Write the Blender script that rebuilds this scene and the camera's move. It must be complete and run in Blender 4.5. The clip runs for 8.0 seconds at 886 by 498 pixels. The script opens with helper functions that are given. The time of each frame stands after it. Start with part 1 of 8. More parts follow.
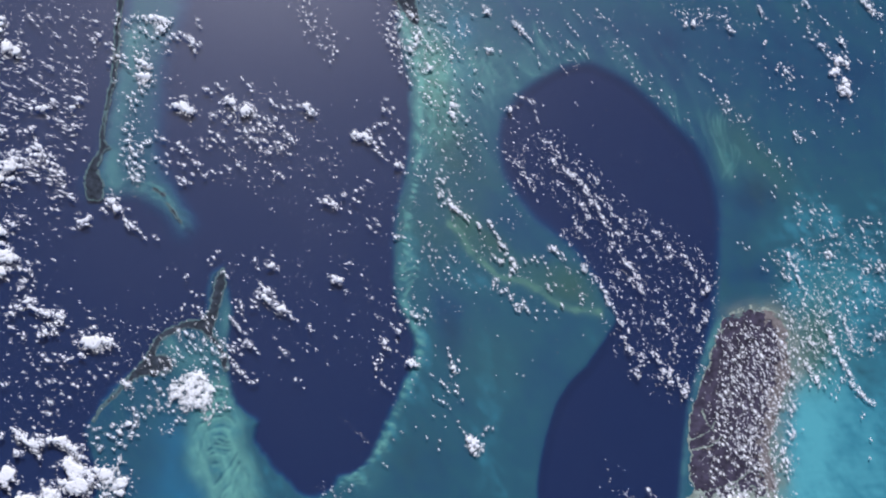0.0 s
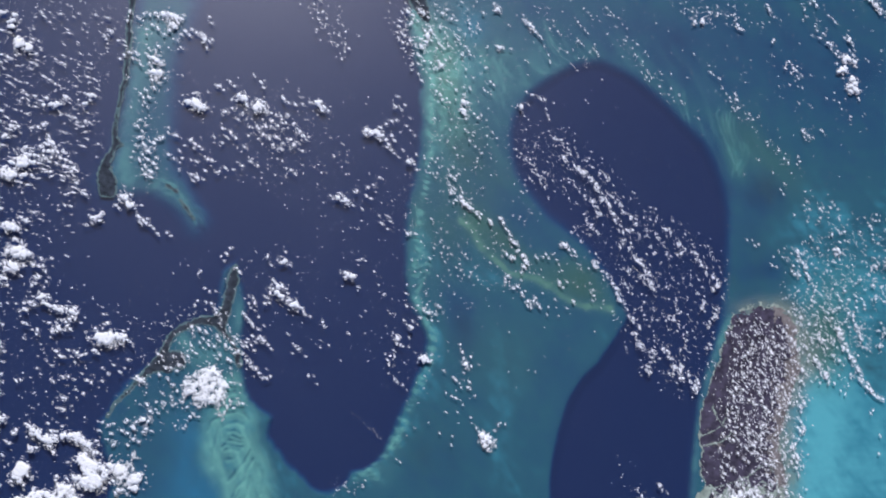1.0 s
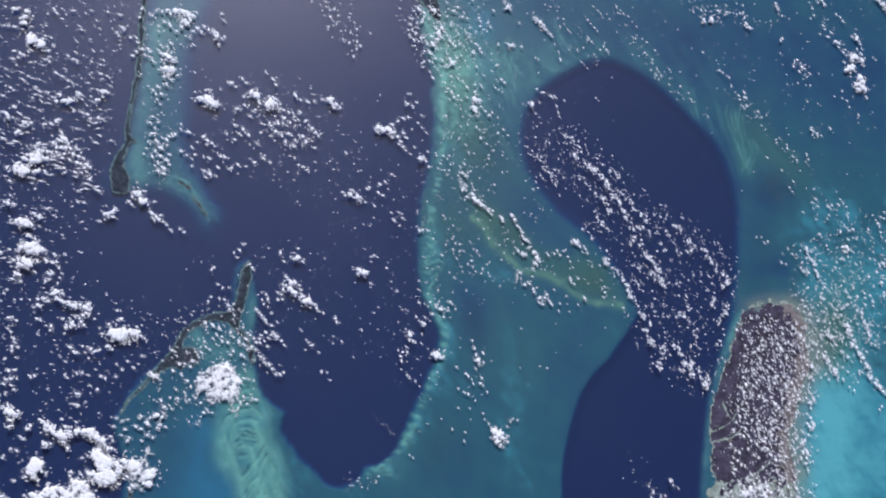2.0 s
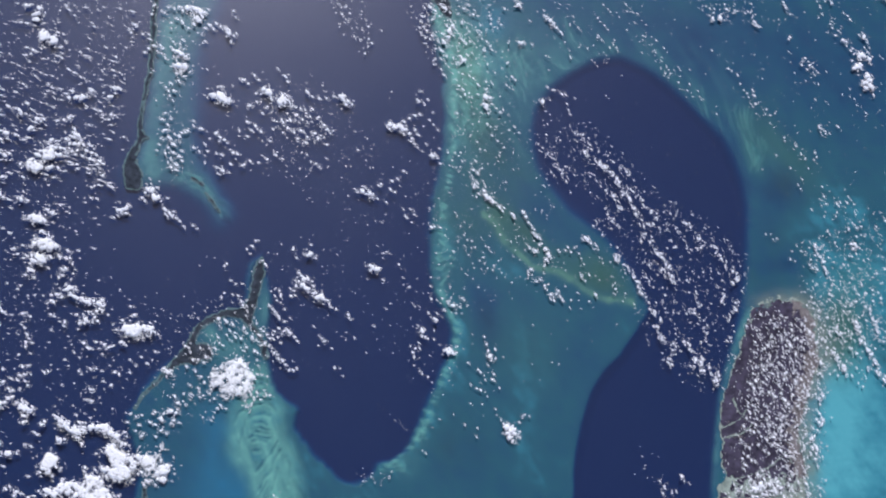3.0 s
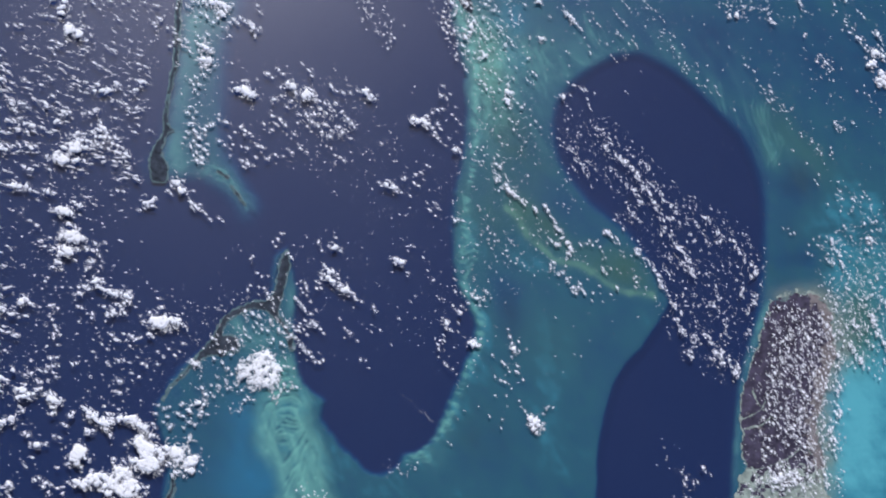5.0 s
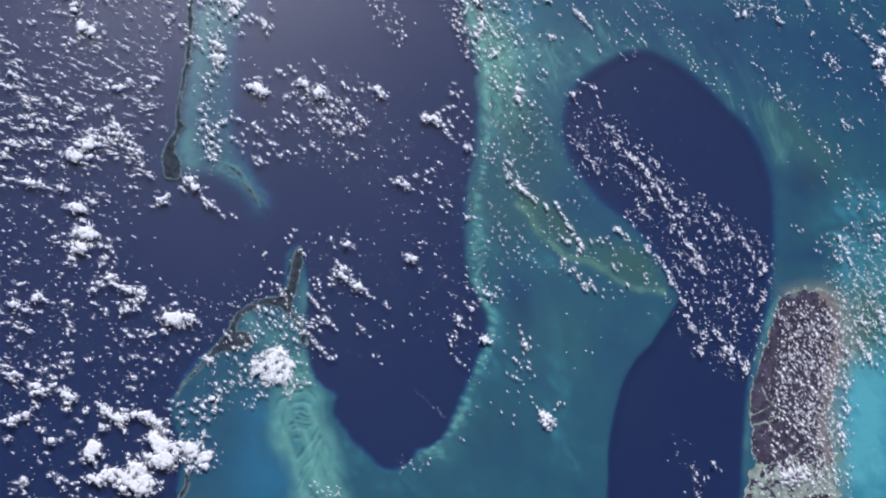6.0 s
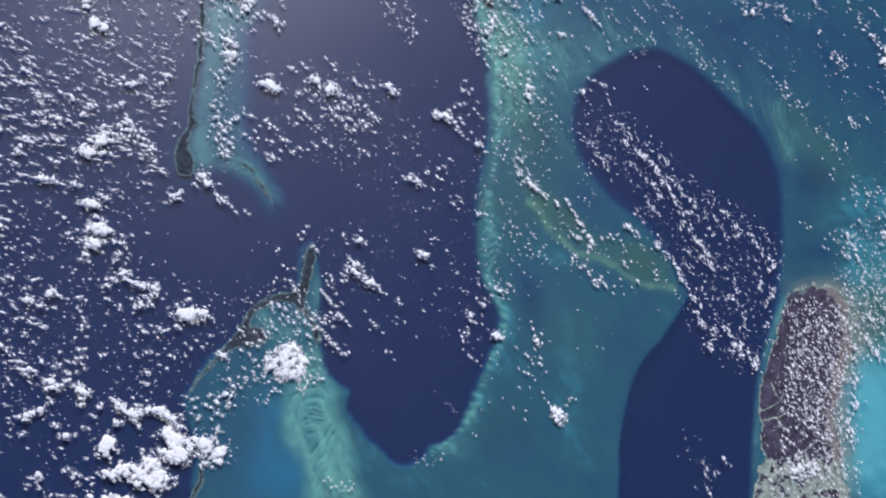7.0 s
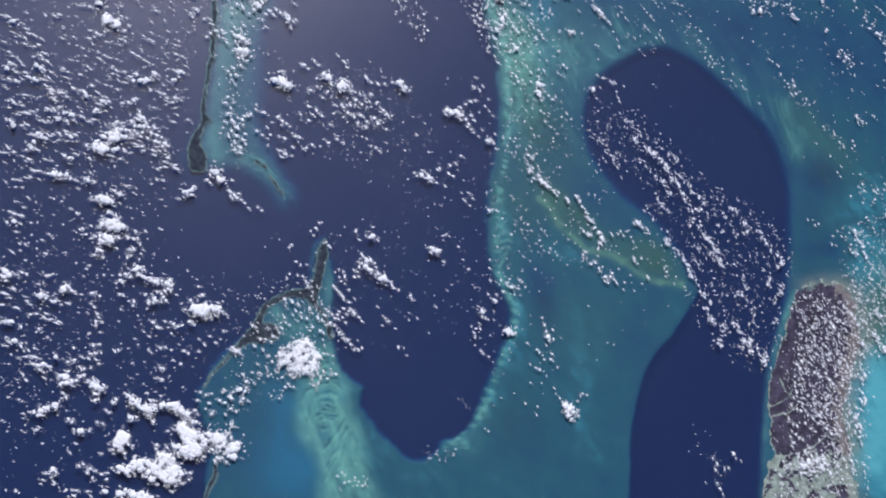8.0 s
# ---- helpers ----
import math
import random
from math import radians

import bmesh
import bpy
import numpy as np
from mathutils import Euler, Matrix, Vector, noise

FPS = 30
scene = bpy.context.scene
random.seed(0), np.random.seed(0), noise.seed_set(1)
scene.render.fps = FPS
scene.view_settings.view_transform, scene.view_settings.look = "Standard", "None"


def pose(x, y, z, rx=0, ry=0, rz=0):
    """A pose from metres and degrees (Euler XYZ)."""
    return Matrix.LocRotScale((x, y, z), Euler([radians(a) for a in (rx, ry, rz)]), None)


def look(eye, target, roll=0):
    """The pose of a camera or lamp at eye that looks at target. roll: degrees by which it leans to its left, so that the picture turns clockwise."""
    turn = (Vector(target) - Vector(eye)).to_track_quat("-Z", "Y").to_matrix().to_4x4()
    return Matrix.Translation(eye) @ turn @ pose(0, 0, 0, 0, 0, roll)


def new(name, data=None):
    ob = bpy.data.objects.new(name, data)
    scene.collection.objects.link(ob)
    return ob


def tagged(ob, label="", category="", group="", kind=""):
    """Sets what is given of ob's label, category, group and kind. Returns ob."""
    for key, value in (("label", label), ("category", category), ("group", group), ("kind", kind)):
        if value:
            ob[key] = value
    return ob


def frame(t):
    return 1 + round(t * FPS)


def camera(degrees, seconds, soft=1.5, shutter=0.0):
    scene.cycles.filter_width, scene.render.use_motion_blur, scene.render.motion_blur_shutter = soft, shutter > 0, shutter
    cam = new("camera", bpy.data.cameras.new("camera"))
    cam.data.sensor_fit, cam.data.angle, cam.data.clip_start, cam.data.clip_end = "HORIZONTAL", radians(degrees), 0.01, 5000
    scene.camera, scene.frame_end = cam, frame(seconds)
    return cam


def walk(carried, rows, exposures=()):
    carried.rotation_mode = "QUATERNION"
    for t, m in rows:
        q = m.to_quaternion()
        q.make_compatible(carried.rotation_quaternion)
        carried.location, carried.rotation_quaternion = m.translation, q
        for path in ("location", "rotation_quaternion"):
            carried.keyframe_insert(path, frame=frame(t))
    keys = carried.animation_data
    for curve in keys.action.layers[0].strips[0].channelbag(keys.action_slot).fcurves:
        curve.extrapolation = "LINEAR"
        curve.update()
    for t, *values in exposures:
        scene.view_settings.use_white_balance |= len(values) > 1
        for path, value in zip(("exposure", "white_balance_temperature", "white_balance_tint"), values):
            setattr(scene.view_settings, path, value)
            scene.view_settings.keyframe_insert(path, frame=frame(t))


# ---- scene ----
# A sea, its shallow banks and fair-weather clouds seen from orbit: one unit stands for one kilometre.
cam = camera(36, 8.0, soft=2.0)
PATH = [
    (0.0, pose(-0.000, -0.000, 346.000, 14.6780, -7.3593, -0.0000)),
    (1.0, pose(-6.374, -1.545, 345.997, 14.7547, -7.8559, -0.0849)),
    (2.0, pose(-12.747, -3.089, 345.987, 14.8299, -8.3500, -0.1722)),
    (3.0, pose(-19.121, -4.634, 345.971, 14.9038, -8.8416, -0.2621)),
    (4.0, pose(-25.494, -6.178, 345.949, 14.9763, -9.3307, -0.3544)),
    (5.0, pose(-31.868, -7.723, 345.920, 15.0474, -9.8174, -0.4492)),
    (6.0, pose(-38.241, -9.268, 345.885, 15.1170, -10.3016, -0.5464)),
    (7.0, pose(-44.615, -10.812, 345.843, 15.1854, -10.7833, -0.6462)),
    (8.0, pose(-50.989, -12.357, 345.795, 15.2523, -11.2625, -0.7484)),
]
walk(cam, PATH)

# ---- light ----
SUN_AZIMUTH, SUN_HEIGHT = 92.0, 50.0  # degrees from +x towards +y, degrees above the horizon
world = bpy.data.worlds.new("world")
scene.world = world
world.use_nodes = True
sky = world.node_tree.nodes.new("ShaderNodeTexSky")
sky.sky_type, sky.sun_disc = "NISHITA", False
sky.sun_elevation, sky.sun_rotation = radians(SUN_HEIGHT), radians(90 - SUN_AZIMUTH)
world.node_tree.links.new(sky.outputs[0], world.node_tree.nodes["Background"].inputs[0])
world.node_tree.nodes["Background"].inputs[1].default_value = 0.10
sun = new("sun", bpy.data.lights.new("sun", "SUN"))
sun.data.energy, sun.data.angle, sun.data.color = 5.0, radians(0.5), (1.0, 0.975, 0.95)
TO_SUN = Vector((math.cos(radians(SUN_AZIMUTH)) * math.cos(radians(SUN_HEIGHT)),
                 math.sin(radians(SUN_AZIMUTH)) * math.cos(radians(SUN_HEIGHT)), math.sin(radians(SUN_HEIGHT))))
sun.matrix_world = look(TO_SUN * 900, (0, 0, 0))
scene.view_settings.exposure = -0.12

EARTH = 6371.0  # radius
rng = np.random.default_rng(7)


def sag(x, y):
    """How far the globe falls away below the tangent plane."""
    return -(x * x + y * y) / (2 * EARTH)


# ---- noise and plan arithmetic ----
LATTICE = np.random.default_rng(3).random((256, 256)).astype(np.float32)


def value_noise(x, y):
    i, j = np.floor(x).astype(np.int32), np.floor(y).astype(np.int32)
    u, v = np.float32(x - i), np.float32(y - j)
    u, v = u * u * (3 - 2 * u), v * v * (3 - 2 * v)
    i, j, i1, j1 = i & 255, j & 255, (i + 1) & 255, (j + 1) & 255
    low = LATTICE[i, j] * (1 - u) + LATTICE[i1, j] * u
    high = LATTICE[i, j1] * (1 - u) + LATTICE[i1, j1] * u
    return (low * (1 - v) + high * v) * 2 - 1


def fbm(x, y, size, octaves=4, gain=0.5):
    """Layered noise of about -1 to 1 with features of that size in km."""
    x, y, total, weight, norm = np.float32(x), np.float32(y), 0.0, 1.0, 0.0
    for n in range(octaves):
        k = 2 ** n / size
        total = total + weight * value_noise(x * k + 17.3 * n, y * k + 91.7 * n)
        norm, weight = norm + weight, weight * gain
    return total / norm


def smooth(a, b, x):
    s = np.clip((x - a) / (b - a), 0, 1)
    return s * s * (3 - 2 * s)


def rounded(points, closed=True, steps=5):
    """A smooth line through the corners of a plan."""
    p = np.array(points, float)
    n, out = len(p), []
    for k in range(n if closed else n - 1):
        a, b, c, d = (p[(k + o) % n] if closed else p[min(max(k + o, 0), n - 1)] for o in (-1, 0, 1, 2))
        for s in np.arange(steps) / steps:
            out.append(0.5 * (2 * b + (c - a) * s + (2 * a - 5 * b + 4 * c - d) * s ** 2 + (3 * b - a - 3 * c + d) * s ** 3))
    return np.array(out if closed else out + [p[-1]])


def distance(x, y, line, closed):
    """Distance to a line, and whether inside it when it is closed."""
    best, inside = np.full(x.shape, 1e9), np.zeros(x.shape, bool)
    for k in range(len(line) if closed else len(line) - 1):
        (ax, ay), (bx, by) = line[k], line[(k + 1) % len(line)]
        dx, dy = bx - ax, by - ay
        s = np.clip(((x - ax) * dx + (y - ay) * dy) / (dx * dx + dy * dy + 1e-9), 0, 1)
        best = np.minimum(best, (x - ax - s * dx) ** 2 + (y - ay - s * dy) ** 2)
        if closed and ay != by:
            inside ^= ((ay > y) != (by > y)) & (x < ax + (y - ay) / (by - ay) * dx)
    return np.sqrt(best), inside


def area(x, y, points):
    """Signed distance to a rounded outline, positive inside."""
    line, out = rounded(points), np.full(x.shape, -30.0)
    (x0, y0), (x1, y1) = line.min(0) - 30, line.max(0) + 30
    near = (x > x0) & (x < x1) & (y > y0) & (y < y1)
    d, inside = distance(x[near], y[near], line, True)
    out[near] = np.where(inside, d, -d)
    return out


def ridge(x, y, points, width):
    line, out = rounded(points, False), np.zeros(x.shape)
    (x0, y0), (x1, y1) = line.min(0) - 3 * width, line.max(0) + 3 * width
    near = (x > x0) & (x < x1) & (y > y0) & (y < y1)
    d, _ = distance(x[near], y[near], line, False)
    out[near] = np.exp(-(d / width) ** 2)
    return out


def spot(x, y, cx, cy, rx, ry, turn=0.0):
    c, s = math.cos(radians(turn)), math.sin(radians(turn))
    u, v = (x - cx) * c + (y - cy) * s, -(x - cx) * s + (y - cy) * c
    return np.exp(-((u / rx) ** 2 + (v / ry) ** 2))


# ---- materials ----
def material(name, colour=(0.5, 0.5, 0.5), rough=0.9, grain=0.0, grain_size=1.0, bump=0.0):
    mat = bpy.data.materials.new(name)
    mat.use_nodes = True
    tree = mat.node_tree
    b = tree.nodes["Principled BSDF"]
    b.inputs["Base Color"].default_value = (*colour, 1)
    b.inputs["Roughness"].default_value = rough
    b.inputs["Specular IOR Level"].default_value = 0.1
    if grain:
        geo = tree.nodes.new("ShaderNodeNewGeometry")
        tex = tree.nodes.new("ShaderNodeTexNoise")
        tex.inputs["Scale"].default_value = 1 / grain_size
        tex.inputs["Detail"].default_value = 8
        tree.links.new(geo.outputs["Position"], tex.inputs["Vector"])
        ramp = tree.nodes.new("ShaderNodeValToRGB")
        ramp.color_ramp.elements[0].position, ramp.color_ramp.elements[1].position = 0.3, 0.7
        ramp.color_ramp.elements[0].color = (*[c * (1 - grain) for c in colour], 1)
        ramp.color_ramp.elements[1].color = (*[min(c * (1 + grain), 1) for c in colour], 1)
        tree.links.new(tex.outputs["Fac"], ramp.inputs["Fac"])
        tree.links.new(ramp.outputs["Color"], b.inputs["Base Color"])
        if bump:
            bp = tree.nodes.new("ShaderNodeBump")
            bp.inputs["Strength"].default_value, bp.inputs["Distance"].default_value = bump, grain_size * 0.3
            tree.links.new(tex.outputs["Fac"], bp.inputs["Height"])
            tree.links.new(bp.outputs["Normal"], b.inputs["Normal"])
    return mat


def seabed_material():
    """Sea floor seen through clear water: its colour goes by depth, bare sand and seagrass. The deep colour includes
    air haze.
    """
    mat = bpy.data.materials.new("seabed")
    mat.use_nodes = True
    tree = mat.node_tree
    nodes, link = tree.nodes, tree.links.new
    b = nodes["Principled BSDF"]
    b.inputs["Roughness"].default_value, b.inputs["Specular IOR Level"].default_value = 1.0, 0.0

    def read(name):
        n = nodes.new("ShaderNodeAttribute")
        n.attribute_name = name
        return n.outputs["Fac"]

    geo = nodes.new("ShaderNodeNewGeometry")
    tex = nodes.new("ShaderNodeTexNoise")
    tex.inputs["Scale"].default_value, tex.inputs["Detail"].default_value = 0.5, 9
    tex.inputs["Roughness"].default_value = 0.65
    link(geo.outputs["Position"], tex.inputs["Vector"])
    shift = nodes.new("ShaderNodeMath")
    shift.operation = "MULTIPLY_ADD"
    shift.inputs[1].default_value = 0.10
    shift.inputs[2].default_value = -0.05
    link(tex.outputs["Fac"], shift.inputs[0])
    add = nodes.new("ShaderNodeMath")
    link(read("depth"), add.inputs[0])
    link(shift.outputs[0], add.inputs[1])
    ramp = nodes.new("ShaderNodeValToRGB")
    # the deepest stops have the air's blue haze mixed into their colour
    stops = [(0.0, (0.068, 0.285, 0.36)), (0.2, (0.032, 0.172, 0.248)), (0.38, (0.017, 0.073, 0.115)),
             (0.58, (0.012, 0.052, 0.112)), (0.8, (0.007, 0.027, 0.087)), (1.0, (0.0088, 0.0188, 0.067))]
    while len(ramp.color_ramp.elements) < len(stops):
        ramp.color_ramp.elements.new(0.5)
    for e, (at, colour) in zip(ramp.color_ramp.elements, stops):
        e.position, e.color = at, (*colour, 1)
    link(add.outputs[0], ramp.inputs["Fac"])
    last = ramp.outputs["Color"]
    for name, colour in (("weed", (0.022, 0.055, 0.060)), ("green", (0.034, 0.094, 0.088)), ("shoal", (0.080, 0.180, 0.150)), ("lagoon", (0.017, 0.112, 0.215)), ("sand", (0.105, 0.285, 0.27)), ("mud", (0.135, 0.165, 0.160))):
        mix = nodes.new("ShaderNodeMix")
        mix.data_type = "RGBA"
        link(read(name), mix.inputs["Factor"])
        link(last, mix.inputs["A"])
        mix.inputs["B"].default_value = (*colour, 1)
        last = mix.outputs["Result"]
    link(last, b.inputs["Base Color"])
    return mat


def water_material():
    """The clear water's face: only its gloss shows, broken up by waves too small to see."""
    mat = bpy.data.materials.new("water_surface")
    mat.use_nodes = True
    tree = mat.node_tree
    nodes, link = tree.nodes, tree.links.new
    nodes.remove(nodes["Principled BSDF"])
    clear = nodes.new("ShaderNodeBsdfTransparent")
    gloss = nodes.new("ShaderNodeBsdfAnisotropic")
    gloss.inputs["Color"].default_value = (0.88, 0.88, 1.0, 1)
    geo = nodes.new("ShaderNodeNewGeometry")
    tex = nodes.new("ShaderNodeTexNoise")
    tex.inputs["Scale"].default_value, tex.inputs["Detail"].default_value = 0.03, 6
    link(geo.outputs["Position"], tex.inputs["Vector"])
    rough = nodes.new("ShaderNodeMapRange")
    rough.inputs["To Min"].default_value, rough.inputs["To Max"].default_value = 0.28, 0.39
    link(tex.outputs["Fac"], rough.inputs["Value"])
    link(rough.outputs["Result"], gloss.inputs["Roughness"])
    mix = nodes.new("ShaderNodeMixShader")
    mix.inputs["Fac"].default_value = 0.0158
    link(clear.outputs[0], mix.inputs[1])
    link(gloss.outputs[0], mix.inputs[2])
    link(mix.outputs[0], nodes["Material Output"].inputs["Surface"])
    return mat


def cloud_material():
    """White cloud: light goes in and comes out again; where it is thin, what lies below shows through."""
    mat = bpy.data.materials.new("cloud")
    mat.use_nodes = True
    tree = mat.node_tree
    nodes, link = tree.nodes, tree.links.new
    nodes.remove(nodes["Principled BSDF"])
    face = nodes.new("ShaderNodeBsdfDiffuse")
    face.inputs["Color"].default_value = (0.915, 0.915, 0.985, 1)
    inner = nodes.new("ShaderNodeBsdfTranslucent")
    inner.inputs["Color"].default_value = (0.86, 0.90, 1.0, 1)
    geo = nodes.new("ShaderNodeNewGeometry")
    tex = nodes.new("ShaderNodeTexNoise")
    tex.inputs["Scale"].default_value, tex.inputs["Detail"].default_value = 2.5, 7
    link(geo.outputs["Position"], tex.inputs["Vector"])
    bp = nodes.new("ShaderNodeBump")
    bp.inputs["Strength"].default_value, bp.inputs["Distance"].default_value = 0.08, 0.15
    link(tex.outputs["Fac"], bp.inputs["Height"])
    link(bp.outputs["Normal"], face.inputs["Normal"])
    body = nodes.new("ShaderNodeMixShader")
    body.inputs["Fac"].default_value = 0.38
    link(face.outputs[0], body.inputs[1])
    link(inner.outputs[0], body.inputs[2])
    clear = nodes.new("ShaderNodeBsdfTransparent")
    cover = nodes.new("ShaderNodeAttribute")
    cover.attribute_name = "cover"
    thin = nodes.new("ShaderNodeMixShader")
    link(cover.outputs["Fac"], thin.inputs["Fac"])
    link(clear.outputs[0], thin.inputs[1])
    link(body.outputs[0], thin.inputs[2])
    link(thin.outputs[0], nodes["Material Output"].inputs["Surface"])
    return mat


SEABED, WATER = seabed_material(), water_material()
CLOUD = cloud_material()
SCRUB = material("scrub", (0.027, 0.034, 0.050), grain=0.45, grain_size=1.2, bump=0.4)
PINE = material("pine_forest", (0.042, 0.037, 0.064), grain=0.5, grain_size=2.0, bump=0.4)
BEACH = material("beach", (0.07, 0.115, 0.135), grain=0.25, grain_size=0.8)
MARSH = material("marsh", (0.140, 0.126, 0.138), grain=0.35, grain_size=2.0)
FLAT = material("tidal_flat", (0.19, 0.23, 0.22), grain=0.35, grain_size=1.5)


# ---- the sea ----
def spaced(low, high, step, far):
    """Even steps from low to high, then ever wider ones out to far."""
    inner = np.arange(low, high + step / 2, step)
    grow, at, out = step, 0.0, []
    while at < far:
        grow *= 1.35
        at += grow
        out.append(at)
    out = np.array(out)
    return np.concatenate([low - out[::-1], inner, high + out])


def sheet(name, xs, ys, height, mat, fields=None):
    """One grid of quads over the plan, with its height and named fields at every corner."""
    x, y = np.meshgrid(xs, ys, indexing="ij")
    n, m = x.shape
    co = np.stack([x, y, height], -1).reshape(-1, 3)
    k = np.arange(n * m).reshape(n, m)
    quads = np.stack([k[:-1, :-1], k[1:, :-1], k[1:, 1:], k[:-1, 1:]], -1).reshape(-1, 4)
    return mesh_of(name, co, quads, mat, {a: v.ravel() for a, v in (fields or {}).items()})


def mesh_of(name, co, faces, mat, fields=None):
    me = bpy.data.meshes.new(name)
    faces = np.asarray(faces)
    me.vertices.add(len(co))
    me.vertices.foreach_set("co", np.asarray(co, np.float32).ravel())
    me.loops.add(faces.size)
    me.loops.foreach_set("vertex_index", faces.astype(np.int32).ravel())
    me.polygons.add(len(faces))
    me.polygons.foreach_set("loop_start", np.arange(0, faces.size, faces.shape[1], dtype=np.int32))
    me.update(calc_edges=True)
    me.shade_smooth()
    for key, value in (fields or {}).items():
        me.attributes.new(key, "FLOAT", "POINT").data.foreach_set("value", value.astype(np.float32))
    me.materials.append(mat)
    return me


xs, ys = spaced(-112, 188, 0.36, 1900), spaced(2, 184, 0.36, 1900)
X, Y = np.meshgrid(xs, ys, indexing="ij")
WX = X + 1.1 * fbm(X, Y, 7, 4) + 0.35 * fbm(X, Y, 1.6, 2)
WY = Y + 1.1 * fbm(X + 300, Y, 7, 4) + 0.35 * fbm(X + 90, Y, 1.6, 2)

# The deep sound and the ocean beyond the thin islands
SOUND = [(27.7, 184.0), (28.5, 163.0), (32.0, 154.6), (34.3, 146.3), (36.0, 133.0), (36.1, 123.2), (34.9, 113.5),
    (33.1, 105.4), (32.0, 97.5), (31.6, 89.7), (31.8, 82.1), (32.7, 76.0), (35.6, 71.6), (36.9, 67.1),
    (36.5, 61.2), (34.6, 55.2), (32.5, 50.1), (29.6, 45.0), (26.7, 38.9), (25.5, 34.9), (22.0, 32.7),
    (18.4, 31.6), (17.2, 28.8), (14.8, 26.8), (11.8, 26.2), (8.6, 28.0), (5.0, 31.1), (1.4, 34.6),
    (-1.5, 38.1), (-3.2, 40.9), (-2.9, 44.7), (-6.1, 47.2), (-8.7, 50.7), (-9.9, 55.8), (-10.6, 63.0),
    (-10.3, 67.4), (-9.7, 71.9), (-10.2, 77.0), (-11.7, 81.5), (-12.9, 84.3)]
OCEAN = [(-13.0, 84.6), (-15.7, 80.6), (-16.5, 73.2), (-18.3, 69.9), (-22.5, 68.6), (-26.7, 66.3), (-29.5, 62.6),
    (-31.2, 58.9), (-37.8, 53.8), (-40.4, 50.9), (-42.9, 46.6), (-44.3, 42.4), (-43.2, 36.8), (-40.9, 29.9),
    (-41.8, 19.0), (-45.6, -3.5), (-121.9, -28.3), (-153.0, 106.1), (-152.9, 203.3), (-32.3, 204.7), (27.7, 185.7),
    (30.2, 146.0), (16.9, 112.7), (2.5, 93.4)]
# The round-ended deep channel between the banks
TONGUE = [(85.9, 147.0), (90.6, 145.8), (95.0, 143.7), (100.7, 139.5), (105.8, 134.5), (111.5, 128.6), (116.5, 122.7),
    (119.6, 114.4), (121.2, 105.8), (121.0, 97.0), (120.2, 88.2), (118.8, 80.2), (117.5, 73.2), (115.0, 65.4),
    (112.2, 56.2), (110.2, 50.1), (109.0, 42.0), (107.9, 34.6), (106.9, 27.0), (103.9, 10.2), (89.9, -6.4),
    (70.0, 10.1), (69.3, 26.6), (69.7, 32.6), (70.9, 38.4), (72.9, 45.7), (75.3, 51.7), (78.5, 56.9),
    (83.1, 61.3), (86.3, 65.8), (88.9, 69.6), (91.6, 74.4), (88.7, 80.8), (84.0, 88.5), (79.2, 94.3),
    (74.1, 98.3), (69.6, 102.1), (65.2, 107.5), (62.0, 113.0), (60.8, 119.5), (61.1, 126.0), (63.4, 132.8),
    (67.9, 138.0), (74.1, 142.9), (79.7, 145.8)]
CAT_BANK = [(-42.7, 182.7), (-42.5, 162.1), (-43.2, 148.7), (-43.5, 134.0), (-44.6, 123.5), (-45.9, 114.8), (-48.5, 110.0),
    (-49.1, 105.3), (-47.2, 102.0), (-43.6, 102.1), (-39.4, 103.4), (-35.1, 103.5), (-29.8, 99.9), (-25.3, 96.2),
    (-22.7, 95.2), (-22.9, 99.4), (-25.5, 105.5), (-28.7, 111.6), (-29.8, 121.8), (-29.8, 133.0), (-28.9, 143.7),
    (-26.4, 152.9), (-24.2, 164.9), (-26.6, 183.7)]
sound = np.maximum(area(WX, WY, SOUND), area(WX, WY, OCEAN))
cat = area(WX, WY, CAT_BANK)
tongue = area(X + 0.35 * (WX - X), Y + 0.35 * (WY - Y), TONGUE)
deep_sound = smooth(-1.0, 1.0, sound) * (1 - 0.93 * smooth(-3.0, 4.0, cat) * (0.75 + 0.25 * smooth(-0.5, 5, cat)))
FAN = [(-32.8, 105.9), (-27.8, 102.3), (-24.2, 97.8), (-23.0, 95.2)]
fan = ridge(WX, WY, FAN, 3.0) * np.clip(0.85 + 1.1 * fbm(X + 0.7 * Y, 0.6 * Y, 2.6, 5, 0.7), 0, 1)
fan = np.maximum(fan, np.clip(spot(X, Y, -29.8, 103.0, 5.0, 2.6, -40) + spot(X, Y, -25.8, 99.0, 4.0, 2.0, -55), 0, 1) * np.clip(0.7 + 0.9 * fbm(X + 0.7 * Y, 0.6 * Y, 2.2, 5, 0.7), 0, 0.9))
deep_sound = deep_sound * (1 - 0.85 * fan)
brink = 1.8 - 1.1 * smooth(102, 94, X) * smooth(80, 72, Y)  # steeper where the channel leaves the bank
deep_tongue = smooth(-1.0, 1.0, (tongue + 0.15) / brink)
deep = np.maximum(deep_sound, deep_tongue)
away = smooth(150, 420, np.hypot(X - 40, Y - 90))

# The banks: mid depth, with shoals, basins, seagrass and sand
bank = 0.43 + 0.09 * fbm(X, Y, 40, 4) + 0.10 * fbm(X, Y, 7, 5, 0.65) + 0.07 * fbm(X + 0.6 * Y, 0.5 * Y, 1.8, 3)


def spots(rows):
    """Sum of soft round patches: x, y, two radii, turn, strength."""
    return sum(k * spot(X, Y, x, y, rx, ry, turn) for (x, y), (rx, ry, turn, k) in rows)


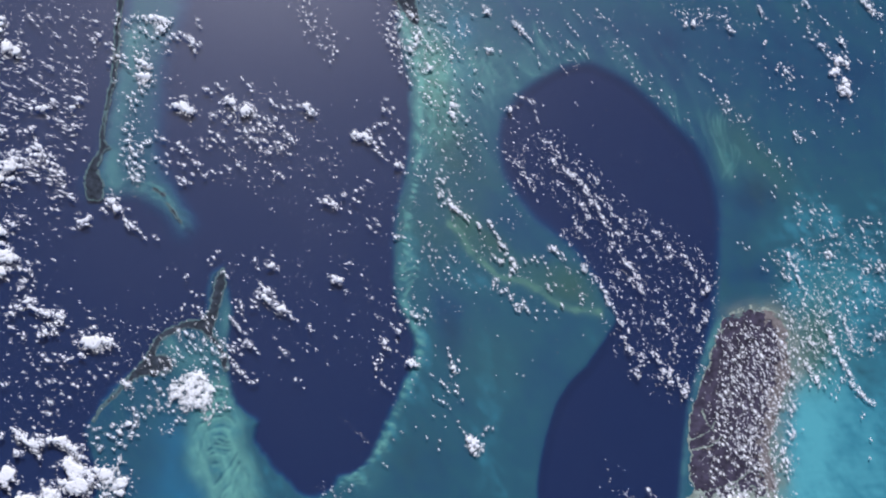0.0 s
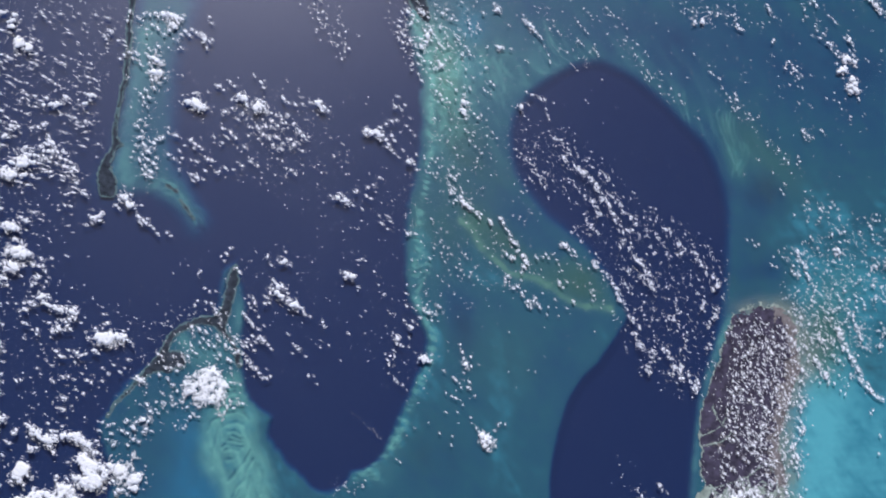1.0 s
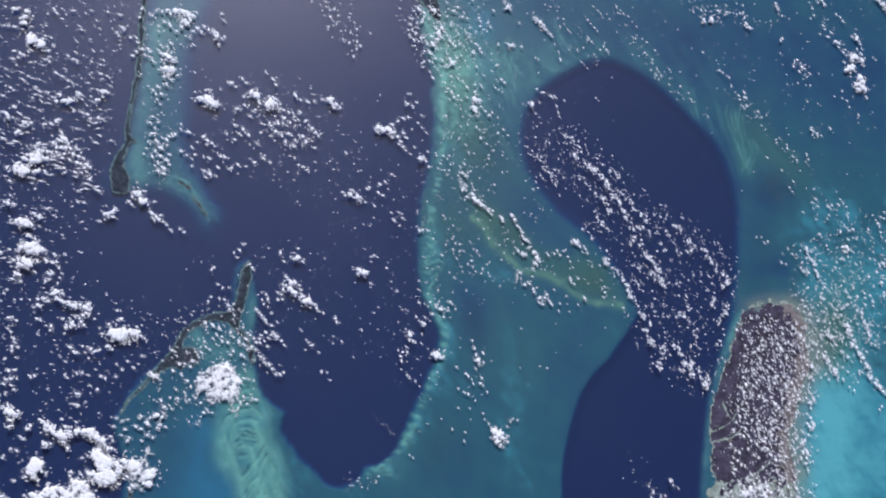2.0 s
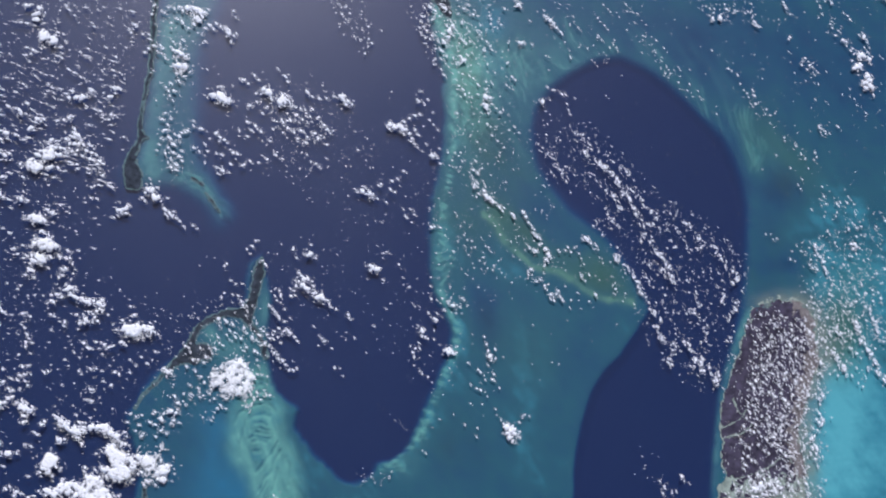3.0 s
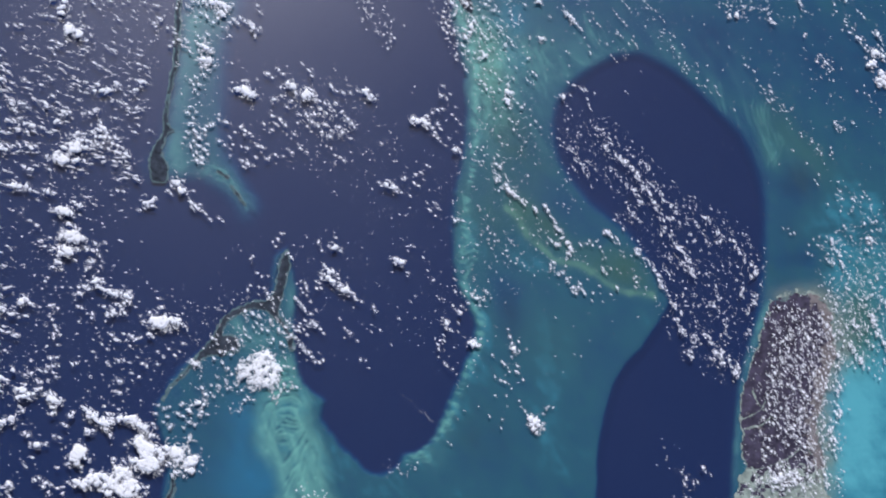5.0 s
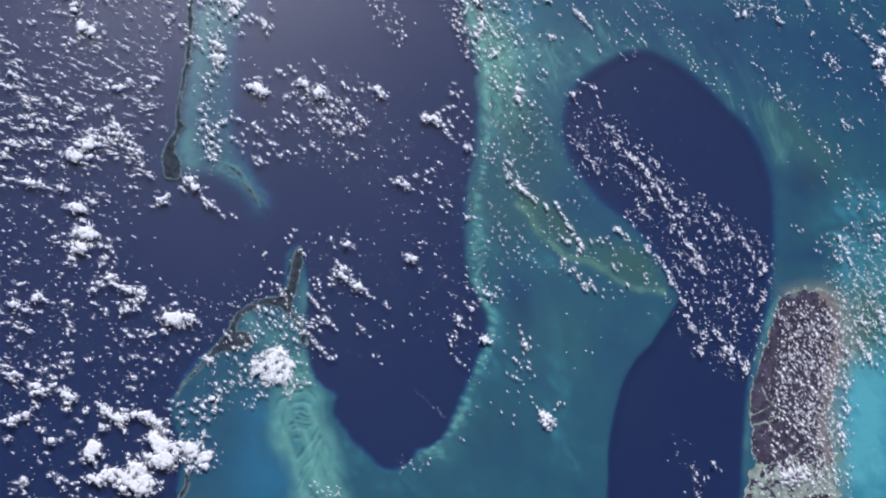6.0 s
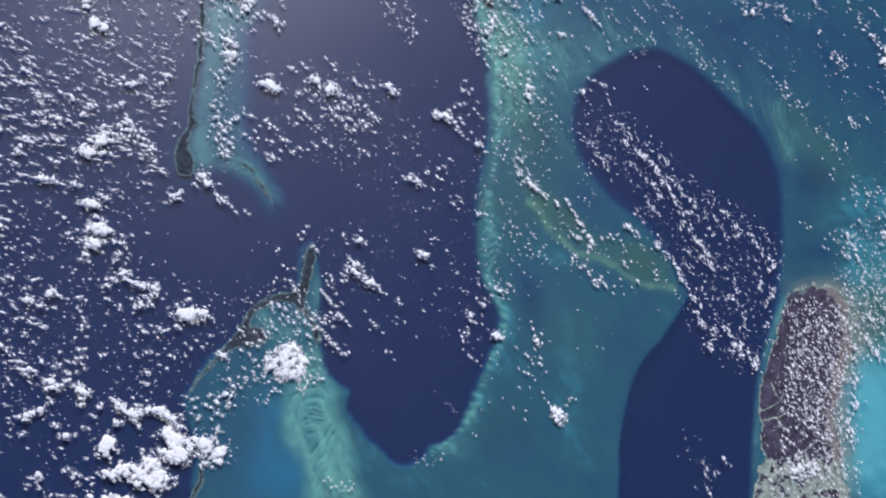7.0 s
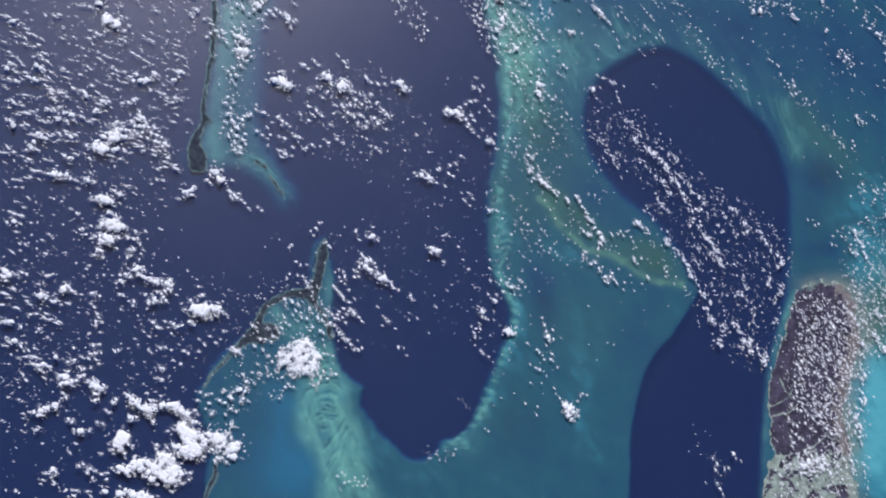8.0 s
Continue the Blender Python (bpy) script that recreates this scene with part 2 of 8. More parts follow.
EDGE = [(30.0, 173.5), (31.7, 163.2), (36.4, 149.8), (38.8, 136.5), (38.4, 123.3), (37.3, 110.4), (35.4, 97.6),
    (34.3, 86.8), (34.3, 77.6), (38.1, 68.7), (37.8, 59.7), (34.8, 52.3), (30.8, 43.3), (25.2, 35.0), (19.8, 30.2)]
bank -= 0.07 * ridge(X, Y, EDGE, 4.0) * (0.8 + 0.7 * fbm(X, Y, 4, 4))
bank += spots(zip(
    [(157.7, 148.4), (168.2, 131.7), (121.1, 158.4), (158.2, 114.2), (131.2, 108.0), (128.4, 90.1), (47.1, 68.9),
    (38.4, 35.1), (59.0, 60.2), (76.9, 53.2), (55.1, 125.8), (64.1, 98.7), (165.3, 99.6), (47.5, 153.8)],
    [(26, 17, 20, 0.14), (18, 24, 0, 0.08), (22, 12, 0, 0.15), (18, 12, 0, -0.06), (9, 7, 0, 0.12), (8, 9, 0, 0.05), (5, 10, 0, 0.2),
     (8, 7, 0, 0.10), (12, 14, 0, -0.02), (10, 18, 20, 0.08), (8, 14, 0, 0.04), (11, 5, -40, 0.08), (16, 14, 0, -0.05), (9, 14, 0, -0.12)]))
bank += spots(zip(
    [(153.8, 42.7), (142.9, 45.5), (159.1, 30.9), (147.5, 64.0), (144.3, 85.9), (158.0, 80.6), (-23.8, 37.1),
    (-26.1, 28.7), (-15.5, 38.6), (0.2, 29.0), (125.2, 117.6), (117.2, 135.7)],
    [(24, 26, 0, -0.26), (8, 14, 0, -0.13), (14, 12, 0, -0.08), (8, 9, 0, -0.16), (14, 9, 0, -0.08), (18, 14, 0, -0.10), (8, 14, 0, 0.02),
     (11, 9, 0, 0.0), (9, 11, 0, -0.10), (7, 8, 0, -0.02), (5, 9, 10, -0.06), (6, 6, 0, -0.08)]))
bank += spots(zip([(89.8, 156.7), (106.7, 153.5), (71.4, 159.8)], [(10, 9, 0, 0.15), (9, 9, 0, 0.12), (9, 7, 0, 0.09)]))
bank += spots(zip([(141.3, 68.5), (145.2, 55.6), (141.2, 42.7), (140.3, 27.0), (148.7, 78.8)], [(7, 8, 0, -0.10), (8, 9, 0, -0.08), (7, 9, 0, -0.08), (7, 9, 0, -0.08), (8, 8, 0, -0.10)]))
bank += spots(zip([(132.1, 114.2), (135.1, 110.2), (129.9, 109.0), (128.2, 88.2), (133.1, 86.8), (126.7, 101.4), (137.3, 105.2), (43.2, 75.6), (46.5, 71.8), (126.6, 78.4)],
    [(5, 4, -40, 0.18), (4, 3, -50, 0.15), (5, 4, 0, 0.12), (6, 3, 0, 0.16), (5, 3, 10, 0.14), (4, 6, 0, 0.08), (4, 4, 0, 0.06), (2.5, 6, 0, 0.12), (3, 6, 0, 0.14), (4, 2, 0, 0.1)])) * (0.9 + 0.6 * fbm(X, Y, 4, 4, 0.65))
bank += spots(zip([(118.2, 122.8), (119.8, 116.1), (114.4, 128.6), (121.7, 110.8), (139.5, 101.1), (147.4, 103.2)], [(3, 5, 0, 0.18), (3, 5, 0, 0.2), (3, 3, 0, 0.1), (4, 4, 0, 0.15), (9, 9, 0, -0.06), (10, 8, 0, -0.05)]))
bank += spots(zip([(141.8, 24.5), (139.0, 30.5)], [(9, 8, 0, -0.12), (5, 6, 0, -0.06)]))
bank += 0.05 * fbm(0.3 * X, 1.3 * Y, 1.6, 3) * smooth(118, 124, X)
bank += spots(zip([(116.0, 140.0), (109.5, 144.9), (121.6, 145.7), (119.3, 137.6), (135.5, 144.9)], [(7, 7, 0, 0.07), (6, 5, 0, 0.05), (8, 6, 0, 0.05), (4, 6, 0, 0.05), (10, 8, 0, 0.05)]))
depth = bank * (1 - deep) + deep
depth = depth * (1 - away) + away * 1.0
# a softer blue rim where the bank drops into the channel
depth = np.maximum(depth, 0.54 * smooth(-2.6 - 1.6 * (X < 95), -0.2, tongue) * (0.8 + 0.3 * fbm(X, Y, 9, 3)) * (Y < 150))

weed = spots(zip(
    [(50.4, 118.2), (47.4, 125.4), (53.3, 95.2), (132.9, 109.7), (127.1, 94.8), (124.8, 83.6), (38.3, 37.9),
    (47.1, 67.4), (41.2, 93.2)],
    [(6, 10, 15, 0.45), (5, 8, 0, 0.2), (8, 5, -40, 0.3), (7, 6, 0, 0.35), (6, 6, 0, 0.2), (8, 5, 0, 0.3), (7, 8, 20, 0.3), (4, 8, 0, 0.25), (4, 9, 0, 0.25)]))
weed = weed * (0.75 + 0.8 * fbm(X, Y, 5, 5))
BAR = [(47.0, 98.5), (49.3, 97.0), (50.9, 94.7), (51.9, 92.3), (53.9, 90.0), (56.2, 87.7), (59.2, 84.7), (63.1, 83.3), (67.0, 82.6), (70.9, 80.9), (73.9, 78.9), (77.0, 77.0), (80.2, 76.0), (83.3, 75.7), (87.3, 75.5)]
MEADOW = [(47.3, 102.8), (54.9, 99.2), (62.5, 92.4), (71.6, 89.3), (80.8, 87.1), (85.0, 82.2), (87.3, 76.4),
    (77.5, 77.7), (69.9, 81.0), (62.3, 84.9), (54.8, 89.8), (49.5, 95.8)]
green = 0.62 * smooth(-2.5, 2.5, area(WX, WY, MEADOW)) * (0.85 + 0.5 * fbm(X, Y, 6, 4))
green += spots(zip([(42.7, 140.0), (45.9, 148.6), (129.1, 126.2), (138.3, 116.6), (148.0, 70.2), (144.8, 60.8), (41.9, 133.3),
    (57.5, 61.7), (35.1, 94.5)],
                   [(4, 12, 10, 0.6), (7, 5, 0, 0.5), (5, 8, 20, 0.4), (5, 8, 40, 0.35), (5, 9, 0, 0.6), (5, 6, 0, 0.4), (4, 8, 0, 0.3), (10, 9, 0, 0.18), (3, 12, 0, 0.3)]))
green += spots(zip([(42.8, 122.7), (45.6, 105.7), (40.5, 98.2), (56.8, 111.1), (50.9, 97.1), (132.8, 123.7), (136.7, 118.8), (132.0, 113.4), (142.0, 72.6)],
    [(6, 9, 0, 0.3), (6, 9, 20, 0.3), (5, 8, 0, 0.28), (7, 7, 0, 0.25), (6, 6, -40, 0.25), (6, 4, -40, 0.08), (5, 4, -50, 0.08), (5, 4, -40, 0.15), (6, 8, 0, 0.3)])) * (0.8 + 0.8 * fbm(X, Y, 5, 5, 0.65))
green += spots(zip([(149.9, 76.1), (142.3, 66.2), (154.3, 86.0), (155.5, 63.4)], [(8, 10, 0, 0.3), (5, 6, 0, 0.3), (8, 6, 0, 0.25), (6, 8, 0, 0.15)]))
green += 0.03
weed += 0.75 * spots(zip([(79.2, 82.1), (75.3, 83.5), (57.9, 94.6)], [(3.6, 4.0, 0, 0.9), (6, 3, -20, 0.3), (5, 2.5, -45, 0.8)]))

GREAT = [(121.3, 73.8), (125.1, 76.5), (130.7, 78.0), (135.8, 76.8), (139.1, 72.5), (139.8, 65.3), (138.5, 58.2),
    (135.4, 51.1), (133.1, 44.8), (131.9, 38.7), (132.7, 32.6), (133.5, 25.9), (133.6, 14.0), (130.1, 0.9),
    (103.6, 1.0), (105.1, 11.0), (106.2, 19.0), (107.5, 24.2), (110.0, 28.9), (109.8, 34.6), (110.1, 39.1),
    (110.0, 42.9), (111.4, 49.0), (113.4, 56.0), (115.8, 62.2), (118.9, 68.6)]
coast = area(WX, WY, GREAT)
mud = 0.6 * smooth(-5.5, 0.5, coast) * smooth(114, 128, X - 0.1 * (Y - 40)) * (0.75 + 0.7 * fbm(X, Y, 4, 4))
mud += spots(zip([(139.3, 70.1), (141.1, 63.0), (136.5, 53.4), (134.4, 42.6), (132.8, 33.4), (133.0, 74.7), (126.5, 76.8)], [(6, 8, 0, 0.55), (4, 5, 0, 0.5), (3, 6, 0, 0.5), (3, 7, 0, 0.55), (4, 6, 0, 0.6), (6, 3, 0, 0.45), (6, 2.5, 0, 0.4)])) * np.clip(0.7 + 1.1 * fbm(X, Y, 2.2, 5, 0.7), 0, 1)

# Sand: bars and ripples laid by the tide
shoal = 0.78 * ridge(WX, WY, BAR, 1.0) * (0.8 + 0.8 * fbm(X, Y, 3, 3))
shoal += spots(zip([(44.7, 140.9), (40.7, 143.7), (37.6, 150.4), (43.0, 135.3), (35.2, 155.4), (39.0, 136.8)], [(4, 6, 20, 0.25), (4, 7, 0, 0.22), (4, 7, 0, 0.25), (4, 5, 0, 0.15), (4, 6, 0, 0.3), (3, 6, 0, 0.2)])) * (0.8 + 0.7 * fbm(X, Y, 4, 4))
sand_glow = spots(zip([(45.5, 141.4), (38.3, 141.8), (41.4, 135.2)], [(3, 6, 0, 0.2), (3, 4, 0, 0.12), (4, 5, 0, 0.12)]))
lagoon = spots(zip([(50.6, 154.8), (48.8, 144.2)], [(4, 5, 0, 0.4), (3, 5, 0, 0.35)]))
lagoon += spots(zip([(-22.2, 37.6), (-20.6, 28.3), (-17.0, 21.3), (-24.5, 42.6), (-26.9, 22.6)], [(4, 7, 0, 0.45), (6, 8, 0, 0.5), (6, 8, 0, 0.55), (4, 5, 0, 0.3), (6, 8, 0, 0.3)])) * (0.85 + 0.5 * fbm(X, Y, 5, 4))
sand = 0.6 * spots(zip([(40.0, 150.5), (43.1, 140.4), (44.5, 130.4), (42.0, 121.9), (56.1, 143.0)], [(6, 8, 0, 0.5), (7, 8, 0, 0.5), (7, 8, 0, 0.4), (5, 8, 0, 0.4), (10, 10, 0, 0.35)])) * (0.75 + 1.5 * fbm(X, Y, 2.2, 5, 0.75))
sand += 0.66 * ridge(WX, WY, EDGE, 1.0) * smooth(-0.25, 0.4, fbm(0.5 * X, 1.6 * Y + 0.5 * X, 1.4, 4, 0.65) + 0.12 * smooth(110, 150, Y))
DELTA = [(-15.0, 53.7), (-11.9, 55.2), (-10.1, 52.4),
    (-8.9, 48.0), (-6.9, 44.2), (-6.3, 39.4), (-3.9, 34.5), (-2.4, 28.8), (-0.6, 21.9), (1.7, 14.9), (-11.6, 14.9), (-12.6, 21.5), (-13.3, 25.9), (-15.5, 29.4), (-17.7, 32.2), (-18.7, 37.1), (-18.8, 42.1), (-17.5, 46.4), (-16.1, 50.1)]
sand += spots(zip([(-40.5, 147.7), (-35.6, 148.8), (-37.6, 142.9), (-42.9, 112.3), (-41.2, 106.4), (-35.2, 104.3), (-41.5, 130.3), (-38.8, 135.4), (25.2, 31.3), (28.1, 37.8), (-43.4, 122.1)], [(3, 4, 0, 0.22), (4, 4, 0, 0.22), (3, 5, 0, 0.16), (2.5, 5, 0, 0.22), (3, 3, 0, 0.22), (4, 2.5, 0, 0.24), (2, 8, 0, 0.12), (3, 5, 0, 0.12), (3, 3, 0, 0.26), (2.5, 3, 0, 0.2), (2, 5, 0, 0.14)])) * (0.75 + 1.0 * fbm(X, Y, 2.4, 5, 0.7))
sand += 0.5 * np.clip(spots(zip([(35.2, 155.4), (37.6, 148.6), (40.7, 144.6), (43.0, 137.0), (41.3, 128.5), (46.9, 132.2), (42.7, 121.1)], [(3, 5, 0, 0.8), (4, 5, 0, 0.9), (4, 5, 0, 0.8), (4, 6, 0, 0.6), (5, 6, 0, 0.5), (4, 5, 0, 0.5), (5, 6, 0, 0.3)])), 0, 1) * fbm(X + 0.5 * Y, 0.7 * Y, 1.1, 4, 0.75)
sand += spots(zip([(134.3, 39.5), (134.0, 30.4), (132.3, 24.1)], [(2.2, 5, 0, 0.32), (2.6, 6, 0, 0.38), (4, 4, 0, 0.35)])) * (0.8 + 0.8 * fbm(X, Y, 2.2, 4, 0.7))
sand += sand_glow * (0.8 + 0.9 * fbm(X, Y, 3, 4, 0.7))
delta = area(WX, WY, DELTA)
(mx, my), = [(-11.1, 33.9)]
BX, BY = X + 0.35 * fbm(X, Y, 1.6, 3), Y + 0.35 * fbm(X + 33, Y, 1.6, 3)
ARCS = (
    [(-13.8, 45.8), (-12.4, 46.4), (-10.7, 46.7), (-9.1, 46.1), (-7.8, 44.7)],
    [(-14.2, 39.8), (-14.4, 41.5), (-14.0, 42.9), (-12.6, 43.6), (-10.6, 43.8), (-9.2, 43.4)],
    [(-12.9, 41.6), (-11.6, 41.8), (-10.0, 41.0)],
    [(-12.0, 40.4), (-10.8, 40.1), (-9.4, 39.8)],
    [(-12.5, 39.1), (-10.8, 39.1), (-9.4, 38.8)],
    [(-14.2, 37.6), (-13.3, 38.1), (-11.9, 37.9), (-10.5, 37.8), (-9.4, 37.5)],
    [(-13.6, 36.8), (-11.9, 37.4), (-10.2, 36.8)],
    [(-18.0, 41.7), (-17.3, 43.6), (-15.9, 44.7), (-14.2, 45.5)],
    [(-12.8, 34.4), (-11.4, 34.7)])
CHUTES = (
    [(-12.3, 29.3), (-10.6, 31.6), (-9.0, 33.7), (-7.2, 36.6)],
    [(-11.6, 24.6), (-10.2, 27.4), (-8.5, 29.5), (-7.8, 32.3), (-6.5, 34.5)],
    [(-11.8, 21.8), (-10.7, 24.6), (-9.8, 26.7)],
    [(-8.3, 24.6), (-7.4, 28.1), (-7.1, 30.2)],
    [(-4.2, 26.0), (-4.0, 30.2), (-5.0, 33.1)],
    [(-14.6, 49.2), (-13.2, 50.4), (-11.5, 51.3)],
    [(-15.0, 47.5), (-13.2, 48.7), (-11.1, 49.3), (-9.6, 48.0)],
    [(-14.3, 52.7), (-12.9, 53.0)],
    [(-16.0, 47.2), (-13.9, 47.6), (-11.6, 47.7), (-9.6, 47.0)],
    [(-16.6, 32.9), (-16.4, 36.5), (-15.8, 39.3), (-15.1, 42.2)])
# ripples: darker crests, each with a lit flank painted beside it in paler sand
crest, lit_flank = 0.0 * X, 0.0 * X
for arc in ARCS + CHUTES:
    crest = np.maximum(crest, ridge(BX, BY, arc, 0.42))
    lit_flank = np.maximum(lit_flank, ridge(BX, BY + 0.7, arc, 0.45))
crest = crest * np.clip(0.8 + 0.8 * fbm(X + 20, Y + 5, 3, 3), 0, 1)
green += 0.12 * smooth(-3.0, 2.0, delta)
weed += 0.14 * crest * smooth(-1.5, 1.0, delta)
sand += 0.45 * smooth(-2.0, 2.0, delta) * fbm(X + 0.35 * Y, 0.2 * Y, 1.6, 4, 0.6)
# the sand field also carries the ripples' painted light
sand += smooth(-3.0, 2.0, delta) * (0.54 + 0.34 * lit_flank - 0.46 * crest * smooth(-1.5, 1.0, delta) + 0.25 * fbm(X, Y, 2.5, 4) + 0.25 * smooth(my + 4, my - 6, Y) * fbm(X + 0.5 * Y, Y * 0.2, 2.0, 3))
# streaks drawn out along the flow round the head of the channel
ring = smooth(0.2, 2.5, -tongue) * smooth(22, 5, -tongue) * smooth(98, 122, Y) * smooth(34, 56, X)
bend = X + (0.62 - 0.34 * smooth(82, 120, X)) * (Y - 130) + 1.2 * fbm(X, Y, 8, 3)
sand += ring * 0.10 * smooth(0.0, 0.5, fbm(bend, Y * 0.13, 1.3, 4))


def filaments(lines, width, strength):
    """Thin bars of sand drawn out by the tide, uneven along their length."""
    total = 0.0 * X
    for line in lines:
        total = np.maximum(total, ridge(BX, BY, line, width))
    return strength * total * np.clip(0.75 + 0.9 * fbm(X, Y, 2.5, 3), 0, 1.2)


HEAD_BARS = (
    [(67.6, 145.8), (68.5, 143.8), (70.1, 142.7), (72.4, 142.7), (74.4, 143.4)],
    [(66.0, 146.2), (67.5, 144.1), (69.1, 142.8)],
    [(59.3, 142.3), (61.2, 140.7), (63.3, 139.7), (65.4, 138.8)],
    [(58.5, 144.0), (60.1, 141.9), (62.2, 140.5)],
    [(57.8, 145.7), (59.3, 143.2), (61.2, 141.6)],
    [(71.2, 153.6), (72.7, 150.2), (74.6, 147.4), (75.9, 145.7)],
    [(72.5, 153.7), (74.1, 150.3), (75.6, 147.8), (77.6, 146.5)],
    [(74.5, 153.0), (76.4, 149.6), (78.4, 146.9)],
    [(76.2, 153.1), (77.7, 150.0), (80.1, 147.2)],
    [(69.4, 150.8), (71.3, 147.5), (74.2, 145.2)])
HEAD_BARS_MORE = (
    [(67.8, 152.5), (69.7, 149.1), (72.2, 145.8)],
    [(70.6, 158.9), (71.6, 155.4), (73.1, 151.1)],
    [(79.5, 153.3), (81.0, 149.9), (83.4, 146.9)],
    [(82.1, 153.5), (83.7, 149.7), (85.6, 147.1)],
    [(57.5, 136.2), (58.7, 133.8), (58.6, 131.2)],
    [(55.1, 136.9), (56.6, 133.6), (57.3, 130.3)],
    [(53.7, 146.3), (55.2, 142.9), (56.7, 138.7)],
    [(52.1, 147.9), (53.6, 143.7), (54.7, 139.5)],
    [(56.1, 146.4), (58.4, 139.7), (59.1, 136.3)])
SIDE_BARS = (
    [(98.7, 148.5), (99.4, 145.9), (100.2, 143.3)],
    [(97.6, 150.2), (98.5, 147.6), (99.0, 145.0)],
    [(108.3, 139.5), (109.2, 135.2), (110.3, 131.0)],
    [(110.5, 139.7), (110.9, 135.3), (111.9, 130.2)],
    [(106.6, 139.4), (107.7, 136.0)],
    [(120.5, 135.1), (120.0, 132.4), (120.7, 129.0), (122.1, 124.8), (123.2, 121.4), (124.0, 118.0), (123.4, 114.6)],
    [(121.8, 134.3), (121.4, 130.8), (122.3, 127.4)])
SIDE_BARS_MORE = (
    [(123.0, 134.4), (122.6, 130.9), (123.0, 127.4)],
    [(124.2, 134.4), (123.6, 130.9), (123.7, 127.5), (124.8, 124.1)],
    [(125.5, 133.7), (124.8, 130.1), (125.3, 125.8)],
    [(127.5, 125.1), (127.4, 122.5), (126.1, 119.0), (124.5, 116.4)],
    [(126.2, 125.0), (126.7, 121.6), (124.9, 117.2)],
    [(128.2, 124.3), (128.4, 121.7), (126.7, 117.3), (124.7, 114.7)],
    [(124.2, 123.2), (125.2, 120.7), (124.5, 116.4)])
EDGE_BARS = (
    [(34.5, 90.8), (35.7, 89.6), (37.3, 89.1)],
    [(34.5, 87.7), (36.3, 88.4), (38.3, 87.5)],
    [(34.9, 85.4), (36.8, 86.2), (38.3, 86.0)],
    [(34.7, 83.0), (36.3, 84.3), (37.8, 83.9)],
    [(35.2, 81.5), (36.7, 82.8)],
    [(34.4, 78.3), (35.6, 80.2), (36.3, 81.8)],
    [(34.2, 93.2), (35.5, 92.1), (36.4, 90.9)],
    [(34.3, 101.9), (34.8, 98.8), (34.4, 95.6)])
FAN_BARS = (
    [(-31.9, 104.6), (-29.9, 104.7), (-27.8, 103.6), (-26.5, 101.7)],
    [(-31.5, 103.1), (-29.3, 102.6), (-27.4, 100.8), (-26.1, 99.0)],
    [(-27.4, 101.2), (-25.9, 99.7), (-24.3, 97.5), (-23.4, 95.3)],
    [(-33.2, 106.8), (-30.9, 106.1), (-28.7, 105.1)],
    [(-26.8, 102.4), (-25.3, 100.6), (-23.8, 98.4)])
FOOT_BARS = (
    [(27.0, 40.0), (28.4, 40.7), (30.3, 39.6)],
    [(27.4, 38.5), (29.0, 38.1), (30.5, 38.1)],
    [(20.2, 30.5), (22.3, 30.8), (24.0, 31.1)],
    [(21.1, 29.5), (23.1, 29.8), (24.9, 30.0)],
    [(28.9, 43.3), (29.9, 42.2), (31.1, 41.9)],
    [(29.9, 45.9), (31.1, 44.8), (32.3, 44.6)])
sand += filaments(FAN_BARS, 0.32, 0.42) + filaments(FOOT_BARS, 0.32, 0.40)
sand += filaments(HEAD_BARS + HEAD_BARS_MORE, 0.30, 0.26) + filaments(SIDE_BARS + SIDE_BARS_MORE, 0.24, 0.26) + filaments(EDGE_BARS, 0.40, 0.42)
sand += 0.08 * ridge(WX, WY, [(122.6, 130.9), (123.4, 124.0), (124.6, 117.2)], 2.2) + 0.14 * ridge(WX, WY, [(67.7, 148.1), (70.8, 144.0), (75.0, 144.6)], 2.4)
green += 0.25 * ridge(WX, WY, [(122.6, 130.9), (123.4, 124.0), (124.6, 117.2)], 3.0)
sand += 0.50 * ridge(X, Y, [(120.5, 74.2), (116.7, 67.0), (113.0, 59.0), (110.6, 51.3), (108.8, 43.6), (107.7, 34.5), (106.3, 25.6),
    (104.4, 15.4)], 1.1) * (0.8 + 0.6 * fbm(X, Y, 2, 3))
sand += 0.34 * ridge(WX, WY, FAN, 1.6) * smooth(-0.1, 0.5, fbm(X + 0.7 * Y, 0.5 * Y, 1.3, 4, 0.7)) + 0.06 * fan
sand += 0.35 * spots(zip([(-24.8, 64.0), (-19.2, 59.9), (-11.3, 70.8), (-18.6, 61.7)], [(1.6, 3.0, 30, 0.9), (5, 3, 0, 0.5), (1.2, 4, 0, 0.8), (6, 4, 0, 0.4)]))
sand += 0.14 * ridge(X, Y, [(-40.5, 148.5), (-40.7, 138.5), (-41.4, 128.7), (-41.9, 119.0), (-42.3, 109.5), (-40.4, 104.9)], 2.6) * (0.8 + 0.8 * fbm(X, Y, 3, 4))
sand *= 1 - deep * (1 - 0.8 * smooth(-2.0, 2.0, cat))

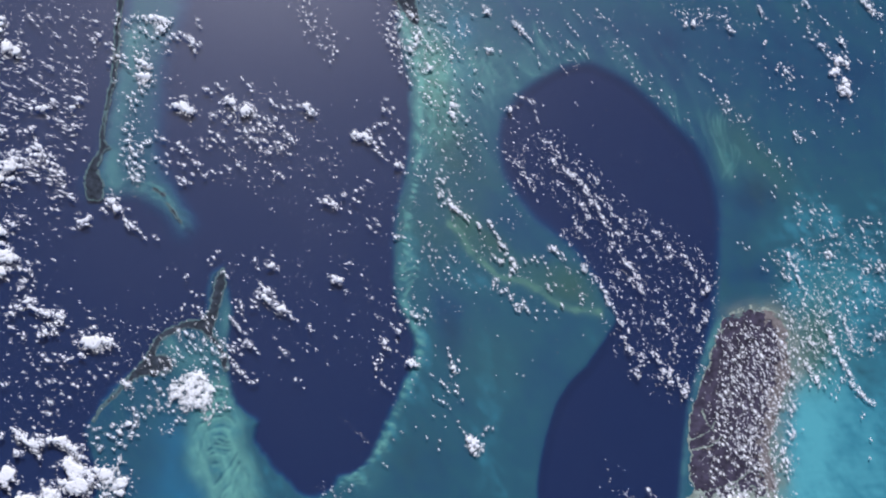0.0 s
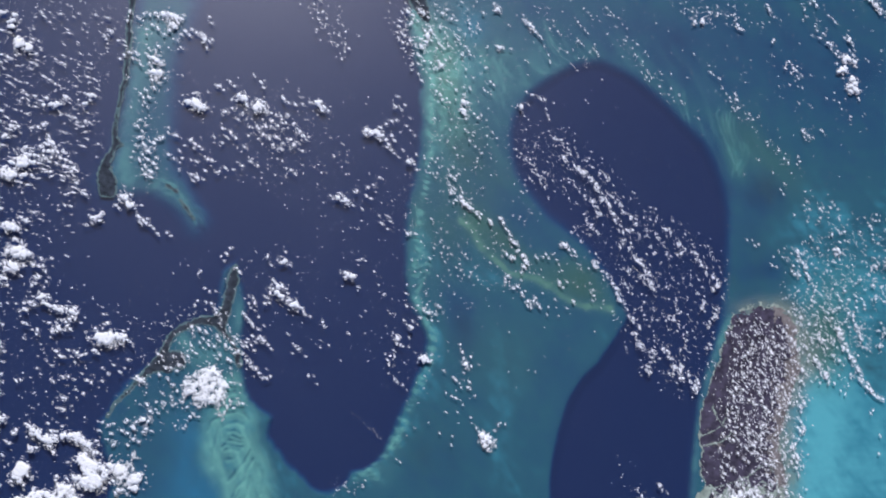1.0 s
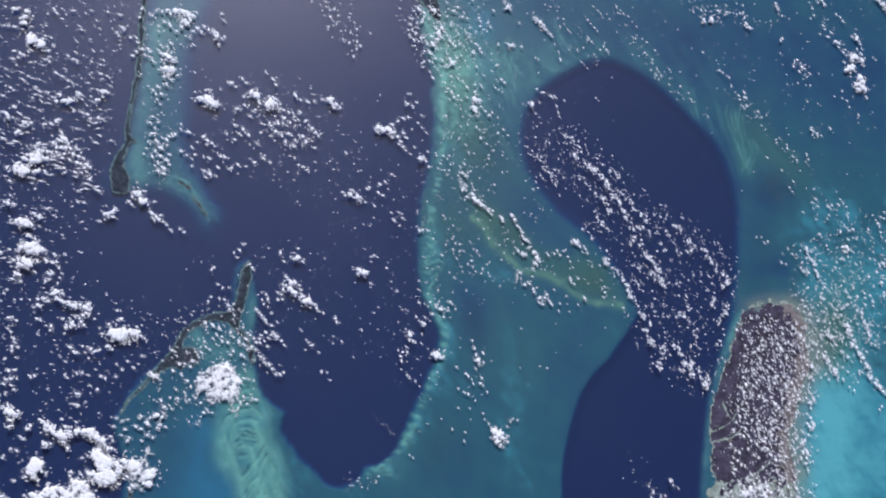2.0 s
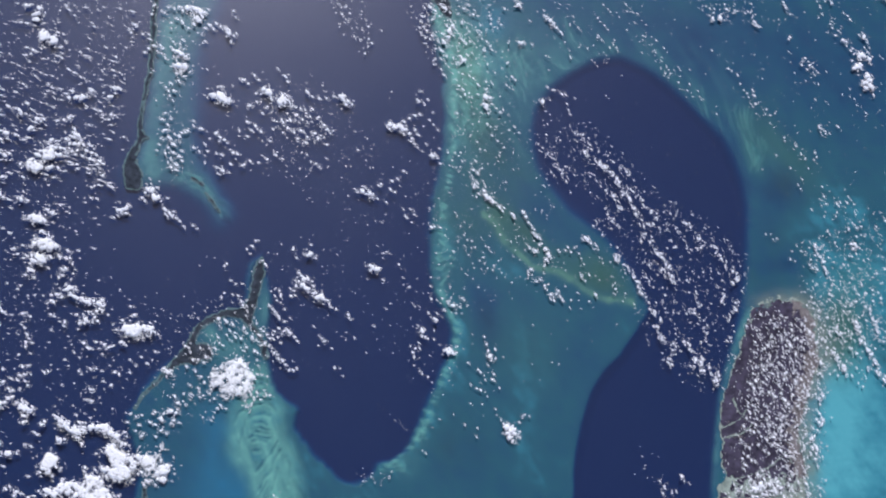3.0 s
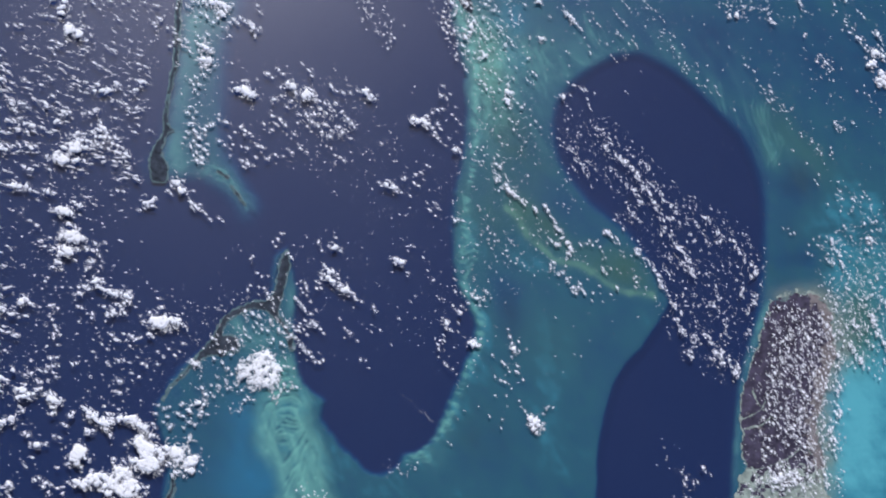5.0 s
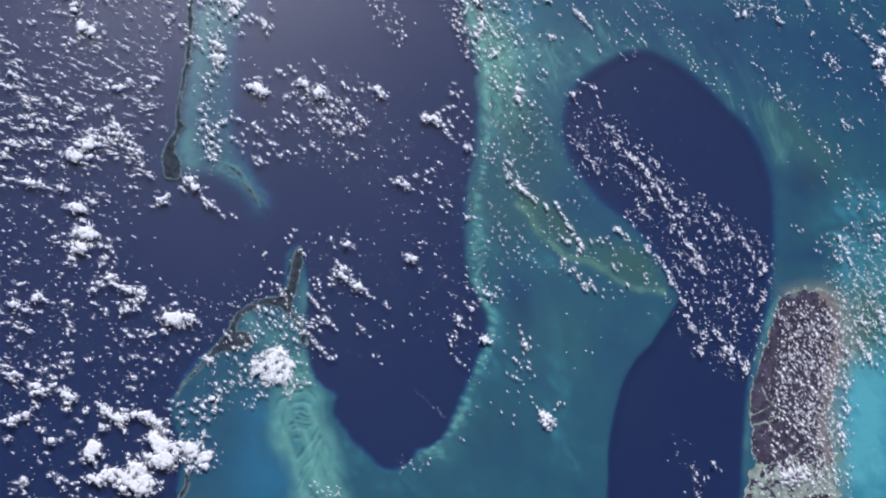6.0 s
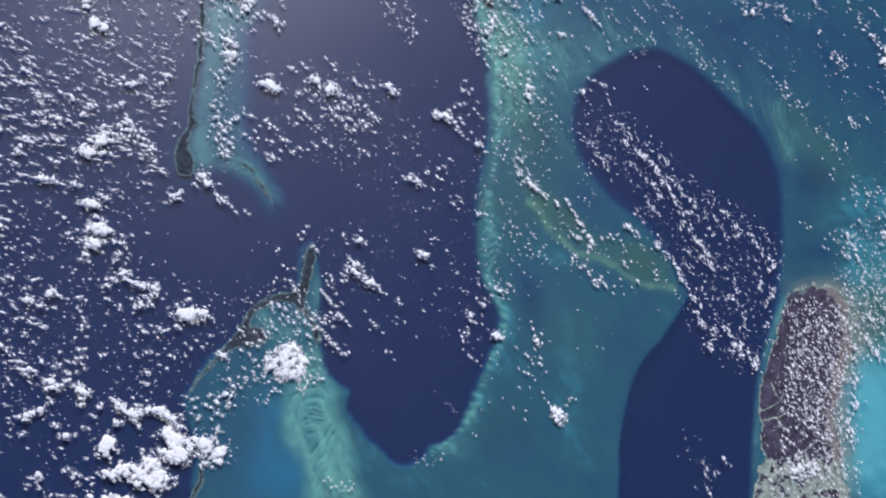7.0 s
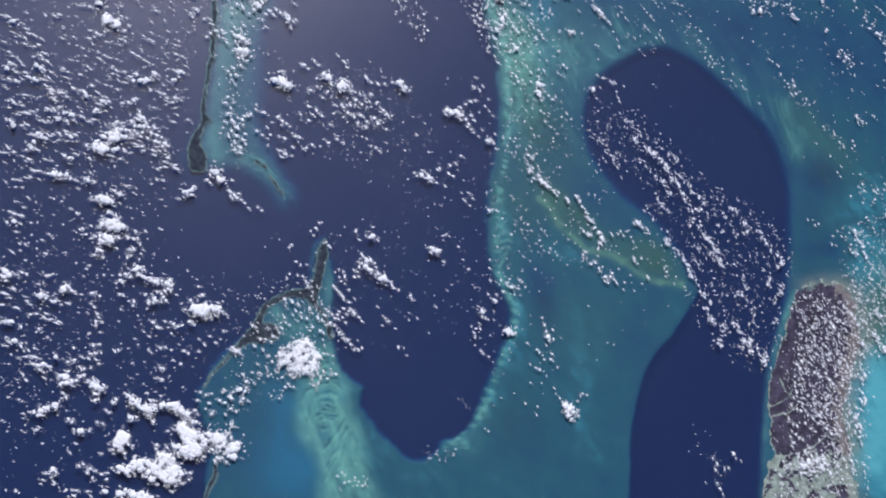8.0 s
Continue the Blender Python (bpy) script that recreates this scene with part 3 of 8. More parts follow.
shore_depth = 0.02 + 0.05 * np.clip(bank, 0, 1)
floor_z = sag(X, Y) - shore_depth - 0.9 * np.maximum(smooth(-1.6, 3.0, tongue), deep_sound) * (1 - away) - 0.9 * away
floor_z = floor_z + 0.01 * np.clip(sand, 0, 1)
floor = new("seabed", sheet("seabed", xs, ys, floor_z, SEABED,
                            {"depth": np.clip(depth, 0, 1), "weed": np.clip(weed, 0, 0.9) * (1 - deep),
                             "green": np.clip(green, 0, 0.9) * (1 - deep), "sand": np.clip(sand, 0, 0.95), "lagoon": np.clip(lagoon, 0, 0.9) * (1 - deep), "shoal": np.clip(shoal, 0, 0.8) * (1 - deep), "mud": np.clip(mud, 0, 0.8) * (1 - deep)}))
tagged(floor, "sea floor of turquoise banks and navy deeps", "seabed", kind="structure")
wx, wy = spaced(-112, 188, 5.0, 1900), spaced(2, 184, 5.0, 1900)
GX, GY = np.meshgrid(wx, wy, indexing="ij")
water = new("water", sheet("water", wx, wy, sag(GX, GY), WATER))
tagged(water, "clear glossy sea surface with faint sun glint", "sea", kind="structure")


# ---- islands ----
def part(name, me, parent, label="", kind=""):
    ob = new(name, me)
    ob.parent = parent
    return tagged(ob, label, kind=kind)


def island(name, label, plan, pieces, step=0.2, rise=0.06, ragged=0.5, slim=0.0):
    """Land that rises out of the water inside the outline. pieces: part name, label, material, and which stretch of
    distance from the shore it takes."""
    line = rounded(plan)
    low, high = line.min(0) - 1.5, line.max(0) + 1.5
    x, y = np.meshgrid(np.arange(low[0], high[0], step), np.arange(low[1], high[1], step), indexing="ij")
    px, py = x + ragged * fbm(x, y, 3.0, 4), y + ragged * fbm(x + 70, y, 3.0, 4)
    d, inside = distance(px, py, line, True)
    d = np.where(inside, d, -d) - slim
    z = sag(x, y) + np.where(d > 0, rise * np.tanh(d * 0.6) * (1 + 0.5 * fbm(x, y, 1.5, 3)) + 0.006, d * 0.05 + 0.006)
    k = np.arange(x.size).reshape(x.shape)
    quads = np.stack([k[:-1, :-1], k[1:, :-1], k[1:, 1:], k[:-1, 1:]], -1).reshape(-1, 4)
    mean, co = d.ravel()[quads].mean(1), np.stack([x, y, z], -1).reshape(-1, 3)
    base = np.array([*line.mean(0), sag(*line.mean(0))])
    thing = new(name)
    thing.location = base
    tagged(thing, label, "island")
    for part_name, part_label, mat, pick, *kind in pieces:
        chosen = quads[pick(mean, x.ravel()[quads[:, 0]], y.ravel()[quads[:, 0]])]
        used, index = np.unique(chosen, return_inverse=True)
        part(part_name, mesh_of(part_name, co[used] - base, index.reshape(-1, 4), mat), thing, part_label, *kind)
    return thing


wear = lambda x, y: 0.5 * fbm(x + 9, y, 0.9, 3, 0.7)
inner = lambda d, x, y: d > 0.2 + wear(x, y)
fringe = lambda d, x, y: (d <= 0.2 + wear(x, y)) & (d > -0.2 + wear(x, y + 30))
LAND = [("scrub", "dark green-grey scrub", SCRUB, inner), ("beach", "pale sandy shore", BEACH, fringe)]
island("long_thin_island", "long thin scrubby island with pale sandy shores",
       [(-43.7, 165.2), (-44.1, 155.0), (-44.3, 148.3), (-44.1, 141.6), (-44.1, 135.9), (-44.9, 130.1), (-45.5, 124.4),
    (-46.0, 119.6), (-46.1, 115.6), (-47.3, 112.7), (-48.4, 110.0), (-48.9, 107.6), (-48.6, 104.5), (-47.9, 102.2),
    (-46.4, 101.5), (-44.1, 101.9), (-44.0, 104.7), (-44.6, 107.5), (-45.7, 109.3), (-45.5, 112.2), (-44.8, 115.2),
    (-42.9, 116.4), (-44.3, 117.6), (-44.7, 120.5), (-44.5, 124.5), (-43.7, 130.2), (-42.9, 135.5), (-42.6, 140.9),
    (-42.7, 147.5), (-42.6, 155.1), (-42.2, 165.4)], LAND, slim=0.12)
island("forked_island", "forked scrubby island with sandy coves",
       [(-12.7, 84.8), (-13.6, 82.8), (-14.7, 79.7), (-15.2, 76.7), (-15.6, 74.4), (-16.7, 72.1), (-17.8, 70.6),
    (-20.3, 70.4), (-22.8, 69.4), (-25.2, 68.5), (-27.3, 67.1), (-28.9, 65.1), (-30.3, 62.9), (-32.0, 59.6),
    (-35.3, 55.4), (-38.5, 51.3), (-41.9, 46.4), (-42.9, 44.6), (-42.1, 45.0), (-38.2, 50.1), (-34.6, 54.0),
    (-30.9, 56.1), (-28.3, 55.6), (-26.9, 56.8), (-24.8, 56.8), (-23.9, 58.6), (-24.5, 60.5), (-26.4, 61.5),
    (-28.2, 61.7), (-27.7, 63.7), (-26.5, 65.6), (-23.0, 67.5), (-20.2, 68.2), (-17.7, 67.6), (-16.1, 66.2),
    (-14.3, 64.5), (-12.5, 62.6), (-11.9, 59.6), (-11.3, 57.5), (-10.1, 58.2), (-10.4, 61.9), (-11.7, 63.3),
    (-13.2, 65.5), (-14.4, 67.7), (-13.9, 70.0), (-12.6, 76.0), (-11.8, 79.8), (-11.9, 82.6)], LAND, slim=0.12)
for cay in ([(-31.4, 105.9), (-30.2, 105.2), (-28.4, 103.9), (-28.6, 103.4), (-30.4, 104.5), (-31.5, 105.4)], [(-27.7, 101.7), (-26.5, 100.5), (-24.9, 98.4), (-23.7, 96.6), (-24.3, 96.7), (-25.7, 98.5), (-27.1, 100.3)]):
    island("sand_cay", "tiny sandy cay on a submerged bank", cay, LAND, step=0.1, ragged=0.12, slim=0.02)
island("coastal_island", "low brown scrubby island on the bank edge",
       [(29.7, 173.5), (35.1, 173.8), (36.7, 165.2), (38.1, 160.1), (38.3, 156.7), (36.4, 156.6), (34.2, 159.2),
    (32.3, 161.8), (31.0, 166.6)], LAND, ragged=0.9)
island("spit_island", "low narrow island chain of scrub and sand",
       [(-39.2, 26.8), (-38.4, 24.0), (-38.9, 21.2), (-40.4, 18.4), (-41.1, 14.3), (-42.5, 14.3), (-41.8, 18.7),
    (-40.3, 21.9), (-39.8, 24.6)], LAND, slim=0.25)
CREEKS = [[(105.8, 39.7), (110.0, 41.8), (115.2, 44.4), (117.1, 46.9)], [(106.3, 38.2), (111.5, 39.6), (115.9, 40.7), (118.4, 42.9)], [(106.0, 38.2), (107.4, 35.1), (106.6, 29.7), (105.8, 25.2)],
          [(106.2, 29.7), (110.1, 27.9), (115.2, 29.1), (122.1, 31.5), (127.5, 35.4)], [(106.8, 27.0), (110.6, 24.3), (114.6, 21.9), (116.2, 17.7)], [(116.6, 44.4), (114.8, 46.9), (113.7, 49.7)],
          [(127.5, 35.4), (130.4, 30.0), (128.0, 22.3)], [(122.1, 31.5), (123.2, 25.3), (119.3, 19.2)]]


def ground_kind(d, x, y):
    """0 forest, 1 marsh, 2 tidal flat and creeks."""
    n, m = fbm(x, y, 5, 5, 0.75), fbm(x + 40, y, 2.0, 4, 0.7)
    marsh = 1.5 * smooth(6.5, 1.0, d) * smooth(120, 127, x - 0.3 * (y - 45)) + 1.3 * n + 1.0 * m
    marsh = marsh + 0.9 * smooth(3.0, 0.3, d) * smooth(72, 80, y)
    flat = 1.15 * smooth(33, 26, y + 2.5 * n) + 1.2 * m + 0.5 * n + 0.6 * smooth(3, 0.3, d) * (x > 118)
    kind = np.where(marsh > 0.75, 1, 0)
    kind = np.where(flat > 0.95, 2, kind)
    for creek in CREEKS:
        away_by, _ = distance(x, y, rounded(creek, False), False)
        kind = np.where(away_by < 0.15 + 0.3 * m, 2, kind)
    return np.where(d + 0.5 * m < np.where(x > 122, 0.2, 0.0), 2, kind)


land = lambda d, x, y: d > np.where(x > 122, 0.15, -0.3) + (0.3 + 0.9 * smooth(119, 125, x) + 3.2 * smooth(70, 80, y)) * fbm(x, y, 1.3, 4, 0.7)
island("great_island", "large low island of brown forest and tidal marsh", GREAT,
       [("forest", "brown pine forest", PINE, lambda d, x, y: land(d, x, y) & (ground_kind(d, x, y) == 0), "stuff"),
        ("marsh", "pale pinkish-brown marsh", MARSH, lambda d, x, y: land(d, x, y) & (ground_kind(d, x, y) == 1), "stuff"),
        ("tidal_flat", "pale tidal flat and creeks", FLAT, lambda d, x, y: land(d, x, y) & (ground_kind(d, x, y) == 2), "stuff")],
       step=0.3, rise=0.03, ragged=1.4)


# ---- clouds ----
BASE = 0.9  # height of the cloud base


def heap(r, stretch, turn, cell, whole=True, rag=1.0):
    """Corners and faces of one ragged cumulus of radius r: swelling domes above, a flat underside, one closed skin."""
    reach = 1.55 * r * stretch
    n = max(int(2 * reach / cell), 7)
    g = np.linspace(-reach, reach, n + 1)
    u, v = np.meshgrid(g, g, indexing="ij")
    count = int(np.clip(3 + 4 * r, 3, 22))
    a, d = rng.random(count) * 2 * math.pi, np.sqrt(rng.random(count)) * 0.8
    d[0] = 0.1
    cu, cv = r * stretch * d * np.cos(a), r / stretch * d * np.sin(a)
    size = r * (0.22 + 0.36 * rng.random(count)) * (1.1 - 0.45 * d)
    size[0] = 0.45 * r
    swell = sum(np.exp(-((u - p) ** 2 + (v - q) ** 2) / k ** 2) for p, q, k in zip(cu, cv, size))
    o = rng.random(2) * 200
    broad = np.clip(swell + 0.25 * fbm(u - o[0], v + o[1], 0.8 * r, 2), 0, 1.2)
    swell = np.minimum(swell, 1.1) + rag * (0.95 + 0.1 * min(r, 4)) * fbm(u + o[0], v + o[1], min(0.5 * r, 1.0) + 0.08, 5, 0.72) - 0.36
    swell[0] = swell[-1] = swell[:, 0] = swell[:, -1] = -1
    full = swell > 0
    body, grown = np.zeros_like(full), np.zeros_like(full)
    k = np.argmax(np.where(np.hypot(u, v) < 0.5 * r, swell, -9))
    grown.ravel()[k] = True
    while (grown != body).any():
        body = grown.copy()
        grown[1:] |= body[:-1]
        grown[:-1] |= body[1:]
        grown[:, 1:] |= body[:, :-1]
        grown[:, :-1] |= body[:, 1:]
        grown &= full
        grown |= body
    if not whole:
        body = full
    h = np.where(body, np.clip(swell, 0, 1.3), 0)
    knob = 1 + 0.32 / (1 + 0.8 * r) * fbm(u + o[1], v - o[0], min(0.3 * r, 0.5) + 0.06, 3, 0.7)
    dome = np.where(h > 0, broad * np.minimum(h * 5, 1), 0)
    k = min(r / 1.6, 0.7)
    top = 0.44 / (1 + 0.35 * max(r - 0.8, 0)) * r ** 0.7 * ((1 - k) * h + k * dome) ** (0.6 + 0.35 * min(max(r - 0.6, 0) / 0.6, 1)) * knob
    low = -0.12 * r * np.minimum(h * 4, 1)
    c, s = math.cos(turn), math.sin(turn)
    x, y = u * c - v * s, u * s + v * c
    k = np.arange(u.size).reshape(u.shape)
    quads = np.stack([k[:-1, :-1], k[1:, :-1], k[1:, 1:], k[:-1, 1:]], -1).reshape(-1, 4)
    quads = quads[body.ravel()[quads].any(1)]
    under = np.where(body.ravel(), k.ravel() + k.size, k.ravel())
    co = np.concatenate([np.stack([x, y, top], -1).reshape(-1, 3), np.stack([x, y, low], -1).reshape(-1, 3)])
    faces = np.concatenate([quads, under[quads][:, ::-1]])
    thick = np.clip(h.ravel() * min(r ** 0.5, 1) * 2.3 / (1 + 0.4 * max(r - 1, 0)), 0.04, 1)
    used, index = np.unique(faces, return_inverse=True)
    return co[used], index.reshape(-1, 4), np.concatenate([thick, thick])[used]


FRINGE = []  # shreds round the larger clouds


def clouds(name, label, rows, turn=-35, stretch=1.45, scale=0.82):
    """Single clouds, each a thing: x, y and radius."""
    for x, y, r in rows:
        c, s = math.cos(radians(turn)), math.sin(radians(turn))
        for n in range(int(3 + 3 * r + 6 * max(r - 1.5, 0)) if scale > 0.72 else 4):
            a, d = rng.random() * 6.283, r * (0.6 + 0.6 * rng.random())
            u, v = d * math.cos(a) * stretch * 1.2, d * math.sin(a)
            FRINGE.append((x + u * c - v * s, y + u * s + v * c))
        co, quad, thick = heap(r * (scale if r < 1.9 else 0.8), stretch * (0.85 + 0.4 * rng.random()), radians(turn + 18 * rng.normal()), min(0.06 + 0.03 * r, 0.10), True, 1.35)
        ob = new("cumulus_cloud", mesh_of("cumulus_cloud", co, quad, CLOUD, {"cover": thick}))
        ob.location = (x, y, sag(x, y) + BASE)
        tagged(ob, label, "cloud", group=name)


PUFFS = [heap(1.0, 1.0 + 0.5 * rng.random(), radians(30 * rng.normal()), 0.13, False, 1.9) for n in range(90)]


def unit(shape):
    """The same cloud with the ground plan of a disc of radius one."""
    co, quad, thick = shape
    a, c = co[quad[: len(quad) // 2, 0]], co[quad[: len(quad) // 2, 2]]
    side = np.sqrt(((c - a)[:, :2] ** 2).sum(1).mean() / 2)
    return co / math.sqrt(len(a) * side * side / math.pi), quad, thick * 0.74


PUFFS = [unit(shape) for shape in PUFFS]


def puff(x, y, r, turn, stretch):
    """Corners, faces and thickness of one small cloud in its place."""
    co, quad, thick = PUFFS[rng.integers(len(PUFFS))]
    t, wide = radians(turn + 13 * rng.normal()), math.sqrt(stretch * (0.7 + 0.8 * rng.random()))
    u, v = co[:, 0] * r * wide, co[:, 1] * r / wide
    spun = np.stack([u * math.cos(t) - v * math.sin(t), u * math.sin(t) + v * math.cos(t), co[:, 2] * r * 0.8], -1)
    return spun + (x, y, sag(x, y) + BASE + 0.2 * rng.random()), quad, thick


def field(label, puffs):
    """Many small clouds as one mass."""
    start = np.cumsum([0] + [len(p[0]) for p in puffs[:-1]])
    me = mesh_of("cloud_field", np.concatenate([p[0] for p in puffs]), np.concatenate([p[1] + n for p, n in zip(puffs, start)]),
                 CLOUD, {"cover": np.concatenate([p[2] for p in puffs])})
    tagged(new("cloud_field", me), label, "clouds", kind="stuff")


def dots(label, rows, turn=-35, stretch=1.9, size=1.0):
    """Small clouds in known places: x, y and radius."""
    puffs = []
    for x, y, r in rows:
        r *= (0.77 if r < 1.0 else 0.88) * size
        co, quad, thick = puff(x, y, r * (0.64 + 0.27 * rng.random()), turn, stretch)
        puffs.append((co, quad, thick * min(1.8, 1.0 + r / 0.8)))
        for n in range(2):
            along, across = rng.normal(size=2) * r * (0.8 * stretch / 1.5, 0.4)
            dx = along * math.cos(radians(turn)) - across * math.sin(radians(turn))
            dy = along * math.sin(radians(turn)) + across * math.cos(radians(turn))
            co, quad, thick = puff(x + dx, y + dy, 0.1 + 0.22 * r * rng.random(), turn, stretch)
            puffs.append((co, quad, thick * (0.35 + 0.5 * rng.random())))
    field(label, puffs)


def strew(label, places, small=0.15, large=0.5, turn=-35, stretch=1.6, thin=0.4):
    """Very many small clouds as one mass; thin is the share of them that the light shines through."""
    puffs = []
    for x, y in places:
        co, quad, thick = puff(x, y, 0.78 * (small + (large - small) * rng.random() ** 2.2), turn, stretch)
        puffs.append((co, quad, thick * (0.5 + 0.4 * rng.random() if rng.random() < thin else 1.6)))
    field(label, puffs)


def within(plan, count, clump=0.5, size=5.0, seed=0.0, grain=(1.0, 1.0, 0.0)):
    """Places inside an outline, gathered into clumps; grain stretches the clumps along a line."""
    line = rounded(plan)
    low, high = line.min(0), line.max(0)
    count = int(count * 1.5)
    p = low + rng.random((count * 14, 2)) * (high - low)
    _, inside = distance(p[:, 0], p[:, 1], line, True)
    p = p[inside]
    t = radians(grain[2])
    u, v = p[:, 0] * math.cos(t) + p[:, 1] * math.sin(t), -p[:, 0] * math.sin(t) + p[:, 1] * math.cos(t)
    w = fbm(u / grain[0] + seed, v / grain[1] - seed, size, 3)
    keep = rng.random(len(p)) < smooth(clump - 0.75, clump + 0.15, w + 0.25)
    return p[keep][:count]


def row(points, count, width):
    """Places along a cloud street."""
    line = rounded(points, False, 12)
    count = int(count * 1.35)
    at = rng.random(count) * (len(line) - 1)
    k = at.astype(int)
    p = line[k] + (at - k)[:, None] * (line[np.minimum(k + 1, len(line) - 1)] - line[k])
    return p + rng.normal(size=p.shape) * width

def streets(label, lines, turn=-55, stretch=1.5, width=0.42):
    """Clouds strung along known lines: the line, their number and their usual radius."""
    puffs = []
    for line, count, size in lines:
        for x, y in row(line, count, width):
            r = size * (0.28 + 0.42 * rng.random() ** 1.4)
            co, quad, thick = puff(x, y, r, turn, stretch)
            puffs.append((co, quad, thick * (1.1 + 0.9 * rng.random())))
    field(label, puffs)


clouds("clouds over the far bank", "tall white cumulus cloud over pale blue shallows",
       [(117.1, 161.2, 1.26),
    (114.9, 160.7, 1.11)], turn=-50, scale=0.7)
dots("small white clouds over deep blue sea", [(3.8, 116.1, 0.79)], turn=-25)
dots("small white clouds over deep blue sea", [(-14.1, 110.1, 0.63),
    (-7.9, 111.5, 0.79), (-0.4, 111.1, 0.63), (-1.4, 113.1, 0.63),
    (3.9, 112.1, 0.47)], turn=-25)
dots("small white clouds over deep blue sea", [(11.5, 104.0, 0.79), (12.2, 115.0, 0.63)], turn=-25)
dots("small white clouds over deep blue sea", [(19.1, 86.5, 0.63), (19.9, 86.8, 0.63)], turn=-25)
dots("small white clouds over deep blue sea", [(20.9, 86.4, 0.47), (19.4, 79.1, 0.63), (19.9, 71.5, 0.47), (21.1, 73.0, 0.47), (23.3, 83.5, 0.63),
    (24.4, 80.0, 0.47), (19.1, 85.2, 0.47)], turn=-25)
dots("small white clouds over deep blue sea", [(25.9, 77.3, 0.63), (31.6, 78.0, 0.63), (31.9, 80.3, 0.63)], turn=-25)
clouds("clouds over the bank", "bright white cumulus cloud over turquoise shallows",
       [(63.6, 131.9, 1.11), (46.9, 103.8, 1.11), (48.1, 103.0, 1.11), (49.2, 101.9, 1.11), (63.7, 87.7, 1.11)], turn=-55, scale=0.7)
dots("small white clouds over turquoise shallows", [(65.6, 145.4, 0.79), (64.8, 145.7, 0.47), (65.5, 141.4, 0.47), (65.5, 132.5, 0.63),
    (65.0, 136.2, 0.79), (64.3, 129.1, 0.63)], turn=-55, size=0.8)
dots("small white clouds over turquoise shallows", [(65.4, 128.1, 0.47)], turn=-55, size=0.8)
dots("small white clouds over turquoise shallows", [(43.1, 112.5, 0.79), (44.3, 113.4, 0.79),
    (42.6, 110.0, 0.63), (45.2, 111.0, 0.63), (43.1, 109.2, 0.63), (40.0, 111.5, 0.79), (39.5, 110.2, 0.63),
    (40.5, 113.2, 0.63), (37.7, 113.3, 0.63), (38.0, 111.4, 0.63), (38.5, 115.5, 0.63), (40.1, 115.6, 0.63),
    (36.5, 115.4, 0.63), (44.6, 106.1, 0.79), (44.2, 107.7, 0.63), (46.2, 107.8, 0.79), (46.9, 106.2, 0.63),
    (46.6, 104.9, 0.79), (53.8, 98.9, 0.63), (54.6, 98.5, 0.63), (49.3, 104.7, 0.47), (52.4, 105.6, 0.47),
    (58.0, 98.2, 0.79), (59.2, 96.0, 0.79), (60.0, 94.7, 0.79), (59.9, 91.5, 0.63), (61.5, 92.4, 0.63),
    (58.6, 89.6, 0.79), (61.9, 90.8, 0.63)], turn=-55, size=0.8)
dots("small white clouds over turquoise shallows", [(63.3, 86.1, 0.79), (64.5, 87.0, 0.79), (62.8, 85.0, 0.63), (58.1, 82.8, 0.79), (59.2, 82.0, 0.63),
    (60.4, 80.5, 0.79), (61.1, 81.0, 0.63), (62.6, 79.0, 0.79), (63.4, 79.5, 0.63), (64.9, 76.0, 0.79),
    (58.0, 80.9, 0.47), (40.8, 92.3, 0.63), (41.7, 91.1, 0.63), (42.8, 90.8, 0.63), (41.2, 89.2, 0.63),
    (42.7, 88.9, 0.63), (41.9, 86.9, 0.63), (41.2, 88.1, 0.47), (42.4, 94.8, 0.47), (41.0, 96.0, 0.47),
    (39.0, 97.8, 0.47), (38.3, 98.6, 0.47), (46.6, 89.4, 0.63), (47.4, 89.1, 0.63), (48.1, 87.9, 0.47),
    (45.8, 87.8, 0.47), (45.0, 85.4, 0.63), (46.2, 84.7, 0.63), (47.0, 83.5, 0.63), (45.4, 83.1, 0.47),
    (48.8, 84.3, 0.63), (48.5, 82.9, 0.63)], turn=-55, size=0.8)
dots("small white clouds over turquoise shallows", [(50.3, 83.3, 0.47), (50.8, 82.2, 0.63), (43.1, 84.6, 0.47), (43.4, 83.3, 0.47), (40.0, 82.9, 0.47),
    (41.1, 81.7, 0.47), (43.1, 80.4, 0.47), (44.5, 78.1, 0.63)], turn=-55, size=0.8)
dots("small white clouds in a street over deep water", [(69.0, 134.4, 0.79), (70.1, 134.3, 0.79), (70.4, 131.5, 0.63), (70.8, 129.8, 0.63), (71.2, 128.5, 0.63),
    (72.6, 133.6, 0.47), (69.3, 133.9, 0.47), (72.2, 123.1, 0.79), (72.9, 120.7, 0.47)], turn=-58, stretch=2.2)
dots("small white clouds in a street over deep water", [(61.9, 119.2, 0.47), (63.1, 118.1, 0.47), (64.7, 116.9, 0.47), (66.2, 115.0, 0.47), (67.0, 113.7, 0.63),
    (67.7, 112.1, 0.63), (69.0, 111.4, 0.47), (65.3, 111.2, 0.63), (66.0, 110.4, 0.47), (69.5, 108.9, 0.47),
    (67.2, 121.2, 0.63), (68.0, 120.7, 0.47), (69.3, 113.0, 0.47), (72.0, 118.1, 0.40), (70.4, 105.7, 0.47), (78.4, 97.9, 0.47), (76.7, 96.3, 0.63)], turn=-58, stretch=2.2)
dots("small white clouds in a street over deep water", [(81.7, 134.7, 0.47), (82.4, 133.9, 0.40),
    (75.7, 91.4, 0.79), (77.3, 90.7, 0.63)], turn=-58, stretch=2.2)
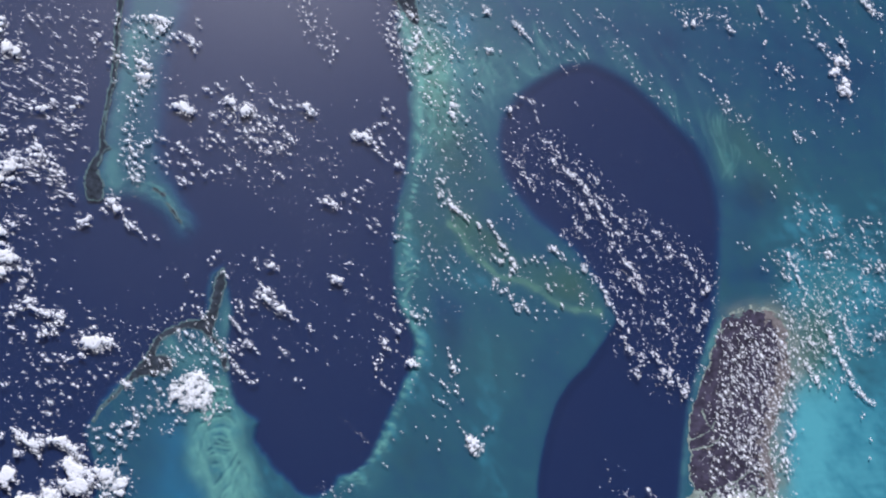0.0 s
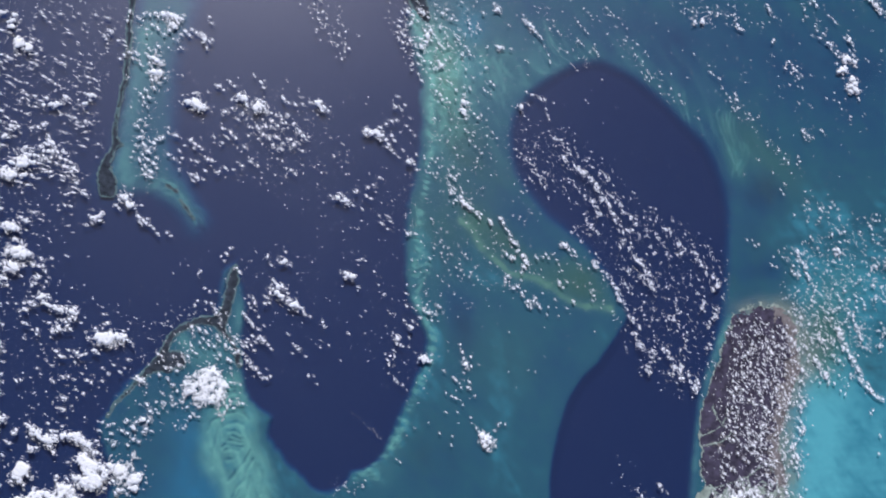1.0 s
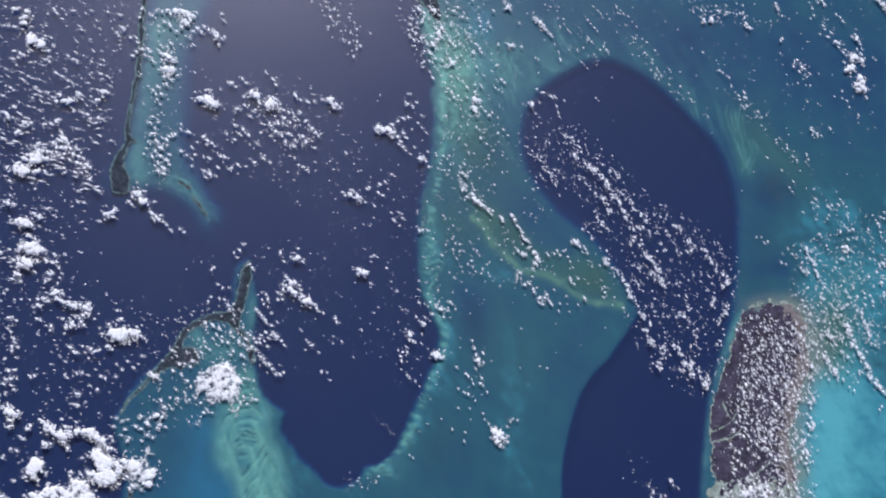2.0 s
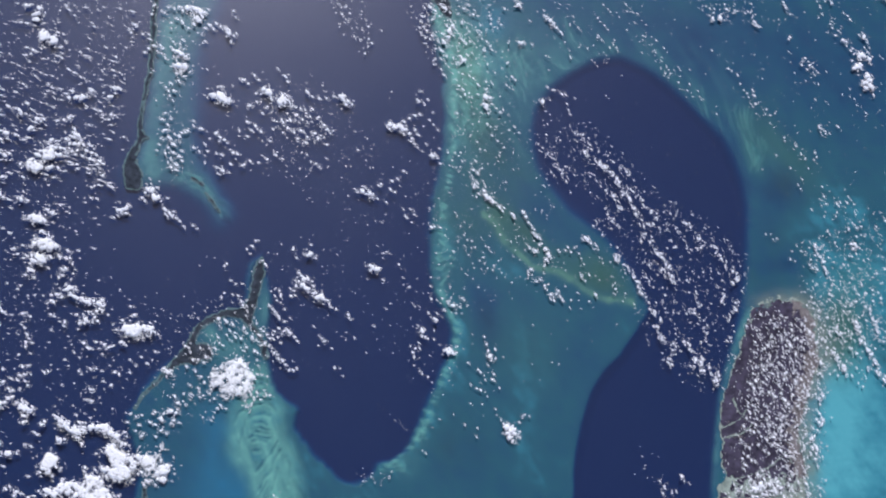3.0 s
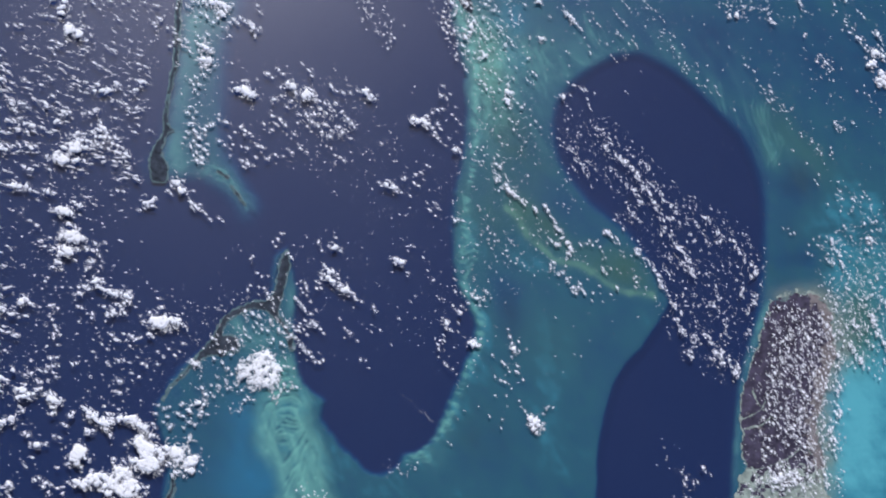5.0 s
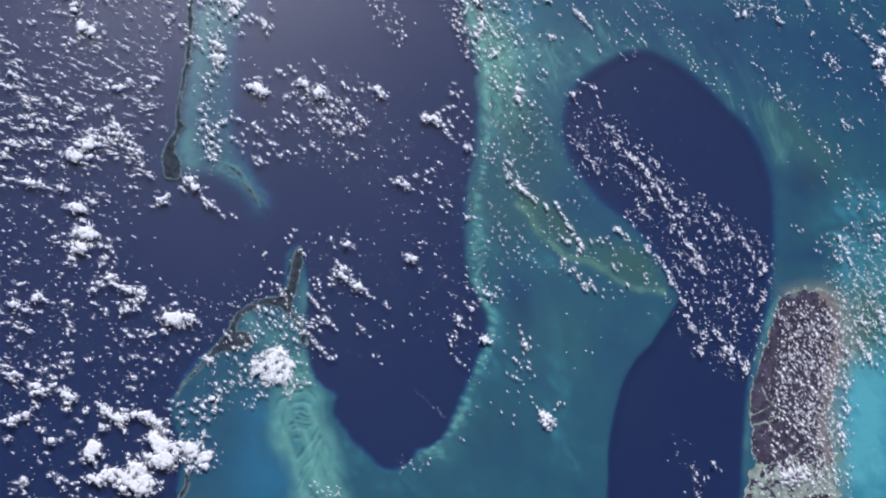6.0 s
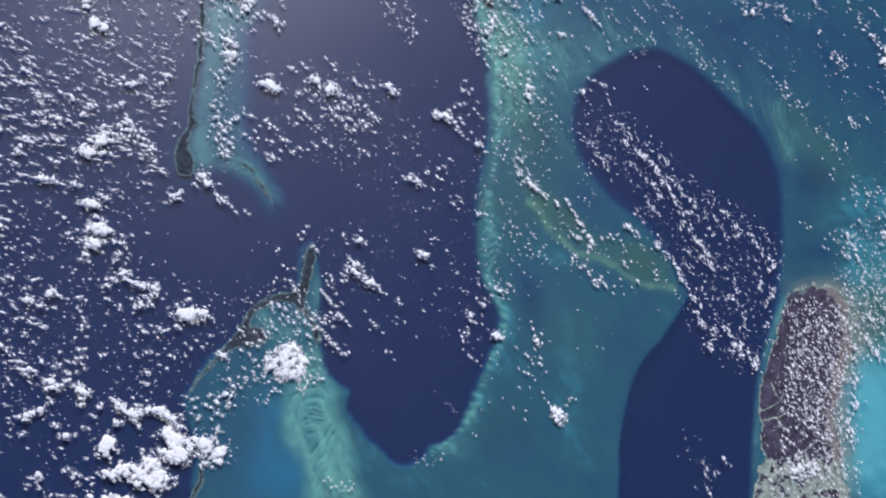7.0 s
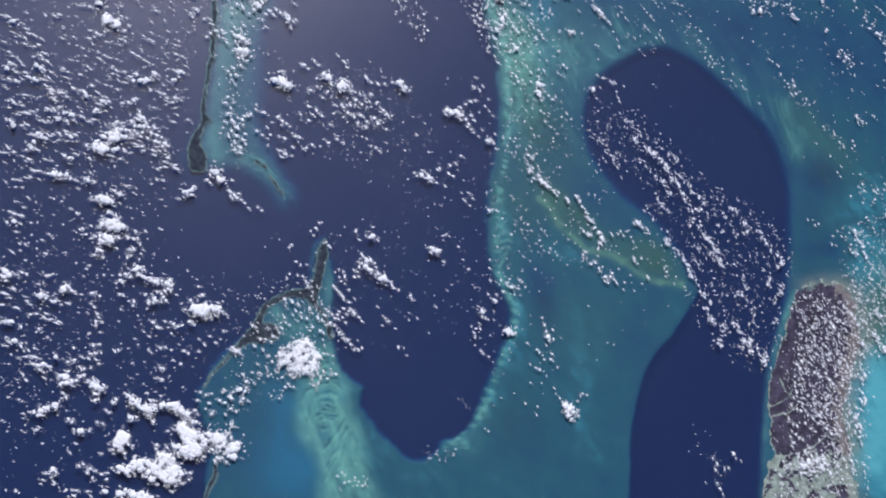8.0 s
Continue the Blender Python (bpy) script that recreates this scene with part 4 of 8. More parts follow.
dots("small white clouds in a street over deep water", [(76.4, 89.8, 0.63), (79.0, 93.9, 0.47), (78.3, 95.5, 0.47),
    (77.5, 97.1, 0.47)], turn=-58, stretch=2.2)
clouds("clouds over the ocean", "bright white cumulus cloud over dark blue ocean",
       [(-82.6, 99.0, 1.42)], turn=-15, scale=0.7)
clouds("clouds over the ocean", "bright white cumulus cloud over dark blue ocean",
       [(-80.6, 65.3, 1.11), (-79.1, 51.1, 1.11)], turn=-15, scale=0.7)
clouds("clouds over the ocean", "bright white cumulus cloud over dark blue ocean",
       [(-79.0, 39.1, 1.26)], turn=-15, scale=0.7)
clouds("clouds over the ocean", "bright white cumulus cloud over dark blue ocean",
       [(-59.8, 17.9, 1.90), (-62.4, 17.5, 1.58),
    (-57.0, 17.1, 2.21), (-74.5, 18.4, 1.11), (-65.8, 18.2, 1.11),
    (-78.1, 23.2, 1.11), (-49.0, 95.5, 1.26)], turn=-15, scale=0.7)
dots("small white clouds over dark blue ocean", [(-84.7, 121.5, 0.95)], turn=-14, stretch=2.3, size=0.92)
dots("small white clouds over dark blue ocean", [(-82.0, 87.9, 0.47)], turn=-14, stretch=2.3, size=0.92)
dots("small white clouds over dark blue ocean", [(-80.3, 67.2, 0.63), (-79.6, 59.7, 0.95)], turn=-14, stretch=2.3, size=0.92)
dots("small white clouds over dark blue ocean", [(-72.5, 18.4, 0.95), (-73.1, 17.1, 0.79), (-78.6, 21.5, 0.63),
    (-77.9, 19.9, 0.79), (-69.8, 18.2, 0.95), (-69.1, 17.1, 0.79)], turn=-14, stretch=2.3, size=0.92)
dots("small white clouds over dark blue ocean", [(-46.8, 97.1, 0.79),
    (-50.4, 96.2, 0.63), (-51.1, 93.5, 0.63), (-47.5, 94.8, 0.95)], turn=-14, stretch=2.3, size=0.92)
clouds("clouds over the forked island", "bright white cumulus cloud over the forked island",
       [(-33.4, 43.7, 1.26)], turn=-25, scale=0.7)
dots("small white clouds over the forked island", [(-32.4, 44.4, 0.79), (-32.4, 45.9, 0.79),
    (-31.0, 46.4, 0.63), (-30.3, 45.5, 0.63), (-33.2, 47.8, 0.63), (-33.0, 41.6, 0.95), (-31.6, 40.9, 0.63),
    (-28.9, 48.1, 0.63),
    (-26.8, 47.5, 0.79)], turn=-25)
dots("small white clouds over the forked island", [(-26.1, 47.9, 0.63), (-23.2, 47.1, 0.79), (-21.7, 45.4, 0.79),
    (-20.3, 44.7, 0.79), (-22.4, 44.6, 0.79), (-23.8, 41.7, 0.63), (-29.2, 46.7, 0.47)], turn=-25)
dots("small white clouds over the long thin island", [(-42.0, 104.4, 0.63)], turn=-30)
clouds("clouds over the thin island", "bright white cumulus cloud over the long thin island",
       [(-47.8, 96.1, 1.26)], turn=-30, scale=0.7)
dots("small white clouds over the long thin island", [(-49.6, 94.1, 0.63), (-47.2, 97.2, 0.63), (-50.5, 93.6, 0.63)], turn=-30)
clouds("clouds over the far bank", "bright white cumulus cloud over pale blue shallows",
       [(139.2, 60.3, 1.11)], turn=-60, scale=0.7)
dots("small white clouds over pale blue shallows", [(138.8, 81.0, 0.63), (136.2, 80.1, 0.63), (138.1, 78.6, 0.63),
    (139.0, 77.0, 0.63), (139.6, 76.2, 0.47), (143.4, 79.6, 0.79), (142.4, 77.5, 0.63), (144.2, 75.6, 0.63),
    (145.0, 74.8, 0.63), (143.7, 73.2, 0.47), (148.0, 76.2, 0.63), (147.1, 78.9, 0.47), (149.0, 81.4, 0.47),
    (150.6, 71.8, 0.63), (151.2, 69.4, 0.63)], turn=-60, size=0.8)
dots("small white clouds over pale blue shallows", [(151.9, 67.8, 0.63), (152.6, 66.2, 0.63), (153.2, 63.9, 0.63), (153.9, 62.0, 0.63), (154.5, 60.0, 0.63),
    (153.0, 58.3, 0.63), (145.3, 68.4, 0.79), (148.2, 64.5, 0.95), (149.8, 63.0, 0.63), (142.8, 63.6, 0.79),
    (143.5, 62.5, 0.63), (144.4, 59.7, 0.79), (145.0, 60.5, 0.63), (146.7, 57.4, 0.79), (148.3, 56.6, 0.63),
    (149.8, 54.8, 0.63), (141.7, 57.2, 0.63), (154.0, 80.0, 0.63), (156.6, 80.1, 0.63),
    (155.3, 76.0, 0.63), (155.8, 72.8, 0.63), (154.0, 71.1, 0.63), (133.9, 72.0, 0.63),
    (134.6, 70.5, 0.63), (135.6, 69.4, 0.63)], turn=-60, size=0.8)
dots("small white clouds over pale blue shallows", [(136.5, 68.1, 0.63), (137.6, 67.1, 0.63), (138.3, 65.8, 0.79), (139.3, 67.4, 0.63), (140.1, 66.7, 0.63),
    (137.2, 62.6, 0.79), (136.5, 64.2, 0.63), (139.9, 65.1, 0.63), (137.9, 54.8, 0.63), (138.0, 53.3, 0.79)], turn=-60, size=0.8)
clouds("clouds over the far bank", "bright white cumulus cloud over pale blue shallows",
       [(66.4, 156.6, 1.26), (67.3, 155.4, 1.11)], turn=-55, scale=0.7)
dots("small white clouds over pale blue shallows", [(69.7, 152.6, 0.63), (64.5, 159.6, 0.79), (70.3, 150.4, 0.63), (71.5, 147.8, 0.63), (71.9, 145.8, 0.79),
    (72.1, 155.8, 0.63), (71.6, 158.4, 0.47), (74.3, 155.0, 0.79), (74.7, 154.6, 0.47), (77.0, 148.8, 0.79),
    (74.9, 149.8, 0.63), (74.5, 148.9, 0.47), (79.5, 159.5, 0.47), (80.3, 158.5, 0.79), (81.0, 157.3, 0.63),
    (82.2, 156.2, 0.79), (83.0, 155.2, 0.63), (80.3, 152.8, 0.79), (80.0, 152.3, 0.63), (81.1, 151.7, 0.63),
    (85.0, 151.8, 0.63), (84.6, 150.5, 0.79), (85.4, 149.7, 0.79), (83.5, 149.6, 0.63), (85.7, 148.8, 0.63),
    (83.3, 161.6, 0.63), (84.1, 160.6, 0.63), (84.7, 159.4, 0.47), (88.9, 163.3, 0.79), (90.0, 162.1, 0.63),
    (90.8, 161.1, 0.63), (92.2, 160.5, 0.63)], turn=-55, size=0.8)
dots("small white clouds over pale blue shallows", [(82.1, 162.7, 0.63), (93.3, 158.6, 0.47), (94.5, 157.4, 0.47), (94.4, 154.8, 0.47), (96.0, 153.6, 0.47),
    (97.3, 152.7, 0.63), (95.9, 151.3, 0.47), (96.6, 149.6, 0.63), (97.1, 148.8, 0.47), (99.6, 150.4, 0.63),
    (99.6, 142.8, 0.79), (100.5, 143.7, 0.63), (101.0, 142.6, 0.63), (99.1, 141.9, 0.47), (103.5, 144.8, 0.63),
    (103.9, 144.0, 0.47), (106.8, 144.2, 0.63), (103.2, 140.1, 0.63), (106.5, 139.8, 0.63), (78.0, 145.3, 0.63),
    (78.8, 144.5, 0.47), (79.6, 143.5, 0.47), (86.6, 141.1, 0.47), (88.8, 155.2, 0.47), (113.8, 150.8, 0.63),
    (118.6, 145.3, 0.63), (119.4, 144.7, 0.63), (121.0, 143.7, 0.79), (121.8, 140.8, 0.63), (122.7, 139.1, 0.63),
    (123.7, 138.0, 0.63), (124.6, 134.9, 0.79)], turn=-55, size=0.8)
dots("small white clouds over pale blue shallows", [(125.1, 134.0, 0.63), (111.5, 143.3, 0.47), (114.1, 131.1, 0.63)], turn=-55, size=0.8)
clouds("clouds over the dark ocean", "flat white cloud drawn out over dark ocean",
       [(-75.8, 151.6, 1.37), (-73.5, 151.2, 1.37), (-74.1, 149.2, 1.54), (-74.0, 147.9, 1.54), (-62.2, 126.0, 1.71), (-61.0, 126.4, 1.37), (-58.4, 128.3, 1.37), (-52.0, 129.3, 1.54), (-53.6, 126.8, 1.20), (-75.8, 121.2, 1.20), (-71.4, 119.5, 1.37),
    (-81.1, 115.9, 1.20),
    (-79.3, 115.5, 1.20), (-76.7, 115.0, 1.20)], turn=-16, stretch=1.7, scale=0.66)
clouds("clouds over the dark ocean", "flat white cloud drawn out over dark ocean",
       [(-73.3, 116.8, 1.37), (-67.4, 114.1, 1.20),
    (-61.1, 115.8, 1.37), (-62.5, 114.9, 1.20), (-62.7, 113.2, 1.20), (-61.2, 113.0, 1.20), (-66.6, 112.1, 1.37),
    (-65.2, 111.8, 1.20), (-65.8, 110.1, 1.37), (-71.0, 109.7, 1.37)], turn=-16, stretch=1.7, scale=0.66)
clouds("clouds over the dark ocean", "flat white cloud drawn out over dark ocean",
       [(-67.0, 106.6, 1.54), (-79.4, 109.5, 1.20), (-81.2, 98.8, 1.37), (-79.5, 98.9, 1.20),
    (-74.1, 97.6, 1.20), (-70.6, 93.2, 1.71), (-69.3, 92.6, 1.71),
    (-66.1, 94.1, 1.20)], turn=-16, stretch=1.7, scale=0.66)
clouds("clouds over the sound", "bright white cumulus cloud over deep blue sea",
       [(-26.4, 128.5, 1.71), (-24.5, 128.1, 1.88), (-23.2, 127.5, 1.37), (-12.1, 130.3, 1.60), (-8.3, 128.1, 1.89), (8.3, 129.4, 1.75)], turn=-25, stretch=1.4, scale=0.85)
clouds("clouds beside the lagoon", "broad bright white cloud over dark ocean",
       [(-63.3, 29.2, 1.20),
    (-60.7, 40.9, 1.37), (-59.3, 40.3, 1.37),
    (-58.5, 39.0, 1.37), (-57.2, 38.6, 1.37), (-56.1, 38.3, 1.20), (-60.4, 36.4, 1.20),
    (-53.1, 39.3, 1.20), (-51.4, 39.6, 1.37), (-50.0, 39.6, 1.20),
    (-49.3, 38.7, 1.20), (-48.0, 38.0, 1.37), (-46.9, 37.3, 1.20)], turn=-18, stretch=1.45, scale=0.86)
clouds("clouds beside the lagoon", "broad bright white cloud over dark ocean",
       [(-42.8, 31.4, 1.20), (-40.9, 32.1, 1.20), (-48.9, 29.0, 1.37),
    (-42.2, 30.0, 1.20),
    (-35.5, 26.8, 1.20)], turn=-18, stretch=1.45, scale=0.86)
clouds("clouds beside the lagoon", "broad bright white cloud over dark ocean",
       [(-47.5, 22.5, 1.37), (-55.7, 25.2, 1.37), (-57.0, 25.5, 1.20),
    (-60.9, 23.4, 1.37), (-62.3, 23.8, 1.20), (-55.6, 23.0, 1.20),
    (-54.8, 21.4, 1.37), (-76.9, 46.3, 1.37), (-75.8, 44.8, 1.37), (-69.3, 44.0, 1.54), (-68.3, 43.6, 1.20),
    (-72.5, 32.7, 1.20)], turn=-18, stretch=1.45, scale=0.86)
clouds("clouds over the dark ocean", "bright white cumulus cloud over dark ocean",
       [(-70.2, 92.4, 1.37), (-68.8, 92.2, 1.54), (-69.5, 81.4, 1.37), (-61.1, 74.3, 1.20), (-60.0, 74.6, 1.20), (-59.2, 72.4, 1.20),
    (-55.9, 71.0, 1.20), (-53.1, 70.8, 1.20)], turn=-18, stretch=1.45, scale=0.75)
clouds("clouds over the dark ocean", "bright white cumulus cloud over dark ocean",
       [(-55.6, 66.4, 1.20), (-78.2, 68.7, 1.54), (-77.3, 69.1, 1.20)], turn=-18, stretch=1.45, scale=0.75)
clouds("clouds beside the forked island", "bright white cumulus cloud beside a forked island",
       [(-0.2, 85.6, 1.20), (-1.6, 78.9, 1.20), (-1.3, 76.9, 1.37), (-0.5, 76.2, 1.20),
    (2.1, 74.0, 1.37), (3.2, 74.0, 1.20), (16.5, 82.4, 1.54),
    (17.7, 82.1, 1.20), (-35.2, 53.8, 1.20), (-17.0, 56.8, 1.20)], turn=-40, stretch=1.45, scale=0.8)
clouds("clouds over the thin island", "bright white cumulus cloud over a long thin island",
       [(-41.6, 101.4, 1.20), (-40.4, 99.1, 1.20), (-34.2, 153.5, 1.20), (-32.8, 154.0, 1.20), (-31.2, 152.9, 1.20), (-31.9, 150.6, 1.20), (-23.0, 147.2, 1.20), (-36.3, 140.4, 1.54), (-35.2, 139.8, 1.20), (-35.5, 136.5, 1.54)], turn=-30, stretch=1.5, scale=0.92)
clouds("clouds over the dark ocean", "flat white cloud drawn out over dark ocean",
       [(-95.7, 140.8, 1.20), (-96.5, 127.5, 1.20), (-88.0, 128.1, 1.20), (-88.5, 124.5, 1.20), (-93.7, 117.9, 1.20),
    (-85.1, 116.8, 1.20), (-93.3, 111.5, 1.37), (-87.1, 109.5, 1.37), (-85.6, 108.8, 1.20), (-88.1, 107.6, 1.37),
    (-89.1, 106.3, 1.37), (-91.5, 85.6, 1.20), (-92.9, 72.7, 1.54), (-91.9, 71.7, 1.37), (-93.3, 71.2, 1.20),
    (-84.1, 66.8, 1.37), (-83.0, 66.7, 1.20), (-91.1, 59.8, 1.37), (-89.4, 55.0, 1.20), (-82.3, 49.2, 1.37),
    (-83.3, 37.3, 1.37), (-82.0, 37.7, 1.54), (-80.7, 38.4, 1.37)], turn=-16, stretch=1.7, scale=0.7)
clouds("clouds over the far bank", "tall white cumulus cloud over pale blue shallows",
       [(161.6, 158.5, 1.20), (160.7, 152.3, 1.54), (159.3, 152.0, 1.20), (162.4, 151.5, 1.20), (158.7, 148.6, 1.54),
    (157.6, 148.0, 1.20), (159.5, 149.6, 1.20), (161.4, 146.0, 1.54), (162.1, 144.8, 1.54), (160.3, 143.8, 1.54),
    (161.6, 143.0, 1.71), (160.5, 142.1, 1.37), (162.4, 142.2, 1.20), (171.0, 169.5, 1.20), (152.4, 94.3, 1.20)], turn=-50, stretch=1.3, scale=0.72)
clouds("clouds over the shallow bank", "bright white cumulus cloud over turquoise shallows",
       [(47.3, 59.5, 1.03), (37.5, 73.1, 1.03), (32.9, 69.3, 1.03), (29.6, 65.8, 1.03), (35.8, 60.7, 1.54),
    (37.1, 60.7, 1.03), (52.4, 39.8, 1.71), (51.4, 41.0, 1.20), (53.2, 40.7, 1.37), (52.3, 38.6, 1.37),
    (53.6, 39.5, 1.03)], turn=-55, stretch=1.4, scale=0.8)
clouds("clouds over the sound", "bright white cumulus cloud over deep blue sea",
       [(20.7, 122.8, 1.03), (21.9, 122.1, 1.54), (23.5, 122.1, 1.37), (25.0, 121.4, 1.03), (28.8, 129.9, 1.03),
    (32.3, 114.4, 1.03), (13.8, 103.1, 1.20), (15.3, 103.2, 1.03)], turn=-35, stretch=1.4, scale=0.8)
clouds("clouds over the bank edge", "white cumulus cloud over the green bank edge",
       [(32.2, 158.2, 1.03), (36.4, 158.2, 1.03), (57.1, 160.9, 1.03), (35.8, 148.1, 1.03), (36.6, 149.9, 1.03),
    (37.4, 151.6, 1.03), (38.3, 153.4, 1.03), (41.3, 142.8, 1.20), (47.2, 132.7, 1.20), (47.2, 130.1, 1.03),
    (47.4, 129.0, 1.03), (57.6, 149.2, 1.03)], turn=-42, stretch=1.4, scale=0.8)
clouds("large clouds", "broad bright white cloud with a ragged edge over dark sea",
       [(-19.3, 52.7, 6.00), (-46.9, 32.4, 3.10), (-45.4, 28.6, 2.99), (-37.0, 30.5, 4.02), (-51.6, 23.9, 4.60),
    (-58.6, 24.1, 2.30), (-62.5, 31.4, 2.64), (-67.0, 85.2, 3.10), (-67.7, 81.9, 1.95), (-44.4, 64.3, 2.76),
    (-40.7, 64.1, 1.95), (-68.6, 110.3, 2.64), (-71.4, 107.0, 2.30), (-71.5, 143.1, 2.30), (-68.8, 142.0, 1.95)], turn=-20, stretch=1.25)
strew("shreds of white cloud round larger clouds", FRINGE, 0.2, 0.75, turn=-25, stretch=1.8, thin=0.75)
strew("small white clouds over the sound", row([(4.3, 161.5), (9.1, 155.0), (12.3, 150.9), (13.2, 145.1)], 60, 2.0), 0.25, 0.6)
strew("small white clouds over the bank edge", within([(25.3, 164.5), (50.7, 166.1), (49.0, 142.0), (38.0, 139.8), (30.2, 144.4)], 120, 0.05, 5, 7.5), 0.2, 0.65)
strew("small white clouds over the bank", within([(37.2, 146.4), (55.4, 149.2), (53.4, 109.5), (47.3, 104.4), (38.1, 108.8)], 110, 0.15, 5, 8.5), 0.2, 0.55)
strew("small white clouds over the bank", within([(30.6, 97.5), (47.2, 93.4), (77.9, 91.4), (74.4, 74.2), (59.2, 76.8), (44.2, 82.5), (42.7, 61.3), (32.5, 52.3),
    (26.5, 60.9)], 60, 0.3, 5, 4.5), 0.2, 0.55)
strew("sparse small white clouds over deep water", within([(61.4, 124.4), (72.5, 126.6), (80.1, 117.1), (95.6, 106.4), (109.6, 98.9), (119.2, 83.4), (116.0, 69.3),
    (110.4, 52.4), (96.9, 59.6), (89.8, 77.8), (79.5, 94.6), (82.9, 102.7), (72.0, 107.0)], 150, 0.1, 3, 2.2, (3.5, 0.7, -55)), 0.14, 0.45, turn=-55, thin=0.6)
strew("rows of small white clouds over brown forest", within([(126.7, 69.7), (136.1, 72.4), (142.1, 67.8), (140.7, 58.2), (135.9, 50.3), (133.3, 39.5), (134.2, 30.4),
    (131.7, 19.9), (109.1, 15.4), (114.7, 27.2), (120.8, 34.7), (116.6, 43.8), (115.1, 51.4), (119.4, 59.2)], 430, -0.1, 3, 6.2, (3.0, 0.7, -62)), 0.2, 0.5, turn=-60, stretch=2.0, thin=0.25)
strew("faint small clouds over brown forest", within([(119.5, 71.8), (129.8, 77.0), (139.6, 74.1), (142.3, 66.2), (132.7, 31.9), (109.4, 19.8), (111.0, 43.6),
    (115.3, 59.1)], 260, -0.1, 3, 3.2, (3.0, 0.7, -62)), 0.15, 0.4, turn=-60, stretch=2.0, thin=0.7)
strew("thin small clouds over pale shallows", within([(136.8, 95.2), (169.8, 98.2), (167.3, 70.8), (155.6, 64.2), (146.8, 76.4)], 330, 0.1, 5, 3.3, (2.5, 0.8, -60)), 0.2, 0.6, thin=0.9)
strew("thin cloud streets over pale shallows", row([(148.1, 82.8), (150.0, 74.9), (151.8, 67.2), (155.3, 61.1), (158.0, 55.0), (161.8, 52.3)], 60, 0.6), 0.2, 0.6, thin=0.9)
strew("thin cloud streets over pale shallows", row([(140.3, 76.2), (139.6, 54.5), (136.6, 35.0)], 50, 1.5), 0.2, 0.55, thin=0.9)
strew("small clouds over the far bank", row([(112.2, 164.9), (119.6, 162.8), (127.3, 164.2)], 60, 2.2), 0.18, 0.5)
strew("small thin clouds over the far bank", within([(55.6, 164.7), (177.1, 173.1), (170.0, 99.8), (124.9, 112.6), (103.7, 143.5), (73.0, 148.5), (63.0, 127.8),
    (53.6, 130.6)], 170, 0.35, 8, 5.5), 0.15, 0.4, thin=0.9)
strew("sparse small clouds over deep water", within([(72.8, 143.4), (118.7, 117.3), (120.0, 97.8), (94.2, 111.2), (78.7, 123.6)], 30, 0.2, 8, 1.1), 0.12, 0.3, thin=0.9)
strew("sparse small clouds over deep water", row([(18.1, 46.2), (25.4, 39.9)], 12, 0.4), 0.15, 0.3, thin=0.9)
strew("small clouds over the channel mouth", row([(88.4, 32.5), (91.9, 25.0), (94.8, 20.6)], 18, 2.2), 0.15, 0.45)
strew("thin cloud streets over pale shallows", row([(140.5, 93.4), (142.2, 90.3), (143.3, 85.5)], 18, 0.5), 0.25, 0.7, thin=0.5)
strew("thin cloud streets over pale shallows", row([(151.2, 80.5), (156.2, 72.0), (158.4, 67.0)], 26, 0.5), 0.2, 0.6, thin=0.8)
strew("thin cloud streets over pale shallows", row([(144.1, 72.4), (146.8, 65.5), (151.6, 54.8)], 26, 1.0), 0.2, 0.6, thin=0.8)
strew("clouds over the far bank", row([(167.8, 173.3), (171.9, 170.5), (174.3, 167.4)], 26, 0.9), 0.3, 0.8)
strew("thin small clouds over the far bank", row([(142.8, 109.3), (149.1, 105.5), (153.6, 99.1), (162.3, 104.4), (168.8, 101.4)], 50, 2.2), 0.2, 0.55, thin=0.8)
strew("small clouds over the far bank", row([(141.6, 150.1), (144.3, 147.6), (145.1, 145.1)], 14, 0.7), 0.25, 0.65)
strew("small clouds over the far bank", row([(136.9, 167.5), (138.7, 164.0)], 7, 0.4), 0.25, 0.6)
strew("small clouds over the far bank", row([(145.1, 129.6), (146.6, 127.1)], 10, 0.8), 0.2, 0.5)
strew("bright small clouds over the tidal marsh", within([(121.8, 34.8), (136.7, 36.5), (136.4, 20.4), (114.9, 20.2)], 34, 0.0, 3, 2.9), 0.22, 0.6, turn=-50)
strew("small clouds over rippled sand", row([(-7.7, 22.8), (-5.3, 19.7), (-2.4, 21.4)], 22, 0.9), 0.2, 0.45, thin=0.3)
strew("small clouds at the foot of the sound", row([(12.8, 28.0), (17.1, 26.9), (21.3, 28.1)], 20, 1.0), 0.18, 0.4, thin=0.5)
strew("sparse small clouds over the bank", within([(38.1, 94.6), (77.4, 74.3), (83.4, 68.4), (71.0, 62.0), (47.1, 43.8), (38.3, 49.5), (31.1, 37.8)], 40, 0.3, 6, 7.7), 0.18, 0.4, thin=0.5)
strew("faint scattered shreds over the sound", within([(-31.4, 139.1), (9.9, 136.6), (34.9, 126.5), (34.6, 97.2), (4.1, 102.2), (-22.8, 104.1)], 150, 0.1, 5, 3.9), 0.14, 0.4, thin=0.75)
strew("faint scattered shreds over the sound", within([(-12.0, 89.0), (28.4, 89.0), (32.8, 69.1), (28.2, 49.5), (-1.1, 56.2), (-9.7, 53.1)], 90, 0.15, 5, 6.9), 0.12, 0.35, thin=0.75)
